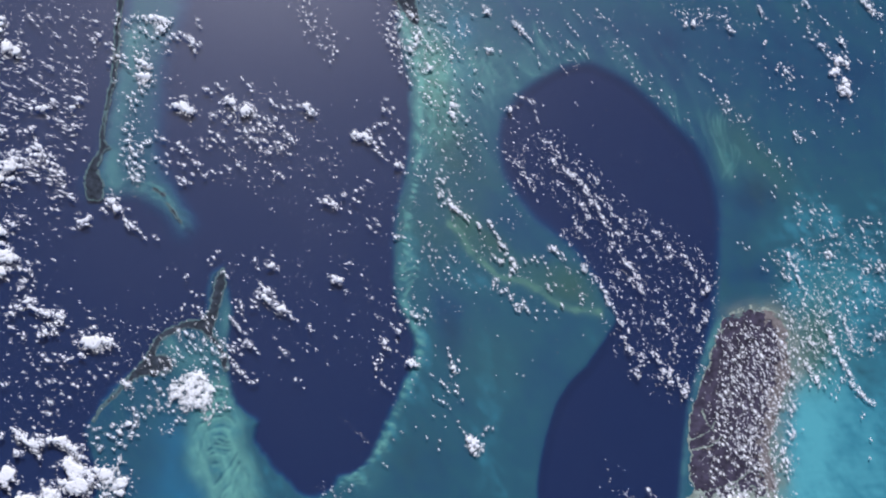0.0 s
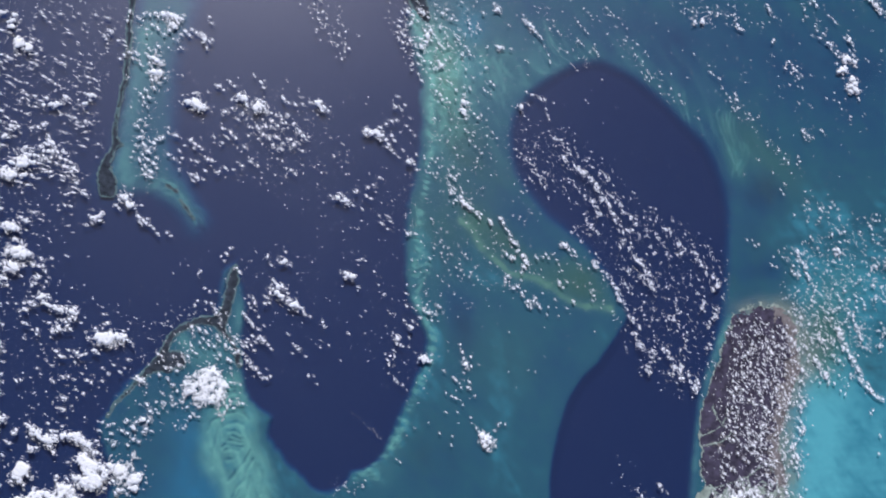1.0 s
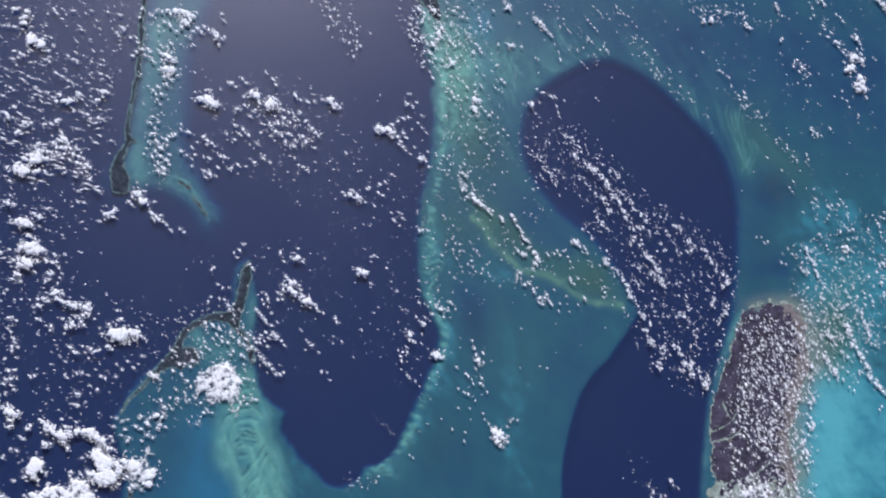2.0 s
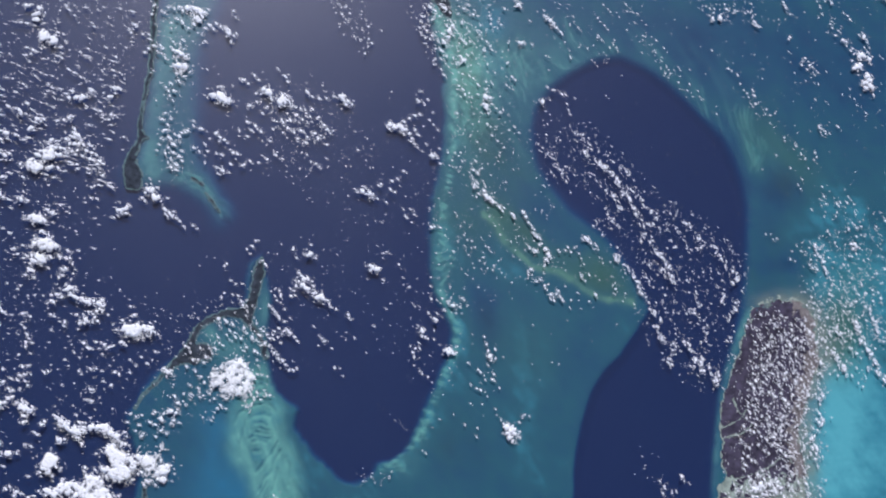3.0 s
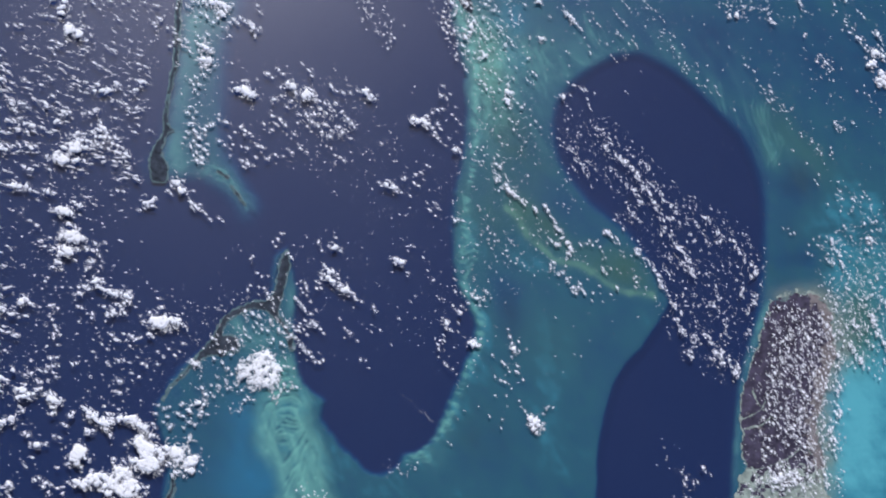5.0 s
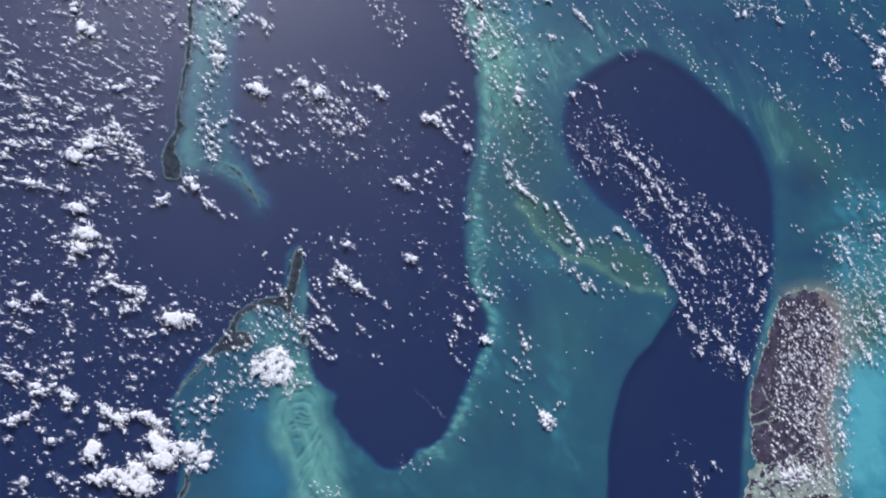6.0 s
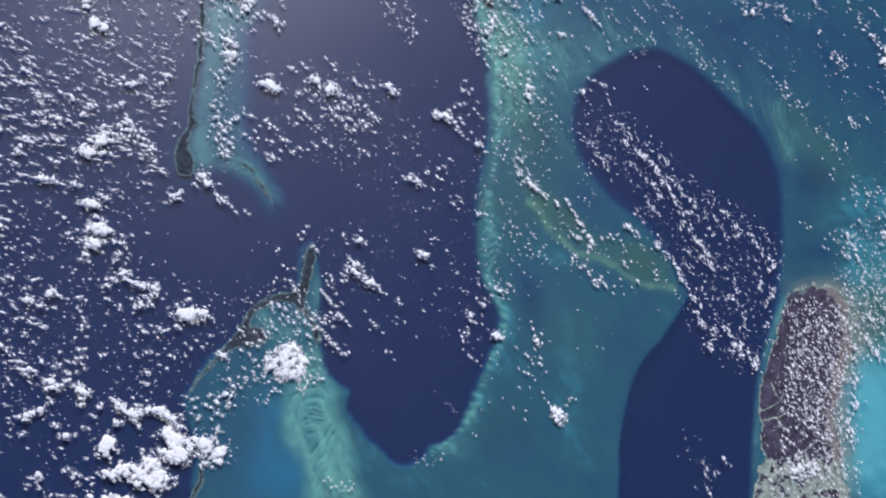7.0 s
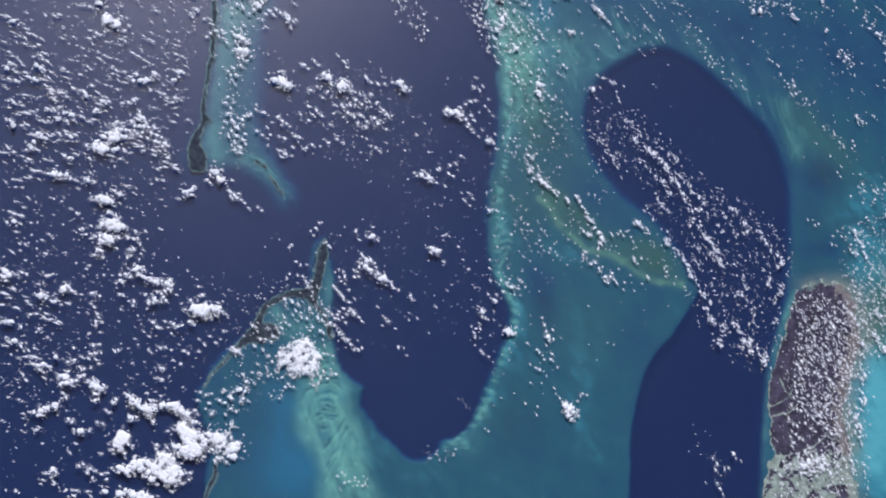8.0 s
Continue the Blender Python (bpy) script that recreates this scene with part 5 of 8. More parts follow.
strew("faint scattered shreds over the bank", within([(34.9, 121.5), (66.7, 121.6), (67.3, 92.2), (59.0, 76.1), (34.4, 75.3)], 170, 0.05, 5, 4.4), 0.14, 0.38, turn=-55, thin=0.6)
strew("faint scattered shreds over deep water", within([(60.3, 122.9), (76.7, 127.2), (95.5, 108.1), (119.4, 92.8), (117.8, 71.8), (109.9, 51.3), (94.3, 57.0),
    (85.7, 75.4), (75.2, 90.9), (78.8, 99.1)], 450, -0.02, 4, 8.8, (3.0, 0.7, -58)), 0.17, 0.46, turn=-58, stretch=1.8, thin=0.6)
strew("faint scattered shreds over dark ocean", within([(-102.4, 148.7), (-51.0, 152.7), (-49.6, 136.0), (-52.4, 109.8), (-64.8, 96.7), (-98.5, 95.1)], 330, 0.05, 6, 2.0, (2.0, 0.7, -18)), 0.16, 0.5, turn=-18, stretch=1.9, thin=0.5)
strew("faint scattered shreds over dark ocean", within([(-98.5, 95.1), (-63.4, 96.7), (-48.5, 83.5), (-47.8, 62.6), (-43.0, 45.2), (-44.0, 33.7), (-92.7, 14.2)], 330, 0.05, 7, 5.0), 0.16, 0.5, turn=-12, stretch=1.6, thin=0.5)
strew("faint scattered shreds over the thin island's bank", within([(-44.8, 151.4), (-29.5, 152.6), (-32.0, 127.2), (-31.5, 104.6), (-41.9, 102.5), (-40.8, 118.5)], 110, 0.0, 5, 3.0), 0.15, 0.42, thin=0.5)
strew("faint scattered shreds over the forked island", within([(-35.0, 65.9), (-14.7, 69.6), (-10.1, 57.6), (-23.0, 42.6), (-37.2, 39.5)], 120, 0.05, 4, 1.5), 0.15, 0.42, thin=0.5)
strew("faint street of shreds over the far bank", row([(68.2, 163.1), (77.9, 153.2), (82.5, 144.8)], 24, 1.0), 0.15, 0.4, turn=-55, stretch=1.8)
strew("faint street of shreds over the far bank", row([(87.5, 161.0), (94.6, 150.9), (101.7, 141.7), (108.8, 134.3)], 50, 1.2), 0.15, 0.4, turn=-55, stretch=1.8)
strew("faint street of shreds over the far bank", row([(117.5, 148.1), (125.2, 135.4), (133.9, 125.5), (141.8, 117.3)], 50, 1.1), 0.15, 0.4, turn=-50, stretch=1.6)
strew("cloud street over the far bank", row([(145.8, 171.7), (153.6, 160.6), (158.1, 152.9)], 30, 0.8), 0.2, 0.55)

strew("small white clouds along the sandbar", row([(43.4, 106.6), (47.2, 100.5), (53.3, 93.6), (60.9, 89.2), (70.0, 85.6), (80.7, 80.6), (86.7, 76.9)], 35, 1.6), 0.2, 0.6, turn=-50, stretch=1.8)

strew("bright clouds over the tidal marsh", row([(111.3, 24.2), (117.9, 28.0), (125.2, 29.1), (129.7, 34.9)], 30, 1.2), 0.3, 0.8, turn=-45, stretch=1.6, thin=0.2)
dots("small white clouds over brown forest", [(126.8, 70.5, 0.79), (127.6, 69.9, 0.79), (130.2, 72.4, 0.60), (122.7, 73.2, 0.60), (124.6, 73.6, 0.60),
    (133.6, 72.3, 0.60), (134.6, 71.1, 0.79), (135.4, 70.2, 0.79), (136.5, 69.2, 0.79), (136.9, 68.6, 0.79),
    (131.6, 69.1, 0.79), (129.4, 68.4, 0.60), (128.5, 67.1, 0.79), (126.7, 65.5, 0.60), (124.2, 64.6, 0.98),
    (123.3, 63.8, 0.79), (125.7, 67.0, 0.60), (121.9, 66.9, 0.60), (128.4, 66.1, 0.79), (130.0, 65.9, 0.79),
    (131.8, 67.5, 0.79), (133.1, 66.9, 0.79), (135.1, 66.5, 0.79), (137.6, 67.4, 0.79), (138.8, 65.8, 0.79),
    (140.9, 66.7, 0.98), (141.5, 64.3, 0.60), (143.1, 63.1, 0.79), (143.7, 61.2, 0.60), (144.4, 59.7, 0.60),
    (139.2, 60.6, 0.98), (138.3, 61.9, 0.60)], turn=-55, stretch=1.7)
dots("small white clouds over brown forest", [(136.4, 62.6, 0.60), (134.8, 63.8, 0.60), (130.8, 64.8, 0.98), (130.2, 63.2, 0.79), (132.2, 62.5, 0.79),
    (130.5, 61.2, 0.98), (128.4, 61.6, 0.79), (127.1, 60.0, 0.79), (125.4, 59.2, 0.79), (123.9, 60.4, 0.79),
    (124.8, 62.0, 0.79), (122.1, 59.1, 0.79), (122.8, 57.9, 0.98), (119.6, 58.2, 0.60), (119.0, 60.2, 0.60),
    (118.0, 58.2, 0.60), (121.1, 56.7, 0.60), (120.2, 54.7, 0.98), (119.5, 52.8, 0.98),
    (118.5, 54.0, 0.79), (121.2, 52.9, 0.79), (122.9, 54.1, 0.60), (124.0, 56.0, 0.79), (125.2, 56.8, 0.79),
    (126.8, 56.1, 0.79), (127.9, 59.2, 0.79), (129.3, 57.4, 0.98), (128.4, 55.4, 0.79), (126.6, 53.8, 0.79),
    (124.8, 51.4, 0.98), (123.7, 51.7, 0.79)], turn=-55, stretch=1.7)
dots("small white clouds over brown forest", [(125.5, 50.6, 0.79), (127.9, 49.9, 1.17), (129.1, 48.7, 0.98), (127.2, 51.5, 0.79), (130.5, 51.2, 0.79),
    (132.6, 57.0, 0.60), (133.3, 55.5, 0.79), (134.0, 53.9, 0.79), (134.7, 52.4, 0.98), (135.1, 51.2, 0.79),
    (133.6, 49.3, 0.60), (131.6, 54.7, 0.79), (132.3, 53.1, 0.60), (120.0, 49.8, 0.79), (118.9, 48.2, 0.60),
    (117.9, 46.3, 0.79), (119.5, 45.9, 0.60), (117.0, 44.4, 0.79), (116.0, 42.4, 0.79), (117.6, 41.3, 0.79),
    (118.7, 40.9, 0.98), (119.3, 42.9, 0.79), (121.1, 45.2, 0.60), (122.6, 44.5, 0.60), (123.3, 43.0, 0.79),
    (123.9, 39.9, 1.17), (122.2, 39.1, 0.98), (124.8, 40.7, 0.79), (120.7, 39.9, 0.79), (125.7, 42.2, 0.79),
    (127.0, 43.0, 0.98), (126.4, 44.5, 0.79)], turn=-55, stretch=1.7)
dots("small white clouds over brown forest", [(128.0, 45.3, 0.79), (126.8, 40.0, 0.60), (123.7, 37.7, 0.98), (121.2, 36.1, 0.98), (122.4, 35.4, 0.79),
    (119.7, 37.6, 0.79), (115.0, 38.7, 0.79), (116.2, 37.2, 0.98), (117.2, 36.8, 0.98), (115.5, 35.3, 0.79),
    (116.6, 34.5, 0.98), (115.0, 33.8, 0.79), (115.8, 32.3, 0.98), (117.5, 33.4, 0.79), (115.2, 31.2, 0.79),
    (118.6, 33.1, 0.79), (126.0, 36.2, 0.98), (127.2, 34.7, 0.98), (125.3, 37.7, 0.79), (127.3, 31.7, 0.79),
    (119.1, 29.8, 1.17), (120.6, 28.6, 1.36), (119.7, 27.1, 1.53), (122.1, 27.2, 1.17), (118.0, 25.9, 1.36),
    (123.6, 25.4, 1.17), (121.1, 24.5, 1.36), (125.3, 26.4, 0.98), (127.8, 28.7, 0.79), (117.1, 24.1, 0.98),
    (125.9, 24.2, 0.98), (128.4, 25.7, 0.79)], turn=-55, stretch=1.7)
dots("small white clouds over brown forest", [(131.9, 29.1, 0.98), (132.5, 27.3, 0.98), (130.2, 28.0, 0.79), (133.2, 25.0, 0.79), (136.5, 54.8, 0.60),
    (137.1, 51.7, 0.79), (137.8, 50.2, 0.79), (137.9, 46.3, 0.79), (136.8, 44.7, 0.79), (138.0, 43.2, 0.60),
    (135.5, 42.4, 0.79), (137.0, 41.7, 0.79), (134.4, 39.3, 0.79), (135.0, 37.1, 0.98), (136.0, 35.6, 0.98),
    (135.5, 34.1, 0.79), (134.4, 35.6, 0.79), (133.7, 40.9, 0.60), (138.5, 77.0, 0.60), (136.7, 76.1, 0.60),
    (139.9, 74.6, 0.60), (142.3, 73.1, 0.60), (141.3, 70.7, 0.60), (143.7, 70.0, 0.60), (145.6, 72.4, 0.60),
    (142.7, 68.3, 0.79), (118.5, 69.9, 0.79), (119.3, 71.5, 0.60)], turn=-55, stretch=1.7)
strew("small white clouds over the bank edge", within([(29.7, 159.3), (43.4, 160.4), (48.0, 144.2), (35.1, 142.5)], 60, 0.0, 4, 3.7), 0.2, 0.6, turn=-40, thin=0.3)
strew("small clouds over the muddy shallows", within([(136.8, 80.4), (147.2, 82.5), (151.3, 72.9), (148.4, 60.0), (141.4, 56.7), (140.6, 66.1)], 130, -0.1, 4, 5.1, (2.5, 0.7, -60)), 0.2, 0.55, turn=-60, stretch=1.8, thin=0.5)
strew("small clouds over the muddy shallows", within([(128.9, 31.6), (137.6, 33.2), (135.8, 16.3), (125.7, 16.2)], 60, 0.0, 4, 1.1), 0.2, 0.5, turn=-60, stretch=1.8, thin=0.5)
strew("small clouds over the forked island", within([(-32.2, 70.5), (-14.7, 72.6), (-10.2, 63.6), (-17.5, 58.9), (-30.5, 58.6)], 60, 0.0, 4, 2.1), 0.2, 0.5, turn=-40, stretch=1.8, thin=0.5)
strew("faint small clouds over the far bank", within([(93.7, 165.1), (166.8, 171.0), (161.7, 123.7), (133.9, 125.5), (109.5, 144.9)], 90, 0.1, 6, 9.1, (2.5, 0.7, -55)), 0.2, 0.5, turn=-55, stretch=1.8, thin=0.95)

dots("small white clouds along the sandbar", [(43.4, 108.1, 0.95), (44.6, 107.2, 0.79), (43.5, 106.0, 0.79), (46.3, 104.9, 0.95), (47.2, 103.0, 1.11),
    (46.6, 103.7, 0.95), (48.9, 101.9, 0.95), (50.7, 100.4, 0.95), (51.5, 99.5, 0.79), (54.3, 98.5, 0.95),
    (54.6, 97.7, 0.79), (57.0, 99.4, 1.11), (57.7, 98.2, 0.95), (58.5, 96.6, 0.79), (59.5, 95.0, 0.79),
    (60.0, 93.5, 1.11), (60.7, 92.7, 0.95), (61.5, 92.4, 0.79), (61.9, 90.8, 0.79), (63.0, 89.3, 1.11),
    (63.7, 87.7, 1.11), (63.3, 86.1, 1.11), (59.8, 88.8, 1.11), (58.7, 89.4, 0.79), (60.6, 88.4, 0.79),
    (61.4, 90.3, 0.79), (62.5, 84.5, 0.63), (58.9, 83.6, 0.95), (58.1, 82.0, 0.79), (60.3, 80.2, 0.95),
    (61.6, 80.6, 0.79), (62.6, 78.3, 0.79)], turn=-50, stretch=1.5, size=0.95)
dots("small white clouds along the sandbar", [(65.7, 76.8, 1.11), (64.9, 75.2, 0.95), (66.8, 76.1, 0.95), (66.2, 77.9, 0.79), (64.1, 75.5, 0.79),
    (67.2, 75.3, 0.79), (68.1, 79.2, 0.47), (69.6, 75.4, 0.63), (69.2, 73.4, 0.63), (71.5, 77.5, 0.63),
    (72.3, 73.1, 0.47), (66.9, 88.6, 0.63), (68.5, 89.2, 0.79), (70.0, 88.8, 0.79), (69.3, 90.0, 0.63),
    (71.7, 90.4, 0.47), (74.2, 92.9, 1.26), (74.9, 92.5, 0.95), (73.4, 92.4, 0.79), (77.3, 90.7, 0.79),
    (76.8, 91.4, 0.63), (77.7, 89.6, 0.63), (79.0, 93.9, 0.63), (72.9, 81.8, 0.95), (72.7, 82.5, 0.79),
    (73.7, 81.0, 0.63), (76.4, 77.2, 0.79), (76.7, 76.7, 0.63), (74.6, 75.2, 0.47), (77.9, 87.5, 0.47),
    (76.4, 96.2, 0.47), (77.3, 97.9, 0.47)], turn=-50, stretch=1.5, size=0.95)

dots("small white clouds over the channel mouth", [(92.0, 27.6, 0.79), (93.2, 26.4, 0.79), (92.7, 24.6, 0.79), (97.9, 29.0, 0.95), (98.6, 28.0, 0.63),
    (96.3, 25.2, 0.79), (95.1, 24.6, 0.63), (93.5, 19.7, 0.95), (92.8, 21.2, 0.79), (94.2, 18.2, 0.63),
    (89.6, 21.2, 0.47), (100.0, 27.2, 0.47)], turn=-58)

dots("flat white clouds drawn out over dark ocean", [(-83.9, 143.7, 0.96),
    (-77.6, 146.8, 0.96), (-76.1, 146.6, 0.96), (-79.0, 146.8, 0.76), (-82.6, 136.8, 0.76), (-79.8, 137.4, 0.76),
    (-82.0, 137.8, 0.57), (-75.6, 139.6, 0.96), (-73.0, 138.6, 0.76), (-72.0, 139.5, 0.76),
    (-71.3, 140.0, 0.76), (-75.8, 137.5, 0.96), (-74.3, 137.6, 0.76), (-67.5, 137.7, 0.96), (-66.5, 137.1, 0.76),
    (-71.1, 136.6, 0.76), (-68.1, 136.0, 0.76), (-66.6, 138.5, 0.76), (-67.7, 144.3, 0.96), (-66.5, 143.9, 0.76),
    (-78.9, 135.0, 0.57), (-74.6, 135.6, 0.57)], turn=-22, stretch=3)
dots("flat white clouds drawn out over dark ocean", [(-77.1, 134.3, 0.57), (-73.5, 133.7, 0.76), (-76.6, 132.4, 0.57), (-72.9, 131.7, 0.96), (-70.1, 132.0, 0.76),
    (-68.6, 131.9, 0.76), (-71.6, 132.7, 0.76), (-64.4, 133.9, 0.96), (-62.9, 133.1, 0.96), (-61.4, 132.0, 0.96),
    (-60.3, 131.6, 0.76), (-59.1, 130.9, 0.57), (-56.2, 131.5, 0.76), (-80.0, 130.7, 0.76), (-78.6, 130.6, 0.76),
    (-75.6, 129.1, 0.76), (-74.9, 128.5, 0.76), (-80.8, 127.4, 0.76), (-77.3, 126.8, 0.96),
    (-81.1, 125.8, 0.96), (-76.3, 128.0, 0.57), (-69.2, 129.5, 0.76), (-68.4, 128.6, 0.96), (-66.5, 128.4, 0.96),
    (-69.3, 127.6, 0.76), (-67.9, 127.2, 0.76), (-70.1, 126.7, 0.76), (-64.7, 127.0, 0.96)], turn=-22, stretch=3)
dots("flat white clouds drawn out over dark ocean", [(-57.5, 127.9, 0.96), (-53.6, 129.7, 0.96), (-51.0, 129.1, 0.96), (-54.8, 126.3, 0.76), (-73.2, 125.3, 0.57), (-74.5, 123.8, 0.96),
    (-77.6, 122.4, 0.96), (-71.0, 124.3, 0.76), (-69.5, 124.0, 0.76), (-67.5, 125.6, 0.76),
    (-66.0, 125.3, 0.76), (-68.0, 123.3, 0.76), (-73.0, 122.1, 0.76), (-81.8, 121.4, 0.96),
    (-74.3, 120.9, 0.76), (-70.7, 120.8, 0.76), (-80.7, 120.2, 0.76), (-62.9, 121.1, 0.76),
    (-57.2, 123.1, 0.96), (-55.7, 122.7, 0.96), (-54.9, 121.5, 0.96), (-59.4, 123.8, 0.76),
    (-55.9, 125.1, 0.57), (-52.6, 124.2, 0.57)], turn=-22, stretch=3)
dots("flat white clouds drawn out over dark ocean", [(-61.8, 139.0, 0.76), (-60.3, 138.1, 0.96), (-59.5, 137.5, 0.76), (-59.8, 143.2, 0.96), (-60.0, 140.2, 0.76),
    (-55.3, 140.8, 0.76), (-53.1, 140.8, 0.57), (-55.5, 137.6, 0.76), (-53.3, 136.9, 0.76), (-53.2, 134.4, 0.96),
    (-52.6, 132.8, 0.76), (-51.2, 133.7, 0.96), (-50.4, 131.0, 0.76), (-55.9, 134.0, 0.57), (-52.5, 138.2, 0.76),
    (-55.0, 149.6, 0.76), (-54.2, 147.2, 0.57), (-56.5, 144.2, 0.57), (-59.4, 147.7, 0.76), (-58.6, 146.6, 0.76),
    (-49.7, 146.1, 0.76), (-48.3, 148.1, 0.96), (-49.2, 151.7, 0.96), (-52.2, 152.3, 0.76), (-56.7, 152.5, 0.76),
    (-58.1, 151.6, 0.57), (-61.1, 152.0, 0.76), (-65.5, 151.1, 0.76), (-63.9, 149.5, 0.76), (-66.3, 152.2, 0.76),
    (-62.3, 135.2, 0.57)], turn=-22, stretch=3)
dots("flat white clouds drawn out over dark ocean", [(-80.7, 120.3, 0.96), (-82.3, 117.4, 0.96), (-72.0, 118.7, 0.96), (-62.8, 120.7, 0.76), (-77.6, 117.6, 0.76), (-78.4, 113.7, 0.96), (-71.9, 116.4, 0.96),
    (-70.5, 116.9, 0.76), (-73.2, 114.4, 0.96), (-66.0, 113.8, 0.96),
    (-68.4, 113.4, 0.76)], turn=-12, stretch=2.9)
dots("flat white clouds drawn out over dark ocean", [(-57.3, 112.8, 0.96), (-68.0, 111.9, 0.96), (-63.6, 109.7, 0.96), (-61.1, 110.2, 0.96), (-54.2, 108.1, 0.96), (-57.0, 107.5, 0.96), (-58.0, 106.6, 0.96), (-56.3, 106.5, 0.96), (-54.8, 106.7, 0.96), (-57.6, 105.3, 0.76),
    (-54.8, 105.5, 0.96), (-54.0, 104.7, 0.96)], turn=-12, stretch=2.9)
dots("flat white clouds drawn out over dark ocean", [(-55.0, 103.6, 0.96), (-53.8, 103.2, 0.76), (-54.6, 102.1, 0.96), (-56.0, 101.9, 0.76), (-56.7, 101.5, 0.76),
    (-62.8, 108.2, 0.96), (-62.0, 107.5, 0.96), (-60.6, 107.5, 0.96), (-61.4, 109.0, 0.76), (-60.5, 106.4, 0.96),
    (-68.3, 106.1, 0.96), (-64.5, 105.7, 0.76), (-82.0, 110.1, 0.96), (-82.2, 108.1, 0.96),
    (-80.4, 110.8, 0.96), (-77.8, 109.8, 0.96), (-79.8, 107.9, 0.96), (-77.4, 108.0, 0.76),
    (-77.1, 110.6, 0.57), (-77.4, 104.5, 0.96), (-75.3, 104.9, 0.76),
    (-73.8, 103.5, 0.96), (-78.6, 101.8, 0.57)], turn=-12, stretch=2.9)
dots("flat white clouds drawn out over dark ocean", [(-68.2, 104.4, 0.76), (-66.1, 103.7, 0.76), (-68.1, 103.0, 0.57), (-77.2, 97.5, 0.96), (-74.8, 98.2, 0.76),
    (-73.5, 99.7, 0.76), (-76.3, 95.1, 0.76), (-71.7, 93.3, 0.76), (-65.2, 94.0, 0.76), (-64.2, 96.3, 0.76),
    (-63.5, 96.6, 0.76), (-52.0, 102.8, 0.96), (-51.4, 101.7, 0.96), (-52.4, 102.2, 0.76), (-55.1, 98.5, 0.76),
    (-56.5, 98.5, 0.76), (-57.9, 97.3, 0.57), (-55.5, 93.2, 0.76), (-54.9, 120.7, 0.76), (-53.4, 120.4, 0.76),
    (-52.6, 118.9, 0.76), (-52.2, 116.9, 0.76)], turn=-12, stretch=2.9)
dots("flat white clouds drawn out over dark ocean", [(-53.1, 114.9, 0.96), (-58.4, 118.6, 0.96), (-49.1, 115.6, 0.76), (-52.0, 121.6, 0.96)], turn=-12, stretch=2.9)
dots("knotted white clouds over deep blue sea", [(-6.9, 133.5, 0.81), (-17.5, 132.4, 0.73), (-15.1, 127.3, 0.98), (-8.1, 122.0, 0.98)], turn=-30, stretch=1.5)
dots("knotted white clouds over deep blue sea", [(-1.3, 117.9, 0.98), (4.0, 120.6, 0.98),
    (4.8, 119.4, 0.81), (-0.3, 126.1, 0.81), (1.3, 123.7, 0.81), (-0.3, 129.7, 0.98),
    (1.6, 129.3, 0.98), (3.5, 129.4, 0.98), (5.4, 130.1, 0.81), (10.5, 127.9, 0.81), (-15.3, 120.4, 0.98),
    (-13.7, 118.8, 0.98), (-16.3, 119.1, 0.81), (-17.4, 117.4, 0.81), (-11.4, 116.5, 0.81), (-10.7, 119.8, 0.73),
    (-13.5, 124.1, 0.73)], turn=-30, stretch=1.5)
dots("small white clouds east of the thin island's bank", [(-32.9, 118.3, 0.96), (-34.3, 117.5, 0.96), (-31.2, 113.6, 0.96), (-29.7, 112.6, 0.96), (-28.3, 114.6, 0.76),
    (-29.5, 119.0, 1.15), (-31.5, 121.1, 0.76), (-31.4, 119.5, 0.76), (-25.5, 117.9, 1.15), (-24.4, 116.7, 1.15),
    (-23.2, 116.1, 0.96), (-22.4, 115.3, 0.76), (-24.6, 115.6, 0.76), (-26.9, 116.2, 0.76), (-28.2, 111.4, 0.76),
    (-27.5, 112.7, 0.76), (-28.1, 109.5, 0.76), (-25.3, 112.3, 0.76), (-23.8, 111.9, 0.76), (-25.1, 108.4, 0.96),
    (-23.6, 107.7, 1.15), (-24.3, 106.5, 0.96), (-21.7, 107.0, 0.76), (-20.8, 112.6, 0.96), (-19.6, 112.3, 0.96),
    (-18.5, 109.2, 0.96), (-17.8, 109.5, 0.76), (-16.3, 110.4, 0.96), (-21.5, 109.4, 0.76), (-19.5, 119.0, 0.76),
    (-17.4, 121.5, 0.96)], turn=-30, stretch=1.6)
dots("small white clouds over the thin island's bank", [(-38.1, 119.6, 0.96), (-39.6, 121.2, 0.96), (-38.7, 118.0, 1.15), (-37.2, 115.7, 1.34), (-39.4, 115.6, 0.96),
    (-36.4, 114.2, 1.15), (-34.9, 115.0, 0.96), (-37.8, 113.3, 0.96), (-38.5, 111.7, 0.96), (-36.3, 111.8, 1.15),
    (-36.9, 110.2, 0.96), (-34.8, 111.1, 0.96), (-34.0, 109.6, 0.76), (-35.4, 108.7, 1.15), (-36.8, 107.8, 1.15),
    (-35.3, 107.1, 0.96), (-37.6, 109.1, 0.76), (-40.0, 114.0, 0.76), (-40.7, 112.4, 0.76), (-38.9, 122.8, 0.76),
    (-37.4, 121.3, 0.76), (-33.6, 117.8, 0.96), (-34.1, 112.4, 0.76), (-35.0, 116.5, 0.96), (-36.1, 117.0, 0.76)], turn=-30, stretch=1.7)
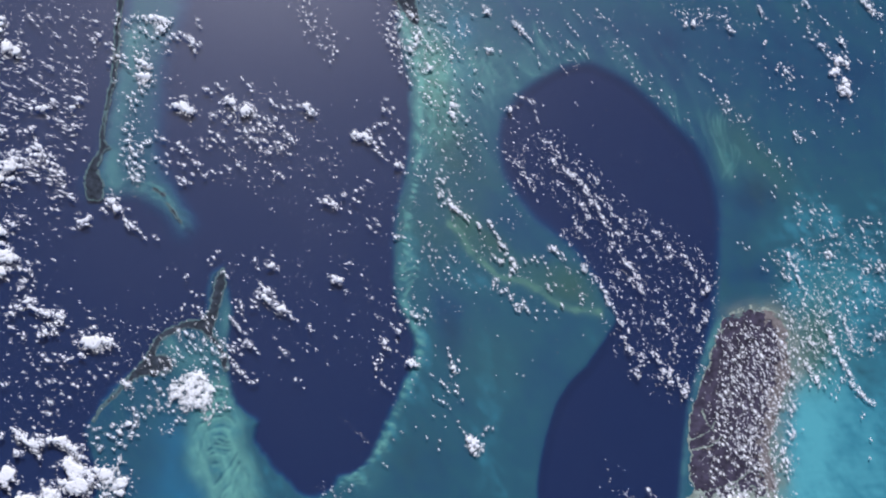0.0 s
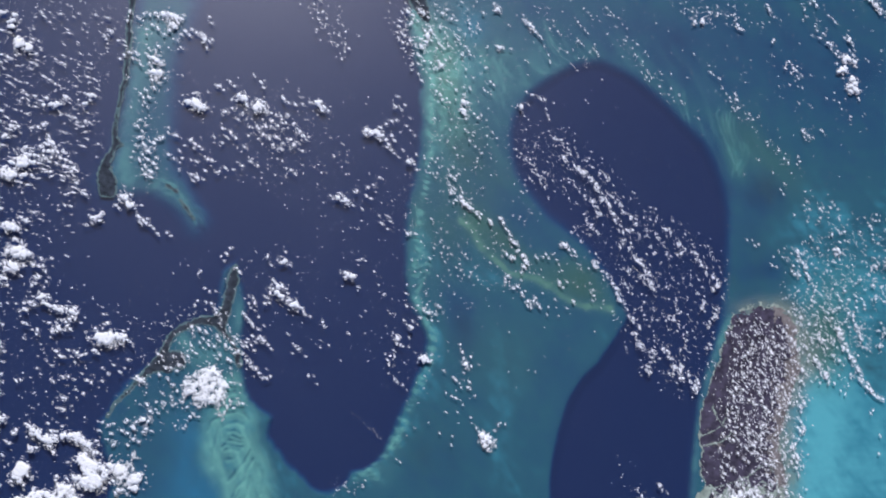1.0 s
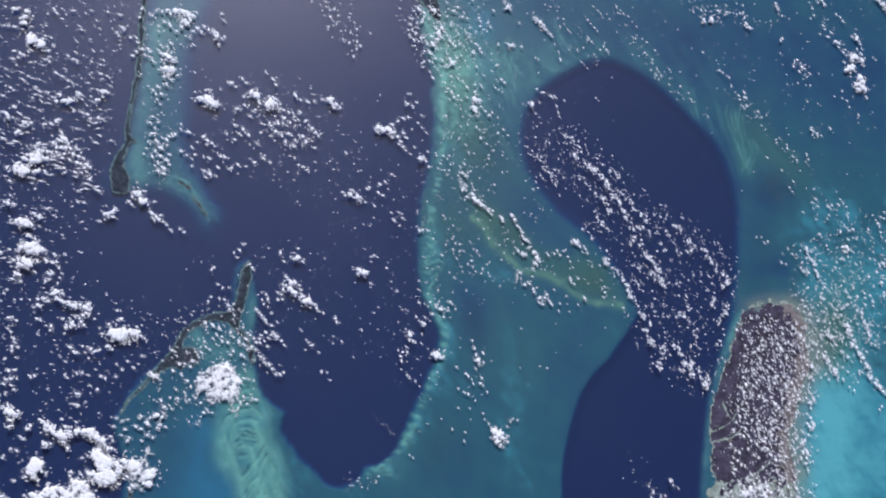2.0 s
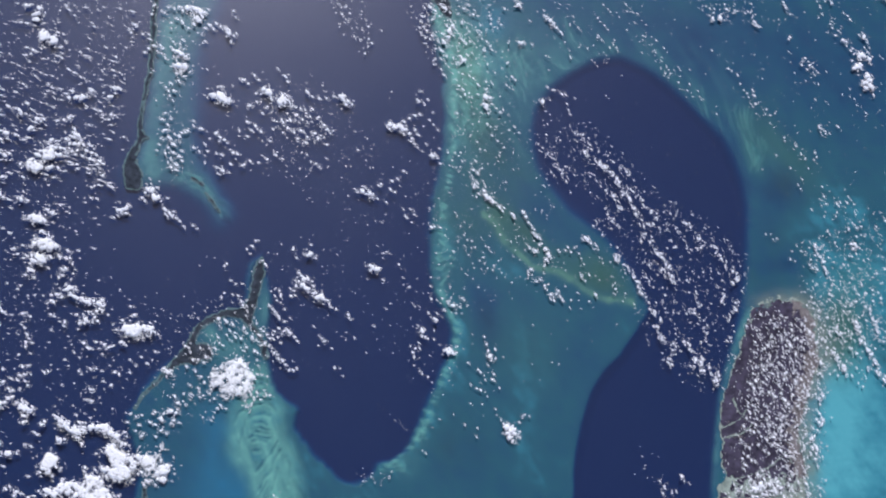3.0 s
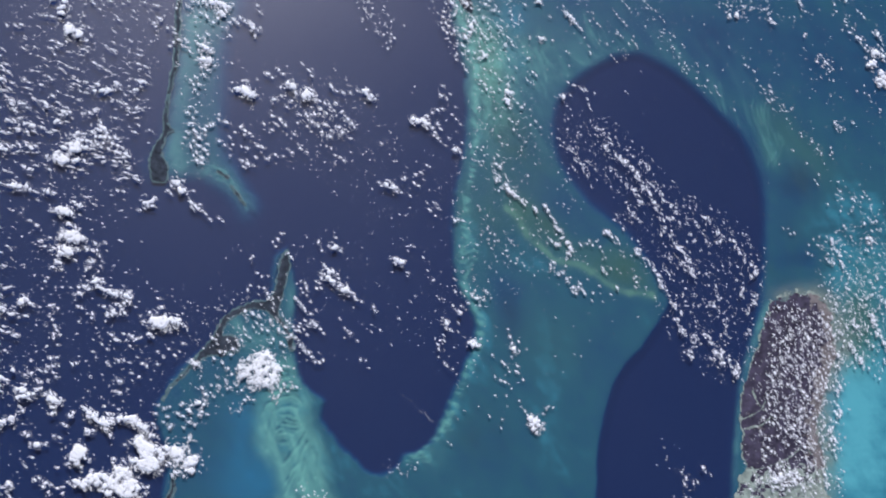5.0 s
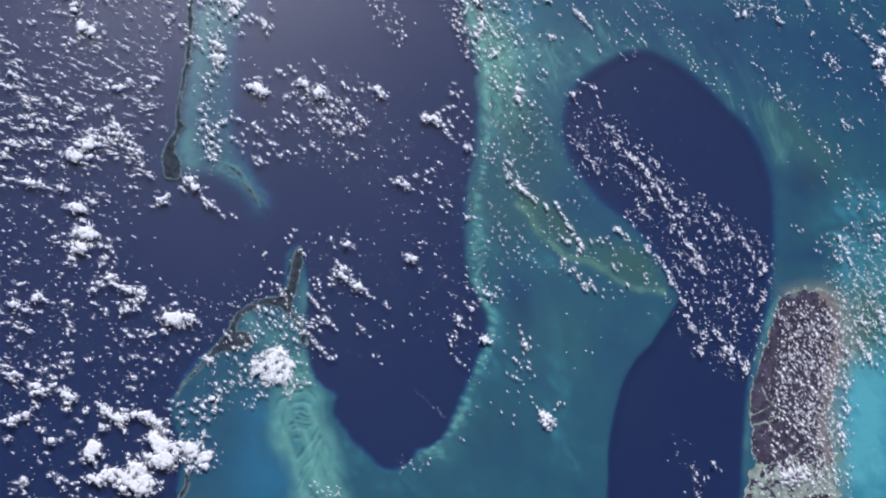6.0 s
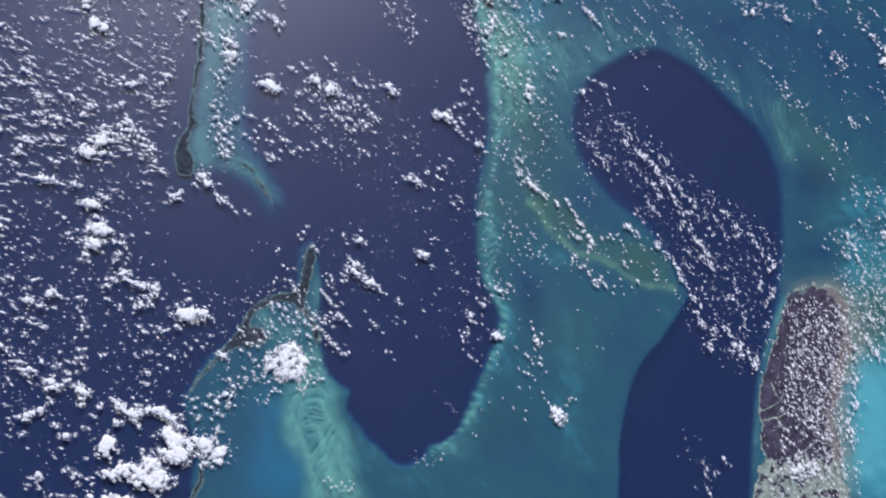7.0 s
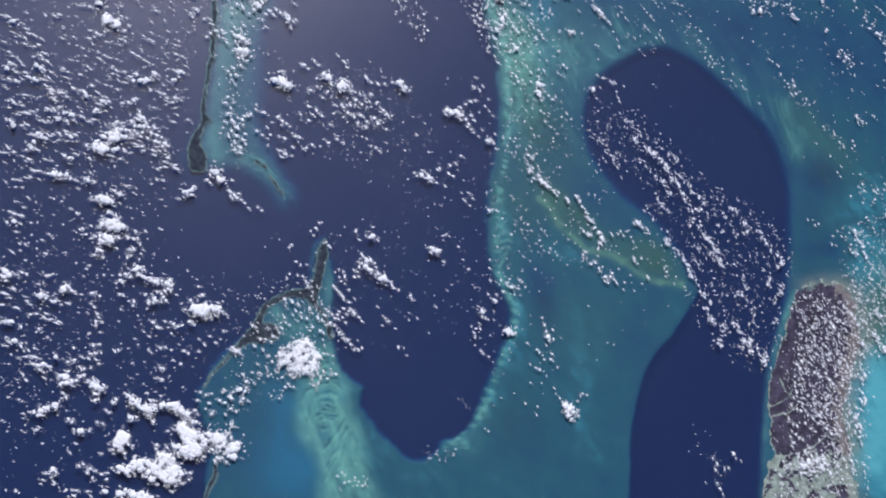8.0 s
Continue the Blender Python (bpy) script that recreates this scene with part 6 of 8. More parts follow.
streets("streets of small white clouds over deep water", (
    ([(82.5, 88.5), (84.0, 86.5), (85.8, 84.7), (87.3, 82.4), (88.8, 80.0), (89.5, 77.7), (91.0, 76.2), (92.0, 73.8), (93.2, 72.0), (94.7, 70.5)], 46, 0.77),
    ([(92.7, 69.2), (93.4, 67.6), (94.8, 65.8), (95.6, 64.6)], 16, 0.77),
    ([(92.4, 93.8), (93.4, 90.6), (94.9, 89.0), (96.5, 87.5), (97.5, 85.5), (97.8, 83.2), (98.8, 81.2)], 40, 0.77),
    ([(95.5, 85.4), (96.2, 83.5)], 6, 0.69),
    ([(98.4, 64.7), (97.8, 62.8), (96.6, 61.2), (95.3, 59.2), (96.4, 58.7)], 16, 0.77),
    ([(100.5, 65.0), (101.8, 64.0), (102.7, 62.0), (103.4, 59.9), (102.3, 57.8)], 20, 0.77),
    ([(105.7, 61.8), (104.9, 59.4), (105.4, 57.4), (104.4, 56.3)], 14, 0.84),))
streets("streets of small white clouds over deep water", (
    ([(107.1, 58.7), (108.2, 55.7), (108.9, 53.4)], 9, 0.77),
    ([(109.9, 56.5), (108.6, 54.4)], 6, 0.77),
    ([(105.9, 95.2), (107.1, 93.6), (108.2, 92.3)], 9, 0.77),
    ([(106.0, 91.6), (106.9, 91.0)], 4, 0.77),
    ([(109.9, 92.9), (111.4, 90.5), (112.5, 88.6), (113.9, 86.1)], 19, 0.69),
    ([(115.2, 85.8), (116.4, 84.3), (116.9, 82.7), (115.2, 81.8)], 16, 0.77),
    ([(112.5, 78.5), (112.1, 76.9), (112.7, 74.9)], 10, 0.77),))
streets("streets of small white clouds over deep water", (
    ([(113.3, 71.4), (114.2, 72.7), (116.0, 74.7), (116.7, 77.1)], 14, 0.69),
    ([(103.8, 74.2), (104.5, 72.7), (105.7, 70.8), (106.8, 68.8), (107.3, 66.5)], 16, 0.61),
    ([(102.5, 74.2), (102.0, 72.6)], 5, 0.61),
    ([(115.0, 92.3), (116.3, 90.7), (117.4, 89.5)], 8, 0.38),
    ([(102.0, 99.1), (103.6, 97.5), (104.6, 95.9)], 10, 0.61),
    ([(89.8, 98.5), (90.9, 95.3), (90.0, 92.9)], 12, 0.69),))
streets("streets of small white clouds over deep water", (
    ([(97.0, 97.2), (98.4, 93.2), (99.9, 90.9)], 12, 0.46),
    ([(89.8, 83.2), (91.3, 81.4), (92.3, 80.2)], 9, 0.46),
    ([(90.8, 87.3), (92.0, 84.9)], 6, 0.46),
    ([(101.0, 82.1), (103.4, 82.2)], 6, 0.54),
    ([(105.3, 80.6), (104.8, 78.2), (105.0, 75.9), (105.4, 75.1)], 11, 0.54),
    ([(94.5, 76.3), (95.7, 74.3), (96.4, 72.7)], 9, 0.46),
    ([(113.7, 65.1), (113.5, 67.0)], 6, 0.54),))
streets("streets of small white clouds over deep water", (
    ([(74.7, 117.5), (77.6, 115.2), (79.9, 113.6), (82.3, 112.1), (84.1, 109.2), (85.6, 106.5), (86.8, 104.4), (88.3, 101.7), (89.8, 98.5)], 70, 0.77),
    ([(82.8, 106.4), (83.5, 103.9), (84.2, 100.7)], 16, 0.69),
    ([(90.1, 104.3), (92.4, 101.9), (94.7, 99.6), (97.0, 97.7)], 22, 0.61),
    ([(62.3, 117.7), (64.7, 115.3), (67.0, 113.0), (68.5, 110.6), (69.6, 109.0)], 22, 0.55),
    ([(73.0, 123.3), (74.9, 120.9), (76.9, 118.5)], 16, 0.61),
    ([(78.5, 118.2), (81.7, 116.2), (84.8, 113.9), (88.0, 111.6)], 20, 0.46),
    ([(80.2, 102.2), (81.7, 98.2), (84.4, 95.9)], 14, 0.61),))
streets("streets of small white clouds over deep water", (
    ([(87.0, 107.4), (89.8, 105.1), (91.6, 102.7)], 14, 0.54),
    ([(91.3, 97.8), (93.7, 97.1), (95.8, 95.5)], 12, 0.61),
    ([(99.5, 97.3), (101.7, 94.2), (103.6, 90.2)], 14, 0.54),
    ([(75.8, 111.8), (78.9, 109.0), (82.0, 104.7)], 14, 0.54),
    ([(97.3, 73.2), (98.2, 70.1), (98.6, 66.2)], 8, 0.46),
    ([(109.4, 85.6), (110.0, 82.4), (111.5, 80.1)], 7, 0.46),))
strew("rows of small white clouds over dark forest", within([(121.1, 73.2), (129.2, 74.3), (137.7, 67.4), (138.2, 59.5), (135.5, 51.7), (133.8, 40.9), (132.5, 34.8), (126.0, 34.7), (120.0, 40.6), (117.2, 46.7), (118.7, 55.9), (119.4, 65.3)], 330, -0.05, 2.2, 1.7, (2.2, 0.7, -62)), 0.25, 0.56, turn=-58, stretch=1.7, thin=0.2)
strew("thin shreds drawn out over dark ocean", within([(-86.7, 151.7), (-42.6, 154.6), (-41.7, 134.8), (-48.0, 113.6), (-49.5, 101.1), (-52.5, 90.2), (-81.8, 89.1)], 260, 0.05, 4, 5.3, (2.5, 0.6, -18)), 0.2, 0.5, turn=-18, stretch=2.4, thin=0.6)
dots("small white clouds over dark ocean", [(-61.5, 27.5, 0.96), (-62.6, 28.2, 0.96), (-65.0, 28.1, 0.76), (-54.9, 39.6, 0.96), (-59.3, 36.6, 0.96),
    (-44.5, 35.5, 0.96), (-47.1, 35.2, 0.96), (-45.0, 27.2, 0.96), (-47.0, 27.2, 0.96), (-39.5, 25.6, 0.96),
    (-45.5, 22.8, 0.96), (-62.9, 23.0, 0.96), (-72.9, 51.3, 0.96), (-76.1, 49.9, 0.96), (-70.4, 54.2, 0.96),
    (-69.0, 54.5, 0.76), (-75.1, 53.6, 0.76), (-71.5, 50.9, 0.76), (-73.8, 45.3, 0.96), (-72.5, 46.7, 0.96),
    (-67.6, 43.0, 0.96), (-68.5, 40.8, 0.76), (-76.9, 42.0, 0.76), (-72.3, 48.4, 0.96), (-72.9, 48.1, 0.76),
    (-70.7, 48.8, 0.76), (-76.0, 47.6, 0.96), (-68.7, 49.6, 0.76), (-69.4, 50.6, 0.96), (-64.2, 53.2, 0.76),
    (-65.1, 52.9, 0.76), (-64.3, 40.8, 0.96)], turn=-18, stretch=1.5)
dots("small white clouds over dark ocean", [(-64.9, 39.8, 0.96), (-66.2, 38.0, 0.96), (-65.6, 37.5, 0.76), (-74.4, 35.2, 0.96), (-71.6, 32.9, 0.96),
    (-70.2, 32.9, 0.76), (-68.4, 35.0, 0.76), (-67.0, 34.7, 0.96), (-73.3, 29.8, 0.96), (-67.2, 27.4, 0.76),
    (-74.5, 27.4, 0.76), (-72.3, 24.4, 0.96), (-71.0, 24.7, 0.96), (-68.2, 23.1, 0.96), (-70.2, 22.7, 0.96),
    (-66.8, 22.4, 0.96), (-65.5, 22.7, 0.76), (-64.3, 23.8, 0.76), (-68.8, 21.3, 0.96), (-65.4, 21.1, 0.76),
    (-52.6, 54.2, 0.76), (-56.7, 53.4, 0.76), (-56.0, 52.7, 0.57), (-53.0, 48.8, 0.76), (-54.5, 46.3, 0.76),
    (-55.0, 40.6, 0.76), (-53.3, 41.8, 0.76), (-56.7, 42.5, 0.76), (-48.0, 53.3, 0.96), (-47.0, 52.9, 0.76),
    (-49.5, 55.0, 0.57), (-51.2, 53.5, 0.57)], turn=-18, stretch=1.5)
dots("small white clouds over dark ocean", [(-50.6, 50.9, 0.76), (-48.7, 50.0, 0.76), (-44.3, 53.3, 0.76), (-43.0, 55.1, 0.76), (-41.7, 57.3, 0.76),
    (-40.2, 55.6, 0.76), (-39.1, 56.6, 0.57), (-38.3, 58.8, 0.76), (-60.6, 50.0, 0.57), (-59.5, 54.7, 0.57),
    (-60.3, 56.2, 0.57), (-51.4, 57.8, 0.57), (-56.9, 56.9, 0.57), (-44.4, 56.5, 0.76), (-42.3, 42.3, 0.96),
    (-41.0, 42.7, 0.76), (-43.8, 43.0, 0.76), (-38.2, 43.1, 0.76), (-37.6, 43.5, 0.76), (-41.3, 40.2, 0.96),
    (-42.2, 38.8, 0.76), (-40.7, 37.4, 0.96), (-40.1, 38.1, 0.76), (-38.8, 40.9, 0.96), (-37.4, 40.3, 0.96),
    (-35.5, 43.1, 0.96), (-34.5, 43.8, 0.96), (-36.0, 38.9, 0.96), (-34.6, 38.2, 0.76), (-37.3, 37.4, 0.76),
    (-33.3, 40.7, 0.96), (-44.9, 38.3, 0.96)], turn=-18, stretch=1.5)
dots("small white clouds over dark ocean", [(-44.2, 37.4, 0.76), (-44.3, 40.9, 0.76)], turn=-18, stretch=1.5)
dots("small white clouds over dark ocean", [(-66.5, 88.5, 0.96), (-72.3, 82.0, 0.76), (-65.4, 82.3, 0.96), (-71.3, 77.6, 0.96), (-69.2, 77.1, 0.96),
    (-74.6, 84.6, 0.96), (-75.2, 84.3, 0.76), (-73.8, 83.0, 0.76), (-72.5, 85.3, 0.76), (-76.2, 88.6, 0.96),
    (-77.7, 89.6, 0.76), (-63.3, 82.6, 0.96), (-60.8, 82.4, 0.76), (-58.8, 84.4, 0.96), (-61.7, 79.7, 0.96),
    (-62.7, 77.9, 0.96), (-63.2, 77.1, 0.76), (-60.1, 81.0, 0.96), (-59.3, 79.5, 0.57), (-59.6, 78.3, 0.76),
    (-60.2, 76.8, 0.57), (-58.9, 74.2, 0.96), (-60.2, 73.3, 0.76), (-64.8, 72.7, 0.96), (-62.0, 72.3, 0.96),
    (-64.7, 71.2, 0.96), (-65.6, 70.5, 0.76), (-58.2, 72.1, 0.96), (-55.3, 71.9, 0.76), (-54.1, 67.9, 0.96),
    (-54.8, 68.6, 0.76), (-55.5, 68.6, 0.76)], turn=-18, stretch=1.6)
dots("small white clouds over dark ocean", [(-52.0, 68.7, 0.96), (-53.7, 67.1, 0.96), (-53.0, 66.1, 0.96), (-54.2, 66.0, 0.96), (-57.4, 65.6, 0.96),
    (-58.2, 67.8, 0.96), (-57.6, 64.1, 0.57), (-78.8, 67.9, 0.96), (-74.0, 67.3, 0.76), (-75.4, 67.4, 0.57),
    (-71.3, 67.7, 0.96), (-70.6, 67.9, 0.76), (-69.5, 67.0, 0.76), (-63.7, 67.3, 0.96), (-64.4, 67.6, 0.76),
    (-62.3, 65.9, 0.57), (-60.9, 65.8, 0.96), (-61.1, 64.8, 0.76), (-64.2, 63.7, 0.76), (-77.0, 64.8, 0.96),
    (-70.7, 64.2, 0.76), (-71.4, 64.8, 0.57), (-69.8, 62.4, 0.76), (-69.5, 61.4, 0.76), (-70.1, 60.2, 0.96),
    (-68.7, 60.3, 0.96), (-70.0, 59.2, 0.76), (-68.8, 57.7, 0.76), (-78.9, 60.0, 0.96), (-72.5, 74.9, 0.76),
    (-73.1, 73.9, 0.57), (-75.7, 75.3, 0.57)], turn=-18, stretch=1.6)
dots("small white clouds over dark ocean", [(-56.0, 60.6, 0.96), (-54.3, 59.2, 0.96), (-49.7, 59.6, 0.96), (-51.6, 60.7, 0.76), (-48.8, 60.0, 0.76),
    (-45.7, 60.2, 0.76), (-53.0, 60.9, 0.76), (-52.2, 59.2, 0.76), (-47.0, 66.6, 0.96), (-44.0, 68.1, 0.96),
    (-45.1, 70.3, 0.76), (-38.0, 63.2, 0.96)], turn=-18, stretch=1.6)
dots("small white clouds round the forked island", [(-1.0, 85.3, 0.96), (1.3, 84.6, 0.76), (-4.4, 86.7, 0.96), (-3.5, 84.4, 0.76), (0.2, 88.0, 0.76),
    (-2.8, 80.3, 0.96), (-2.8, 78.1, 0.96), (-3.5, 76.8, 0.96), (0.9, 77.0, 0.76), (5.1, 72.3, 0.96),
    (5.6, 71.5, 0.76), (6.9, 71.1, 0.76), (10.1, 69.7, 0.76), (10.4, 68.7, 0.96), (1.2, 66.3, 0.76),
    (4.2, 62.5, 0.96), (3.3, 63.2, 0.57), (2.7, 63.8, 0.57), (2.6, 61.3, 0.57), (6.0, 60.6, 0.57),
    (6.8, 55.5, 0.76), (8.2, 55.5, 0.57), (9.0, 53.6, 0.57), (9.7, 64.9, 0.48), (11.9, 63.6, 0.67),
    (9.6, 63.0, 0.48), (16.9, 66.9, 0.57), (14.8, 59.8, 0.48), (15.7, 81.8, 0.96), (-10.2, 71.4, 0.76),
    (-9.5, 70.6, 0.76), (-8.7, 69.8, 0.96)], turn=-40, stretch=1.5)
dots("small white clouds round the forked island", [(-8.0, 68.9, 0.96), (-7.5, 68.1, 0.76), (-6.2, 67.3, 0.76), (-5.3, 65.1, 0.96), (-5.7, 65.5, 0.76),
    (-3.5, 63.4, 0.76), (-2.8, 62.3, 0.67), (-6.3, 70.6, 0.67), (-4.9, 68.4, 0.57), (-8.9, 75.9, 0.67),
    (-7.8, 75.5, 0.76), (-7.4, 74.1, 0.96), (-8.8, 74.1, 0.67), (-8.4, 72.9, 0.57), (-7.3, 72.2, 0.57),
    (-4.9, 76.0, 0.76), (-4.0, 75.6, 0.76), (-4.7, 74.2, 0.76), (-3.7, 74.3, 0.76), (-12.2, 65.3, 0.76),
    (-11.5, 64.6, 0.96), (-12.5, 63.6, 0.96), (-10.5, 63.9, 0.76), (-10.0, 62.9, 0.76), (-11.1, 61.7, 0.96),
    (-11.7, 61.2, 0.96), (-10.0, 61.0, 0.76), (-9.2, 60.3, 0.76), (-8.8, 59.1, 0.96), (-7.9, 58.8, 0.96),
    (-7.6, 57.7, 0.96), (-6.6, 57.2, 0.96)], turn=-40, stretch=1.5)
dots("small white clouds round the forked island", [(-5.8, 56.1, 0.76), (-4.8, 54.8, 0.96), (-3.8, 54.8, 0.76), (-2.8, 55.3, 0.67), (-4.0, 57.2, 0.48),
    (-9.3, 63.9, 0.76), (-8.6, 64.7, 0.76), (-7.6, 65.5, 0.76), (-6.4, 64.8, 0.76), (-6.9, 64.0, 0.76),
    (-7.9, 63.2, 0.67), (-7.1, 61.8, 0.76), (-9.0, 62.8, 0.67), (-21.4, 82.3, 0.76), (-22.1, 81.5, 0.57),
    (-20.1, 77.8, 0.76), (-19.0, 76.8, 0.76), (-19.7, 74.1, 0.76), (-18.2, 73.8, 0.76), (-17.5, 72.6, 0.76),
    (-17.0, 71.4, 0.96), (-15.7, 69.7, 0.67), (-22.5, 73.2, 0.76), (-21.8, 74.4, 0.67), (-15.0, 87.1, 0.76),
    (-14.3, 88.6, 0.76), (-13.5, 88.7, 0.67), (-16.4, 86.3, 0.67), (-15.6, 85.2, 0.67), (-12.4, 83.4, 0.76),
    (-11.6, 82.3, 0.76), (-11.2, 82.0, 0.57)], turn=-40, stretch=1.5)
dots("small white clouds round the forked island", [(-17.3, 77.0, 0.67), (-23.0, 67.6, 0.96), (-20.9, 66.9, 0.96), (-19.4, 66.3, 0.96), (-16.5, 65.2, 0.96),
    (-15.8, 64.1, 0.76), (-14.3, 62.8, 0.96), (-13.3, 62.4, 0.76), (-18.6, 63.0, 0.76), (-17.2, 62.7, 0.76),
    (-18.7, 64.1, 0.67), (-19.8, 64.4, 0.67), (-22.7, 65.8, 0.57), (-22.9, 62.8, 0.76), (-22.6, 61.4, 0.76),
    (-23.5, 59.9, 0.76), (-24.2, 58.7, 0.76), (-20.8, 63.6, 0.57), (-20.0, 62.2, 0.57), (-15.7, 60.5, 0.76),
    (-13.5, 59.4, 0.76), (-12.8, 59.0, 0.67), (-30.2, 60.0, 0.76), (-36.0, 54.5, 0.96), (-34.1, 53.1, 0.96),
    (-29.1, 56.9, 0.76), (-27.6, 56.9, 0.76), (-26.2, 56.2, 0.76), (-25.6, 57.7, 0.76), (-30.4, 55.1, 0.76),
    (-28.2, 54.0, 0.76), (-26.8, 52.6, 0.76)], turn=-40, stretch=1.5)
dots("small white clouds round the forked island", [(-26.0, 51.1, 0.76), (-29.5, 50.4, 0.76), (-30.8, 48.2, 0.76), (-27.4, 49.7, 0.76), (-24.5, 48.3, 0.76),
    (-32.9, 47.4, 0.76), (-32.1, 46.0, 0.76), (-15.1, 55.0, 0.96)], turn=-40, stretch=1.5)
dots("small white clouds over the long thin island", [(-43.0, 100.6, 0.96), (-40.2, 102.2, 0.96), (-43.7, 99.0, 0.96), (-42.9, 98.3, 0.96), (-37.2, 99.3, 0.76),
    (-34.8, 94.0, 0.96), (-33.8, 93.2, 0.96), (-37.3, 94.6, 0.96), (-35.6, 95.8, 0.76), (-32.8, 91.8, 0.96),
    (-30.4, 92.2, 0.76), (-29.4, 91.4, 0.76), (-43.3, 153.7, 0.96), (-43.9, 151.2, 0.96), (-41.0, 152.2, 0.96),
    (-39.5, 153.5, 0.96), (-28.9, 153.5, 0.96), (-34.0, 147.7, 0.96), (-35.6, 149.2, 0.96), (-37.1, 150.3, 0.96),
    (-38.6, 149.0, 0.96), (-38.5, 147.4, 0.76), (-30.2, 146.2, 0.96), (-21.9, 146.3, 0.96), (-21.1, 146.8, 0.76),
    (-23.4, 145.8, 0.96), (-22.6, 144.5, 0.96), (-29.4, 144.1, 0.76), (-44.4, 145.3, 0.96), (-43.6, 143.7, 0.96),
    (-44.2, 141.2, 0.96), (-41.3, 142.2, 0.96)], turn=-32, stretch=1.7)
dots("small white clouds over the long thin island", [(-40.5, 141.4, 0.96), (-41.9, 140.5, 0.96), (-40.4, 139.8, 0.96), (-39.6, 138.5, 0.96), (-45.2, 140.0, 0.96),
    (-37.6, 143.3, 0.96), (-36.1, 143.0, 0.96), (-35.4, 144.2, 0.96), (-38.3, 141.9, 0.76), (-37.4, 139.1, 0.96),
    (-36.6, 136.4, 0.96), (-36.5, 134.3, 0.96), (-37.8, 131.3, 0.96), (-37.0, 129.4, 0.96), (-38.5, 129.3, 0.96),
    (-38.0, 127.7, 0.76), (-39.3, 130.4, 0.76), (-37.2, 126.6, 0.67), (-45.9, 145.2, 0.76), (-47.9, 147.6, 0.96),
    (-48.9, 145.5, 0.76), (-49.7, 146.6, 0.67), (-22.1, 153.5, 0.96), (-21.6, 151.8, 0.96)], turn=-32, stretch=1.7)
strew("thin scattered clouds over pale shallows", within([(135.2, 86.6), (159.3, 92.6), (156.0, 60.0), (146.2, 59.8), (141.8, 66.0), (135.9, 75.3)], 110, 0.05, 3, 2.6, (2.2, 0.7, -60)), 0.18, 0.42, turn=-58, stretch=1.7, thin=0.85)
strew("bright clouds over the tidal marsh", within([(116.7, 27.9), (121.5, 29.0), (125.5, 28.0), (123.6, 24.5), (117.2, 23.9)], 24, -0.2, 3, 8.1), 0.4, 0.9, turn=-30, stretch=1.5, thin=0.2)
dots("flat white clouds drawn out over dark ocean", [(-96.8, 142.1, 1.15), (-98.3, 142.3, 0.96), (-93.1, 140.4, 0.76), (-92.2, 143.6, 0.76), (-87.5, 143.2, 0.96),
    (-85.3, 143.4, 0.96), (-92.3, 139.1, 0.76), (-95.1, 137.6, 0.76), (-93.6, 136.9, 0.96), (-92.1, 136.2, 0.76),
    (-90.8, 137.6, 0.96), (-89.3, 136.9, 0.76), (-87.8, 136.2, 0.76), (-94.2, 134.9, 0.76), (-92.0, 134.6, 0.96),
    (-89.8, 134.1, 0.96), (-88.4, 134.5, 0.76), (-97.0, 134.7, 0.96), (-96.1, 132.1, 0.96), (-94.6, 130.9, 0.96),
    (-93.1, 129.7, 0.76), (-95.2, 128.9, 1.15), (-94.3, 126.9, 0.96), (-92.3, 128.6, 0.76), (-91.5, 126.6, 0.96),
    (-93.6, 126.4, 0.96), (-89.6, 131.2, 0.76), (-87.9, 131.6, 0.96), (-86.8, 132.2, 0.96), (-87.4, 130.5, 0.96),
    (-86.0, 129.8, 0.96), (-88.8, 129.3, 0.76)], turn=-20, stretch=2.9)
dots("flat white clouds drawn out over dark ocean", [(-86.8, 127.7, 0.96), (-85.1, 127.1, 0.96), (-95.6, 124.4, 1.15), (-93.7, 124.2, 1.15), (-92.0, 124.6, 0.76),
    (-90.4, 125.2, 1.15), (-87.1, 124.9, 0.96), (-85.2, 125.1, 1.15), (-96.1, 122.0, 0.96), (-86.2, 123.1, 0.96),
    (-84.5, 122.2, 1.15), (-84.7, 121.1, 0.96), (-91.0, 120.2, 0.96), (-88.9, 119.7, 0.96), (-91.8, 117.2, 0.96),
    (-95.0, 116.5, 0.76), (-83.9, 119.6, 1.15), (-83.7, 116.7, 1.15), (-90.7, 115.2, 1.15), (-88.9, 115.8, 0.96),
    (-92.8, 114.6, 0.76), (-86.4, 113.4, 1.15), (-84.9, 113.2, 0.96), (-94.1, 112.7, 1.15), (-95.2, 113.1, 0.96),
    (-91.2, 111.7, 0.96), (-90.1, 112.1, 0.96), (-87.8, 114.6, 0.76), (-84.7, 109.6, 0.96), (-83.3, 109.7, 0.96),
    (-87.2, 105.3, 1.15), (-90.0, 105.1, 0.96)], turn=-20, stretch=2.9)
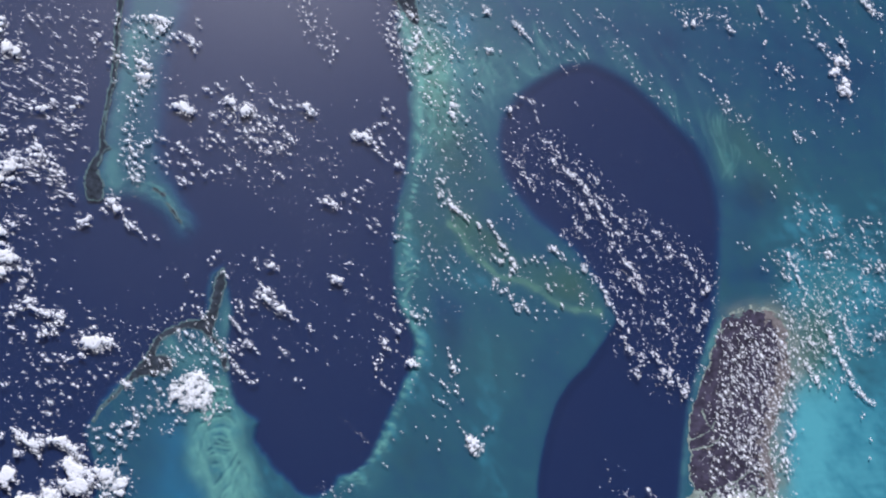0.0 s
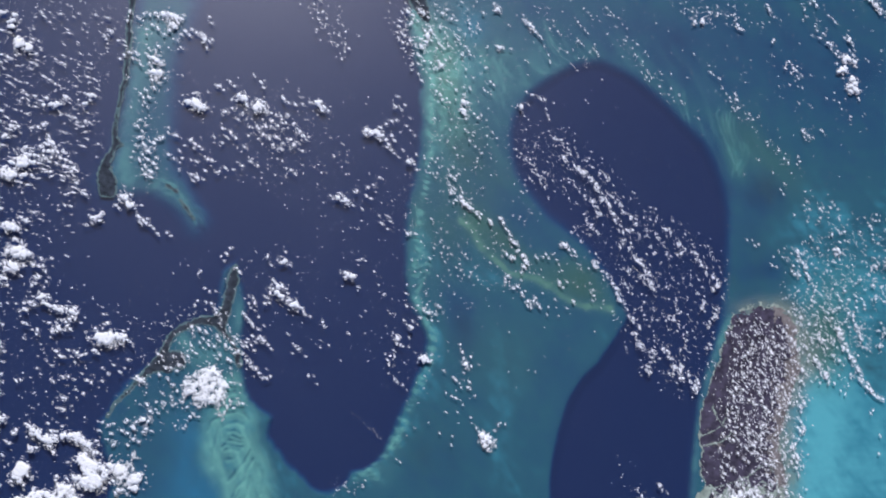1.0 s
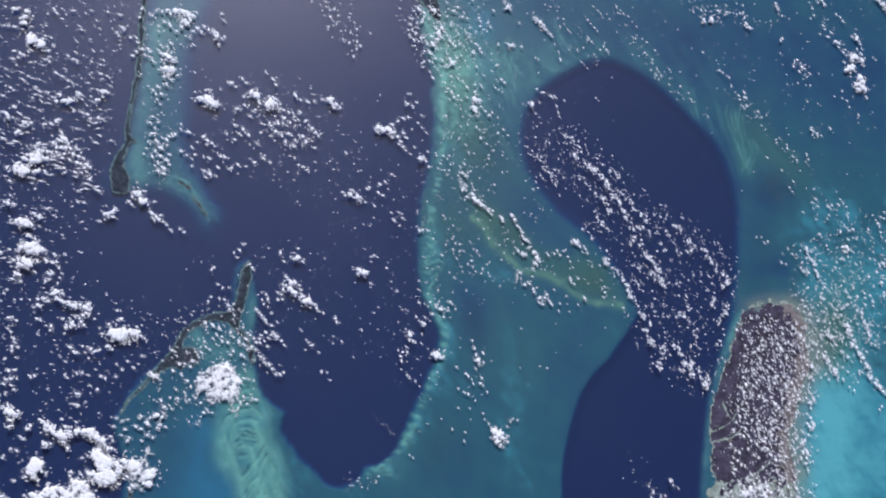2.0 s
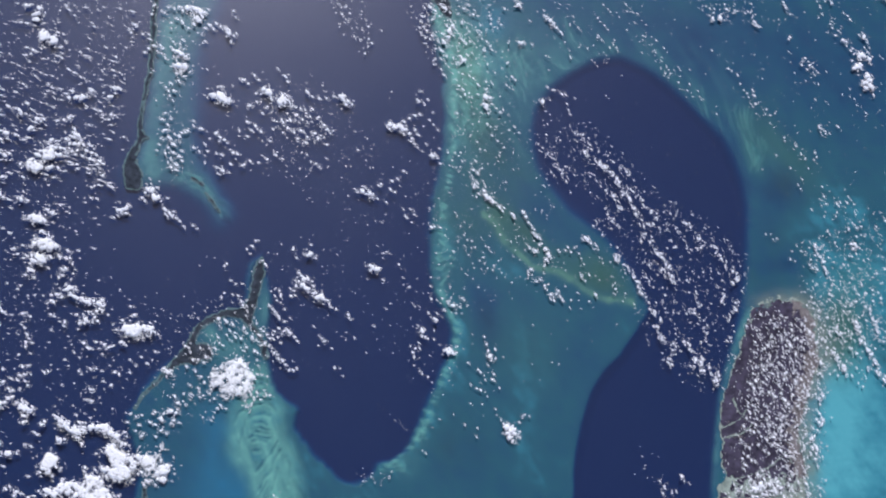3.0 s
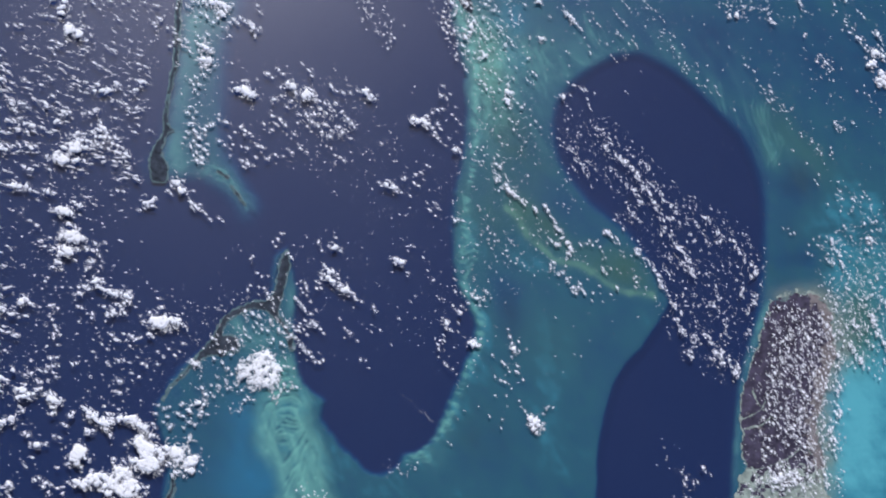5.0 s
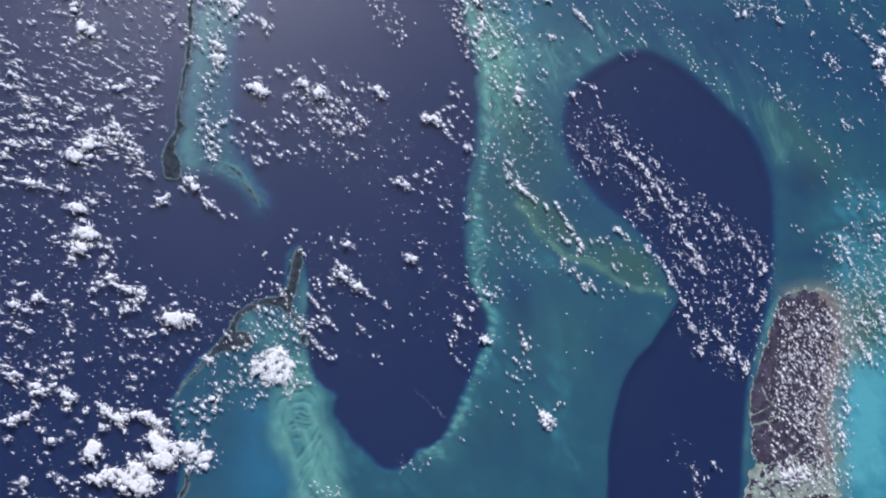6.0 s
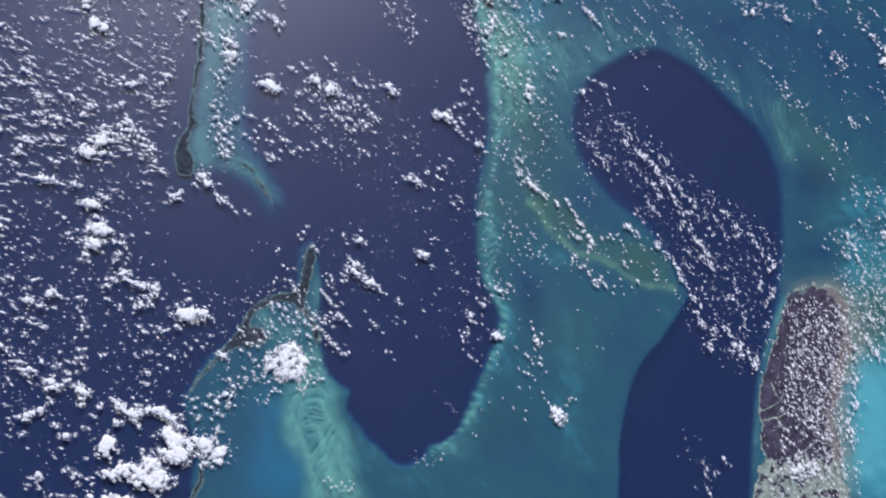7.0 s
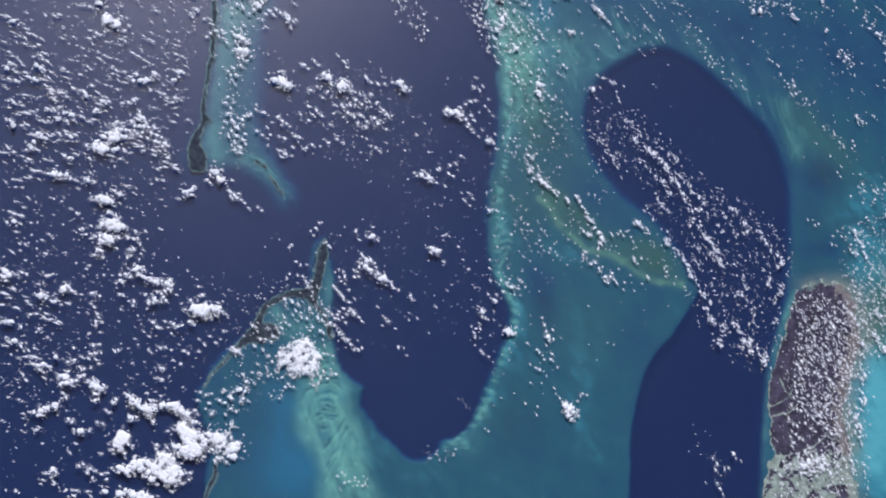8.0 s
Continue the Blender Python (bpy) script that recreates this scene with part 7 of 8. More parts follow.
dots("flat white clouds drawn out over dark ocean", [(-94.3, 105.4, 1.15), (-95.1, 104.1, 1.15), (-92.8, 104.2, 0.76), (-83.2, 107.5, 0.76), (-89.2, 102.6, 1.15),
    (-90.6, 103.3, 0.76), (-83.6, 102.4, 0.96), (-85.0, 102.8, 0.76), (-94.7, 101.4, 0.76), (-87.6, 99.6, 0.96),
    (-86.5, 99.5, 0.76), (-88.2, 97.8, 0.96), (-89.1, 97.5, 0.96), (-91.6, 96.9, 0.96), (-90.5, 96.7, 0.76),
    (-94.3, 96.2, 0.76), (-83.0, 98.7, 1.15), (-84.0, 98.8, 0.96), (-86.0, 97.2, 0.57), (-92.4, 88.3, 0.96),
    (-91.0, 87.6, 1.15), (-89.6, 87.3, 0.96), (-93.3, 85.5, 0.96), (-90.1, 85.4, 0.76), (-87.4, 85.5, 0.76),
    (-89.4, 89.6, 0.76), (-90.9, 91.0, 0.76), (-88.5, 92.2, 0.57), (-90.7, 83.1, 0.76), (-88.4, 79.8, 0.76),
    (-89.8, 79.9, 0.57), (-84.3, 81.1, 0.76)], turn=-20, stretch=2.9)
dots("flat white clouds drawn out over dark ocean", [(-82.6, 82.7, 0.76), (-91.7, 77.9, 0.96), (-85.6, 78.8, 0.57), (-83.4, 77.6, 0.76), (-88.6, 72.4, 0.96),
    (-87.5, 72.1, 0.76), (-89.9, 71.8, 0.76), (-82.0, 71.9, 1.15), (-82.8, 71.7, 0.76), (-92.5, 70.2, 0.96),
    (-90.3, 68.1, 1.15), (-92.5, 66.9, 1.15), (-91.1, 65.8, 0.76), (-82.1, 66.6, 0.96), (-84.6, 69.6, 0.76),
    (-86.7, 64.9, 0.96), (-87.5, 66.3, 0.76), (-86.0, 64.2, 0.76), (-80.6, 65.0, 0.96), (-89.3, 63.3, 0.96),
    (-92.8, 64.0, 0.96), (-85.8, 61.7, 0.96), (-84.5, 62.0, 0.76), (-82.2, 62.1, 0.96), (-82.4, 60.9, 1.15),
    (-81.0, 60.7, 0.96), (-92.1, 59.8, 1.15), (-83.6, 58.0, 0.96), (-81.4, 55.9, 0.96), (-90.8, 54.7, 1.15),
    (-91.4, 53.7, 0.96), (-87.6, 53.4, 0.96)], turn=-20, stretch=2.9)
dots("flat white clouds drawn out over dark ocean", [(-85.9, 52.7, 0.96), (-83.9, 53.0, 0.76), (-86.5, 51.0, 0.96), (-84.5, 51.0, 1.15), (-87.8, 50.5, 0.76),
    (-89.9, 51.5, 0.67), (-84.6, 49.2, 1.15), (-81.0, 48.8, 1.15), (-82.7, 47.8, 1.15), (-86.1, 45.3, 0.96),
    (-86.9, 46.7, 0.76), (-81.4, 45.7, 0.76), (-88.1, 45.3, 0.57), (-79.0, 38.7, 1.15), (-82.2, 36.6, 1.15),
    (-89.8, 40.9, 0.76), (-87.1, 40.3, 0.76), (-90.7, 35.1, 0.76), (-82.7, 33.1, 0.96), (-82.0, 33.6, 0.76),
    (-78.7, 22.9, 1.15), (-79.8, 22.5, 0.96), (-78.1, 23.6, 0.96), (-80.6, 20.9, 0.76), (-86.3, 18.1, 0.76),
    (-88.9, 18.4, 0.57), (-77.9, 20.5, 0.76)], turn=-20, stretch=2.9)
dots("small white clouds over pale blue shallows", [(137.3, 166.7, 0.96), (137.8, 165.8, 0.76), (138.9, 164.0, 0.76), (135.1, 162.1, 0.57), (138.3, 156.8, 0.96),
    (137.8, 155.9, 0.76), (141.1, 147.9, 0.96), (142.7, 146.6, 0.96), (143.6, 148.0, 1.15), (144.4, 147.6, 0.96),
    (142.4, 150.2, 0.76), (141.5, 149.7, 0.76), (144.9, 145.0, 0.76), (143.7, 144.2, 0.57), (145.7, 142.4, 0.67),
    (144.4, 142.5, 0.57), (148.9, 164.8, 0.86), (147.7, 163.7, 0.76), (148.5, 167.0, 0.76), (151.7, 169.9, 1.15),
    (152.5, 168.7, 0.96), (150.4, 169.2, 0.96), (151.2, 161.8, 0.76), (151.8, 160.6, 0.86), (152.6, 158.3, 0.96),
    (154.1, 159.3, 0.76), (155.8, 165.7, 0.76), (157.0, 164.8, 0.76), (157.7, 163.6, 0.76), (146.1, 156.1, 0.57),
    (154.9, 156.7, 1.15), (155.9, 156.4, 0.96)], turn=-55, stretch=1.6, size=0.8)
dots("small white clouds over pale blue shallows", [(155.8, 155.0, 0.76), (156.9, 153.6, 0.96), (158.0, 152.8, 0.76), (161.2, 159.6, 0.96), (162.2, 157.5, 0.96),
    (162.3, 156.6, 0.76), (163.0, 155.1, 0.76), (161.3, 155.0, 0.76), (162.4, 153.3, 1.15), (162.9, 149.8, 0.76),
    (162.6, 140.1, 0.96), (162.9, 139.6, 0.76), (156.6, 138.4, 0.67), (157.1, 136.5, 0.67), (159.8, 134.3, 0.76),
    (155.5, 141.5, 0.57), (171.3, 155.6, 0.76), (166.1, 152.6, 0.57), (148.6, 146.3, 0.67), (169.8, 171.2, 1.15),
    (172.1, 167.7, 1.15), (168.9, 171.5, 0.96), (174.7, 167.9, 0.96), (174.2, 162.1, 0.96), (170.6, 170.3, 0.96),
    (129.2, 133.4, 0.86), (130.1, 131.8, 0.67), (131.6, 132.4, 0.67), (132.1, 133.1, 0.57), (126.0, 134.9, 0.96),
    (125.8, 137.5, 0.96), (125.4, 139.2, 0.76)], turn=-55, stretch=1.6, size=0.8)
dots("small white clouds over pale blue shallows", [(144.7, 129.2, 0.96), (145.8, 128.4, 0.76), (150.6, 129.5, 0.96), (145.1, 127.2, 0.76), (146.7, 127.1, 0.76),
    (134.0, 124.1, 0.67), (137.2, 122.7, 0.76), (137.0, 123.9, 0.57), (138.6, 120.4, 0.76), (139.8, 119.2, 0.76),
    (142.8, 121.2, 0.76), (143.2, 119.8, 0.76), (142.3, 119.0, 0.57), (135.0, 116.1, 0.67), (131.1, 119.7, 0.67),
    (138.2, 112.9, 0.67), (136.9, 111.1, 0.67), (137.5, 109.9, 0.67), (144.4, 108.1, 0.96), (140.3, 104.0, 0.67),
    (143.4, 105.3, 0.57), (147.9, 106.0, 0.96), (148.7, 105.2, 0.76), (149.1, 106.5, 0.76), (148.0, 103.5, 0.67),
    (147.5, 102.3, 0.86), (151.9, 108.3, 0.76), (152.5, 107.3, 0.76), (151.3, 106.6, 0.76), (153.4, 106.2, 0.67),
    (144.0, 102.2, 0.67), (144.5, 97.7, 0.96)], turn=-55, stretch=1.6, size=0.8)
dots("small white clouds over pale blue shallows", [(145.1, 96.9, 0.76), (151.1, 98.8, 0.96), (153.2, 99.3, 0.76), (152.4, 100.4, 0.76), (154.8, 99.7, 0.76),
    (146.5, 94.5, 0.67), (146.9, 93.4, 0.67), (151.8, 93.1, 0.96), (151.3, 90.7, 0.76), (127.6, 96.2, 0.67),
    (128.3, 94.6, 0.76), (129.2, 95.1, 0.67), (126.0, 96.1, 0.57), (132.8, 89.2, 0.76), (134.1, 88.8, 0.76),
    (133.4, 91.6, 0.67), (136.2, 91.7, 0.76), (135.0, 93.3, 0.67), (138.4, 87.8, 0.76), (139.1, 87.0, 0.86),
    (139.0, 89.4, 0.76), (140.2, 90.7, 0.96), (141.0, 91.1, 0.96), (141.8, 90.0, 0.96), (142.2, 88.7, 0.86),
    (142.7, 87.2, 0.96), (143.1, 85.6, 0.96), (154.8, 89.5, 0.96), (156.2, 90.1, 0.76), (164.8, 105.1, 0.76),
    (163.5, 103.7, 0.67), (162.9, 100.9, 0.96)], turn=-55, stretch=1.6, size=0.8)
dots("small white clouds over pale blue shallows", [(163.1, 99.2, 0.76), (159.5, 99.9, 0.76), (162.5, 101.7, 0.76), (168.0, 103.6, 0.76), (168.3, 100.8, 0.76),
    (166.7, 92.6, 0.96), (167.4, 91.3, 1.15), (166.4, 90.0, 1.15), (163.1, 90.0, 1.15), (161.9, 89.1, 0.96),
    (160.7, 87.5, 0.96), (158.3, 86.1, 0.96), (161.8, 84.6, 1.15), (164.2, 83.9, 0.96), (164.6, 82.3, 0.96),
    (153.4, 82.8, 0.96), (154.4, 80.4, 0.96), (156.6, 81.3, 0.96), (158.2, 80.5, 0.96), (158.8, 79.0, 0.96),
    (162.3, 80.7, 1.15), (164.7, 80.0, 0.96), (156.3, 78.1, 0.96), (151.4, 77.9, 0.76), (146.5, 77.8, 0.76),
    (144.2, 79.3, 0.96), (158.7, 49.8, 0.96), (157.9, 49.0, 0.76), (160.1, 43.0, 0.96), (159.3, 38.2, 0.96),
    (148.7, 64.6, 0.96), (150.2, 63.1, 0.76)], turn=-55, stretch=1.6, size=0.8)
dots("small white clouds over pale blue shallows", [(146.5, 56.8, 0.76), (148.1, 56.9, 0.76), (151.1, 53.9, 0.76), (153.1, 59.3, 0.96), (153.9, 59.0, 0.76)], turn=-55, stretch=1.6, size=0.8)
dots("small bright clouds beside larger ones", [(119.3, 164.0, 0.95), (-11.9, 111.3, 0.95), (-9.7, 112.6, 0.95), (0.9, 110.5, 0.95), (2.1, 109.6, 0.95),
    (66.9, 135.5, 0.95),
    (43.6, 110.9, 0.95), (44.7, 110.1, 0.95), (43.8, 106.8, 0.95), (50.7, 101.0, 0.95), (51.8, 100.5, 0.95),
    (57.0, 99.4, 0.95), (60.7, 93.2, 0.95), (60.3, 88.7, 0.95), (63.0, 89.3, 0.95), (58.9, 83.6, 0.95),
    (64.1, 76.8, 0.95), (-48.8, 94.9, 0.95), (65.2, 157.9, 0.95), (68.1, 154.6, 0.95),
    (69.2, 153.4, 0.95), (-66.8, 140.3, 1.03)], turn=-28, stretch=1.5)
dots("small bright clouds beside larger ones", [(-74.1, 138.9, 1.03), (-82.0, 128.1, 1.03), (-63.3, 127.9, 1.03), (-63.9, 125.9, 1.03), (-79.0, 122.8, 1.03),
    (-82.9, 121.6, 1.03), (-52.8, 121.6, 1.03), (-83.4, 119.2, 1.03), (-75.7, 120.7, 1.03), (-69.9, 119.6, 1.03),
    (-66.3, 119.3, 1.03), (-64.9, 119.7, 1.03), (-63.5, 120.2, 1.03), (-82.6, 114.3, 1.03), (-80.2, 113.6, 1.03),
    (-74.5, 113.7, 1.03), (-61.9, 117.3, 1.03), (-60.3, 114.6, 1.03), (-63.9, 114.4, 1.03), (-59.5, 113.0, 1.03),
    (-58.1, 113.4, 1.03), (-63.7, 111.3, 1.03), (-62.3, 111.0, 1.03), (-60.8, 111.4, 1.03), (-58.7, 111.5, 1.03),
    (-57.2, 111.0, 1.03), (-55.8, 110.4, 1.03), (-59.3, 109.9, 1.03), (-57.6, 109.2, 1.03), (-56.4, 108.8, 1.03),
    (-55.0, 108.9, 1.03), (-55.6, 107.8, 1.03)], turn=-28, stretch=1.5)
dots("small bright clouds beside larger ones", [(-65.5, 106.5, 1.03), (-74.8, 106.9, 1.03), (-80.2, 104.0, 1.03), (-78.7, 103.3, 1.03), (-78.3, 97.9, 1.03),
    (-72.7, 97.5, 1.03), (-67.8, 92.2, 1.03), (-67.2, 95.0, 1.03), (-7.7, 135.1, 1.02), (-19.0, 133.6, 1.02),
    (-16.9, 126.3, 1.02), (-5.9, 122.5, 1.02), (-6.6, 120.4, 1.02), (-3.2, 119.8, 1.02), (1.4, 117.6, 1.02),
    (2.9, 121.7, 1.02), (-1.5, 130.8, 1.02), (8.9, 127.8, 1.02), (-64.0, 29.8, 1.03), (-61.1, 30.2, 1.03),
    (-61.4, 42.0, 1.03), (-55.4, 39.0, 1.03), (-56.4, 36.8, 1.03), (-55.0, 35.5, 1.03), (-46.2, 36.6, 1.03),
    (-45.4, 35.5, 1.03), (-48.4, 34.8, 1.03), (-44.2, 31.8, 1.03), (-41.9, 32.5, 1.03), (-49.9, 29.7, 1.03),
    (-43.7, 27.5, 1.03), (-38.9, 26.6, 1.03)], turn=-28, stretch=1.5)
dots("small bright clouds beside larger ones", [(-40.3, 28.6, 1.03), (-36.8, 25.6, 1.03), (-51.8, 27.2, 1.03), (-50.4, 27.2, 1.03), (-70.9, 52.1, 1.03),
    (-69.6, 52.4, 1.03), (-74.8, 50.5, 1.03), (-73.4, 48.8, 1.03), (-77.7, 44.2, 1.03), (-75.0, 44.1, 1.03),
    (-73.2, 46.4, 1.03), (-71.1, 45.3, 1.03), (-69.8, 45.5, 1.03), (-69.1, 42.1, 1.03), (-69.3, 40.5, 1.03),
    (-76.2, 41.1, 1.03), (-75.1, 35.6, 1.03), (-69.6, 23.7, 1.03), (-54.0, 54.1, 1.03), (-53.7, 48.9, 1.03),
    (-53.5, 46.1, 1.03), (-55.9, 40.7, 1.03), (-36.1, 41.7, 1.03), (-67.7, 91.9, 1.03), (-68.3, 89.2, 1.03),
    (-70.3, 82.8, 1.03), (-71.7, 82.8, 1.03), (-70.7, 79.1, 1.03), (-69.7, 78.9, 1.03), (-61.9, 82.4, 1.03),
    (-61.3, 84.2, 1.03), (-62.4, 79.4, 1.03)], turn=-28, stretch=1.5)
dots("small bright clouds beside larger ones", [(-63.4, 73.0, 1.03), (-63.9, 70.8, 1.03), (-57.1, 71.9, 1.03), (-54.3, 71.5, 1.03), (-52.2, 71.6, 1.03),
    (-51.7, 70.1, 1.03), (-52.8, 69.4, 1.03), (-53.4, 68.6, 1.03), (-56.4, 65.8, 1.03), (-76.4, 68.0, 1.03),
    (-55.0, 59.4, 1.03), (-50.8, 60.0, 1.03), (-46.7, 60.8, 1.03), (-45.5, 63.3, 1.03), (-39.2, 63.9, 1.03),
    (-0.4, 78.8, 1.03), (1.4, 75.2, 1.03), (4.4, 73.3, 1.03), (-5.0, 64.5, 1.03), (-31.0, 60.4, 1.03),
    (-16.1, 51.1, 1.03), (-42.6, 101.7, 1.03), (-39.4, 99.5, 1.03), (-37.8, 96.2, 1.03), (-36.7, 95.4, 1.03),
    (-35.8, 94.7, 1.03), (-38.0, 153.3, 1.03), (-36.5, 153.7, 1.03), (-35.7, 152.6, 1.03), (-29.7, 152.5, 1.03),
    (-30.4, 151.2, 1.03), (-32.6, 148.9, 1.03)], turn=-28, stretch=1.5)
dots("small bright clouds beside larger ones", [(-28.5, 148.9, 1.03), (-29.5, 147.9, 1.03), (-26.5, 149.5, 1.03), (-25.4, 148.7, 1.03), (-27.2, 147.8, 1.03),
    (-24.2, 148.0, 1.03), (-42.8, 142.1, 1.03), (-34.4, 137.2, 1.03), (-34.5, 133.6, 1.03), (-35.9, 132.2, 1.03)], turn=-28, stretch=1.5)
streets("thin streets of small clouds over pale shallows", (
    ([(150.1, 72.4), (151.5, 69.3), (152.8, 65.5), (154.9, 61.7), (156.5, 57.1), (158.4, 54.8), (161.4, 52.6)], 34, 0.92),
    ([(154.5, 76.5), (156.6, 71.8), (157.8, 67.2)], 16, 0.83),
    ([(161.9, 67.3), (163.8, 70.5), (166.4, 72.1)], 10, 0.83),
    ([(142.8, 71.4), (145.8, 68.1)], 7, 0.73),
    ([(143.1, 65.2), (145.2, 60.6), (146.2, 59.1)], 13, 0.92),
    ([(135.1, 40.8), (136.4, 37.1), (136.9, 34.2)], 11, 1.01),
    ([(137.0, 46.8), (138.4, 43.8)], 8, 0.92),))
streets("thin streets of small clouds over pale shallows", (
    ([(138.6, 57.4), (139.1, 52.9), (138.5, 49.1)], 10, 0.83),
    ([(126.9, 163.7), (127.2, 160.2), (128.9, 159.4)], 12, 0.83),))
dots("small white clouds over turquoise shallows", [(45.9, 64.7, 0.76), (46.4, 62.8, 0.96), (46.9, 60.9, 0.96), (47.6, 58.4, 0.96), (48.7, 61.5, 0.76),
    (48.8, 59.0, 0.76), (46.8, 57.2, 0.76), (44.2, 56.1, 0.96), (44.8, 55.3, 0.96), (45.7, 54.5, 0.76),
    (48.3, 55.0, 0.96), (47.9, 53.5, 0.96), (48.5, 53.0, 0.76), (46.0, 53.4, 0.76), (42.2, 51.9, 0.76),
    (43.7, 51.1, 0.76), (44.7, 50.7, 0.96), (49.7, 51.3, 0.67), (41.5, 57.8, 0.76), (48.5, 45.8, 0.76),
    (48.8, 44.3, 0.57), (50.0, 43.1, 0.76), (50.7, 42.0, 0.96), (55.6, 44.0, 0.96), (54.8, 42.5, 0.76),
    (56.3, 44.4, 0.76), (57.5, 44.0, 0.76), (43.5, 38.6, 0.67), (43.8, 40.8, 0.67), (40.5, 41.5, 0.67),
    (45.1, 47.0, 0.67), (42.1, 47.0, 0.57)], turn=-55, stretch=1.5, size=0.8)
dots("small white clouds over turquoise shallows", [(37.6, 44.1, 0.48), (29.4, 34.8, 0.57), (30.4, 34.1, 0.57), (31.9, 74.5, 0.96), (33.4, 74.2, 0.76),
    (34.9, 74.7, 0.76), (36.4, 73.6, 0.96), (40.0, 74.9, 0.96), (40.6, 74.5, 0.76), (41.5, 73.0, 0.76),
    (39.5, 72.6, 0.76), (35.4, 71.5, 0.96), (33.4, 70.7, 0.96), (38.4, 70.9, 0.76), (28.4, 67.2, 0.76),
    (29.3, 64.5, 0.96), (30.3, 64.3, 0.96), (32.6, 63.6, 0.76), (28.5, 62.7, 0.76), (28.8, 61.2, 0.96),
    (27.0, 60.0, 0.96), (27.3, 58.9, 0.96), (32.6, 66.1, 0.76), (28.8, 55.3, 0.96), (29.5, 54.5, 0.96),
    (31.0, 53.8, 0.76), (32.0, 52.4, 0.57), (27.3, 56.7, 0.57), (31.4, 59.5, 0.57)], turn=-55, stretch=1.5, size=0.8)
dots("small white clouds over deep blue sea", [(24.5, 120.2, 0.96), (26.1, 120.6, 0.76), (26.9, 119.0, 0.96), (26.5, 118.2, 0.96), (27.7, 121.5, 0.76),
    (28.1, 120.4, 0.76), (28.7, 120.0, 0.76), (27.6, 117.5, 0.96), (28.4, 116.4, 0.76), (29.6, 115.6, 0.76),
    (30.7, 117.6, 0.76), (24.6, 123.8, 0.96), (26.1, 124.9, 0.96), (27.7, 125.7, 0.96), (28.9, 126.1, 0.96),
    (29.3, 132.9, 0.96), (30.1, 129.5, 0.76), (31.2, 130.5, 0.76), (31.6, 124.6, 0.67), (32.8, 123.2, 0.67),
    (33.9, 121.9, 0.67), (32.7, 126.8, 0.67), (33.0, 114.8, 0.96), (33.8, 113.7, 0.76), (34.3, 116.5, 0.76),
    (34.6, 112.1, 0.76), (13.8, 104.7, 0.96), (17.9, 105.2, 0.96), (18.4, 105.7, 0.76), (21.0, 104.2, 0.76),
    (22.2, 103.5, 0.76), (21.4, 106.6, 0.76)], turn=-35, stretch=1.6)
dots("small white clouds over deep blue sea", [(23.0, 107.2, 0.67), (17.6, 101.4, 0.76), (19.9, 100.5, 0.76), (24.5, 98.8, 0.76), (25.2, 96.8, 0.96),
    (26.5, 98.9, 0.76), (27.5, 97.4, 0.67), (26.7, 95.3, 0.57), (24.5, 109.5, 0.76), (32.1, 94.1, 0.96),
    (32.9, 94.4, 0.76), (34.4, 94.2, 0.76)], turn=-35, stretch=1.6)
dots("small white clouds over the green bank edge", [(33.5, 157.4, 0.96), (35.1, 159.3, 0.96), (37.5, 157.2, 0.96), (41.6, 158.5, 0.96), (42.7, 158.1, 0.76),
    (44.3, 157.0, 0.96), (45.6, 156.6, 0.76), (48.9, 156.8, 0.76), (49.3, 156.0, 0.76), (53.3, 159.4, 0.96),
    (57.9, 160.1, 0.96), (60.3, 156.2, 0.76), (52.1, 154.4, 0.67), (45.0, 152.2, 0.76), (46.0, 150.8, 0.76),
    (46.6, 149.7, 0.76), (47.9, 148.9, 0.96), (49.0, 147.6, 0.96), (49.4, 146.4, 0.76), (47.0, 146.3, 0.76),
    (29.5, 153.7, 0.96), (29.0, 151.9, 0.96), (30.2, 152.0, 0.96), (31.0, 151.2, 0.96), (29.4, 150.2, 0.96),
    (30.5, 149.1, 0.96), (31.8, 148.7, 0.96), (32.6, 149.6, 0.96), (34.2, 148.3, 0.96), (36.7, 153.3, 0.96),
    (38.0, 154.3, 0.96), (39.8, 150.9, 0.96)], turn=-42, stretch=1.6, size=0.85)
dots("small white clouds over the green bank edge", [(40.6, 149.3, 0.96), (41.4, 148.5, 0.96), (42.3, 152.8, 0.96), (41.0, 154.5, 0.96), (35.0, 145.4, 0.96),
    (36.5, 143.8, 0.96), (38.4, 143.5, 0.96), (40.5, 144.1, 0.96), (42.6, 144.3, 0.96), (43.8, 145.2, 0.76),
    (39.7, 142.0, 0.96), (34.9, 142.9, 0.76), (33.3, 142.8, 0.76), (33.0, 141.1, 0.76), (34.9, 139.8, 0.96),
    (35.8, 137.9, 0.96), (38.1, 138.8, 0.57), (42.8, 138.3, 0.76), (44.1, 137.5, 0.76), (45.2, 135.9, 0.96),
    (49.2, 136.5, 0.76), (50.1, 139.6, 0.76), (54.9, 138.6, 0.96), (55.7, 137.9, 0.76), (53.2, 136.1, 0.67),
    (39.9, 135.1, 0.76), (40.9, 134.0, 0.96), (41.5, 132.8, 0.96), (42.7, 133.2, 0.76), (43.5, 131.9, 0.76),
    (47.6, 134.4, 0.96), (48.3, 132.2, 0.96)], turn=-42, stretch=1.6, size=0.85)
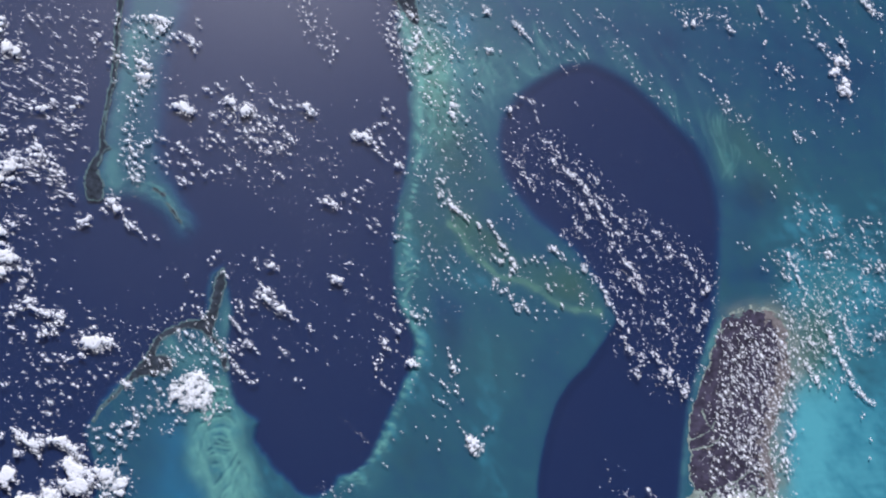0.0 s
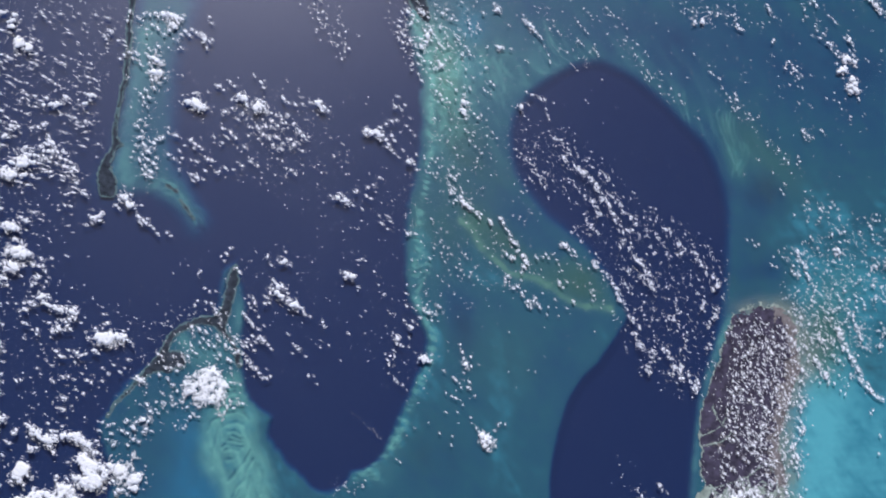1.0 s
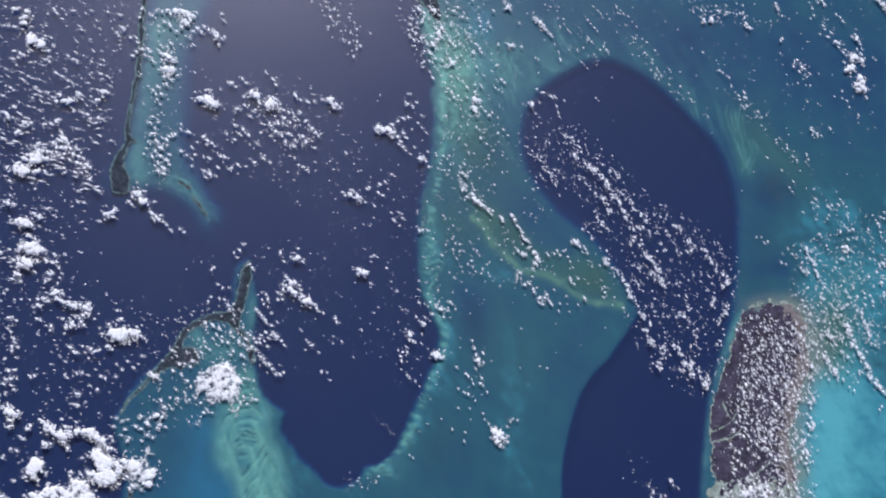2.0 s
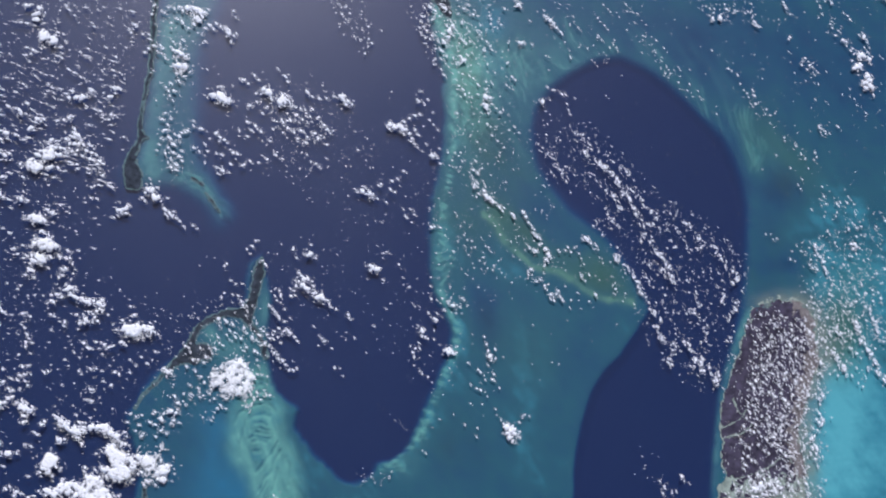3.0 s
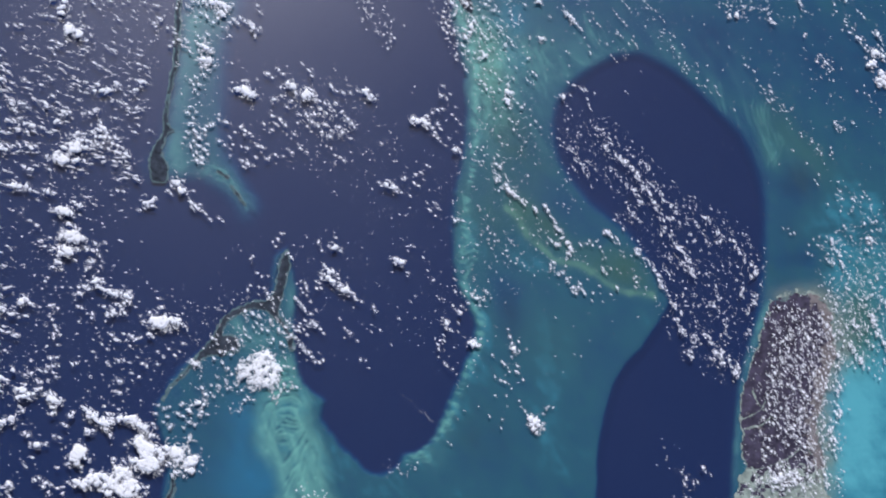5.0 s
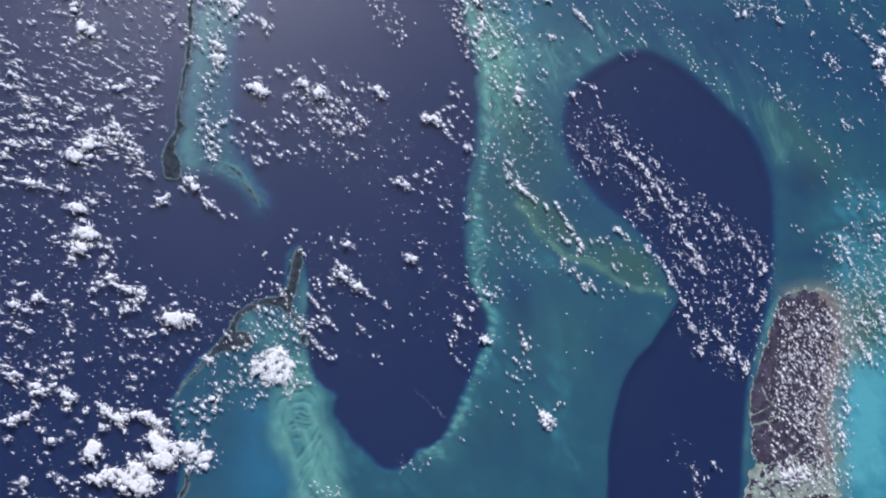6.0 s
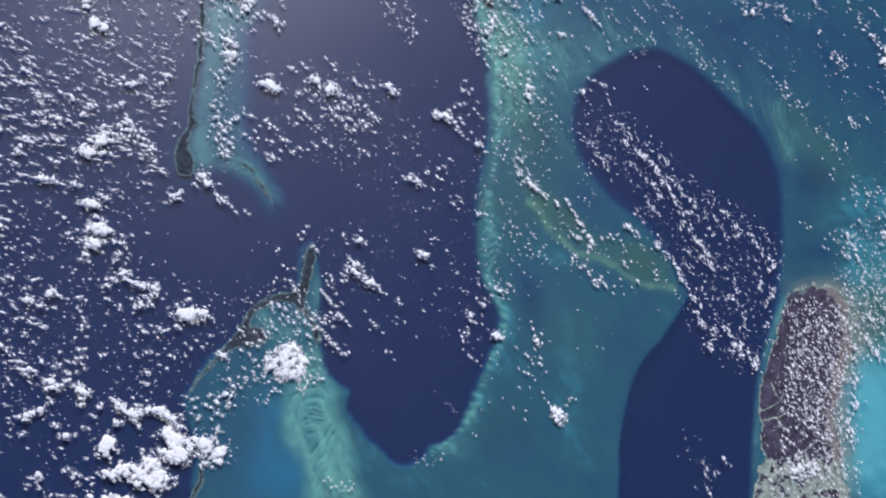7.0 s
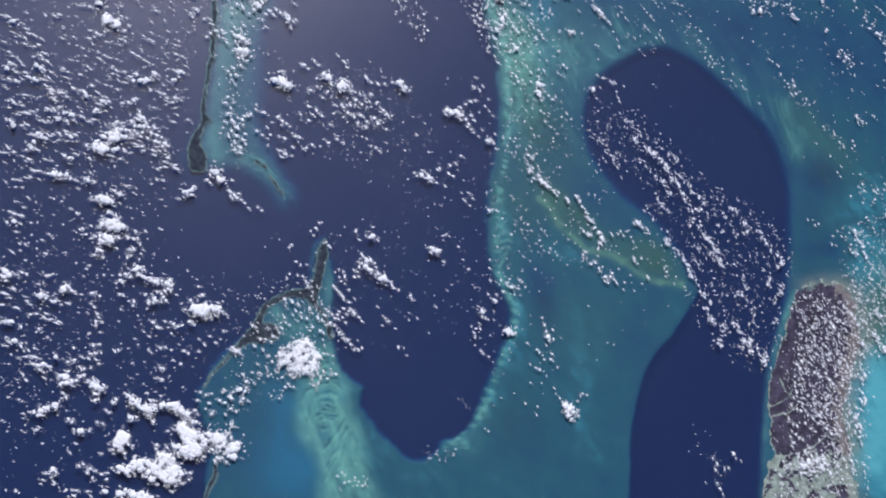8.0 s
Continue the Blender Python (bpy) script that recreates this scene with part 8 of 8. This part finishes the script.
dots("small white clouds over the green bank edge", [(49.1, 130.3, 0.76), (50.2, 129.1, 0.76), (51.4, 127.9, 0.96), (52.2, 128.8, 0.76), (39.2, 127.2, 0.76),
    (45.8, 127.5, 0.67), (47.7, 124.3, 0.76), (48.6, 123.5, 0.76), (55.3, 123.9, 0.76), (56.4, 122.3, 0.76),
    (48.9, 121.1, 0.76), (50.4, 119.5, 0.76), (58.8, 148.8, 0.76), (60.9, 148.9, 0.76)], turn=-42, stretch=1.6, size=0.85)
dots("knotted white clouds over deep blue sea", [(-9.6, 137.0, 0.94), (-16.0, 135.0, 0.84), (-14.8, 133.8, 0.84), (-11.3, 128.3, 0.84), (-6.4, 127.8, 0.84),
    (-4.8, 126.5, 0.98), (-3.3, 125.9, 0.94), (-1.8, 124.8, 0.94), (-4.4, 124.2, 0.94), (-2.9, 123.1, 0.94),
    (-5.1, 119.3, 0.94), (-3.9, 117.3, 0.98), (-2.0, 116.6, 0.98), (0.6, 119.2, 0.94), (7.0, 130.2, 0.84)], turn=-35, stretch=1.5)
strew("knotted white clouds over deep blue sea", within([(-16.1, 129.7), (-11.6, 131.6), (-5.5, 128.7), (2.2, 124.2), (5.6, 120.3), (3.8, 116.2), (-2.2, 115.1), (-7.5, 118.0), (-11.4, 123.5)], 90, -0.1, 2.5, 3.3), 0.2, 0.6, turn=-35, stretch=1.5, thin=0.4)
strew("thin shreds over deep blue sea", within([(-22.3, 134.3), (-11.7, 136.6), (9.8, 131.2), (13.0, 118.3), (3.9, 108.2), (-15.5, 107.3), (-23.2, 116.4)], 130, 0.05, 3, 6.3), 0.15, 0.5, turn=-30, stretch=1.6, thin=0.8)
strew("fine scattered clouds over dark ocean", within([(-93.6, 82.8), (-66.2, 83.7), (-51.8, 78.3), (-34.5, 69.9), (-33.2, 55.3), (-44.5, 43.7), (-62.1, 42.0), (-89.8, 37.4)], 330, 0.0, 4, 7.9), 0.16, 0.38, turn=-22, stretch=1.7, thin=0.5)
strew("fine scattered clouds over the sound", within([(-39.4, 83.2), (-22.3, 88.3), (-7.7, 88.9), (17.6, 89.9), (29.7, 74.9), (31.0, 56.8), (10.3, 62.2), (-13.2, 76.5), (-18.7, 67.4), (-34.2, 62.6)], 110, 0.15, 5, 4.9), 0.13, 0.32, turn=-35, stretch=1.6, thin=0.6)
strew("fine scattered clouds over the sound", within([(-2.2, 115.9), (9.9, 124.7), (19.1, 115.4), (33.0, 111.2), (31.3, 93.6), (13.1, 92.8), (-5.0, 103.0)], 110, 0.1, 5, 8.9), 0.13, 0.34, turn=-30, stretch=1.6, thin=0.6)
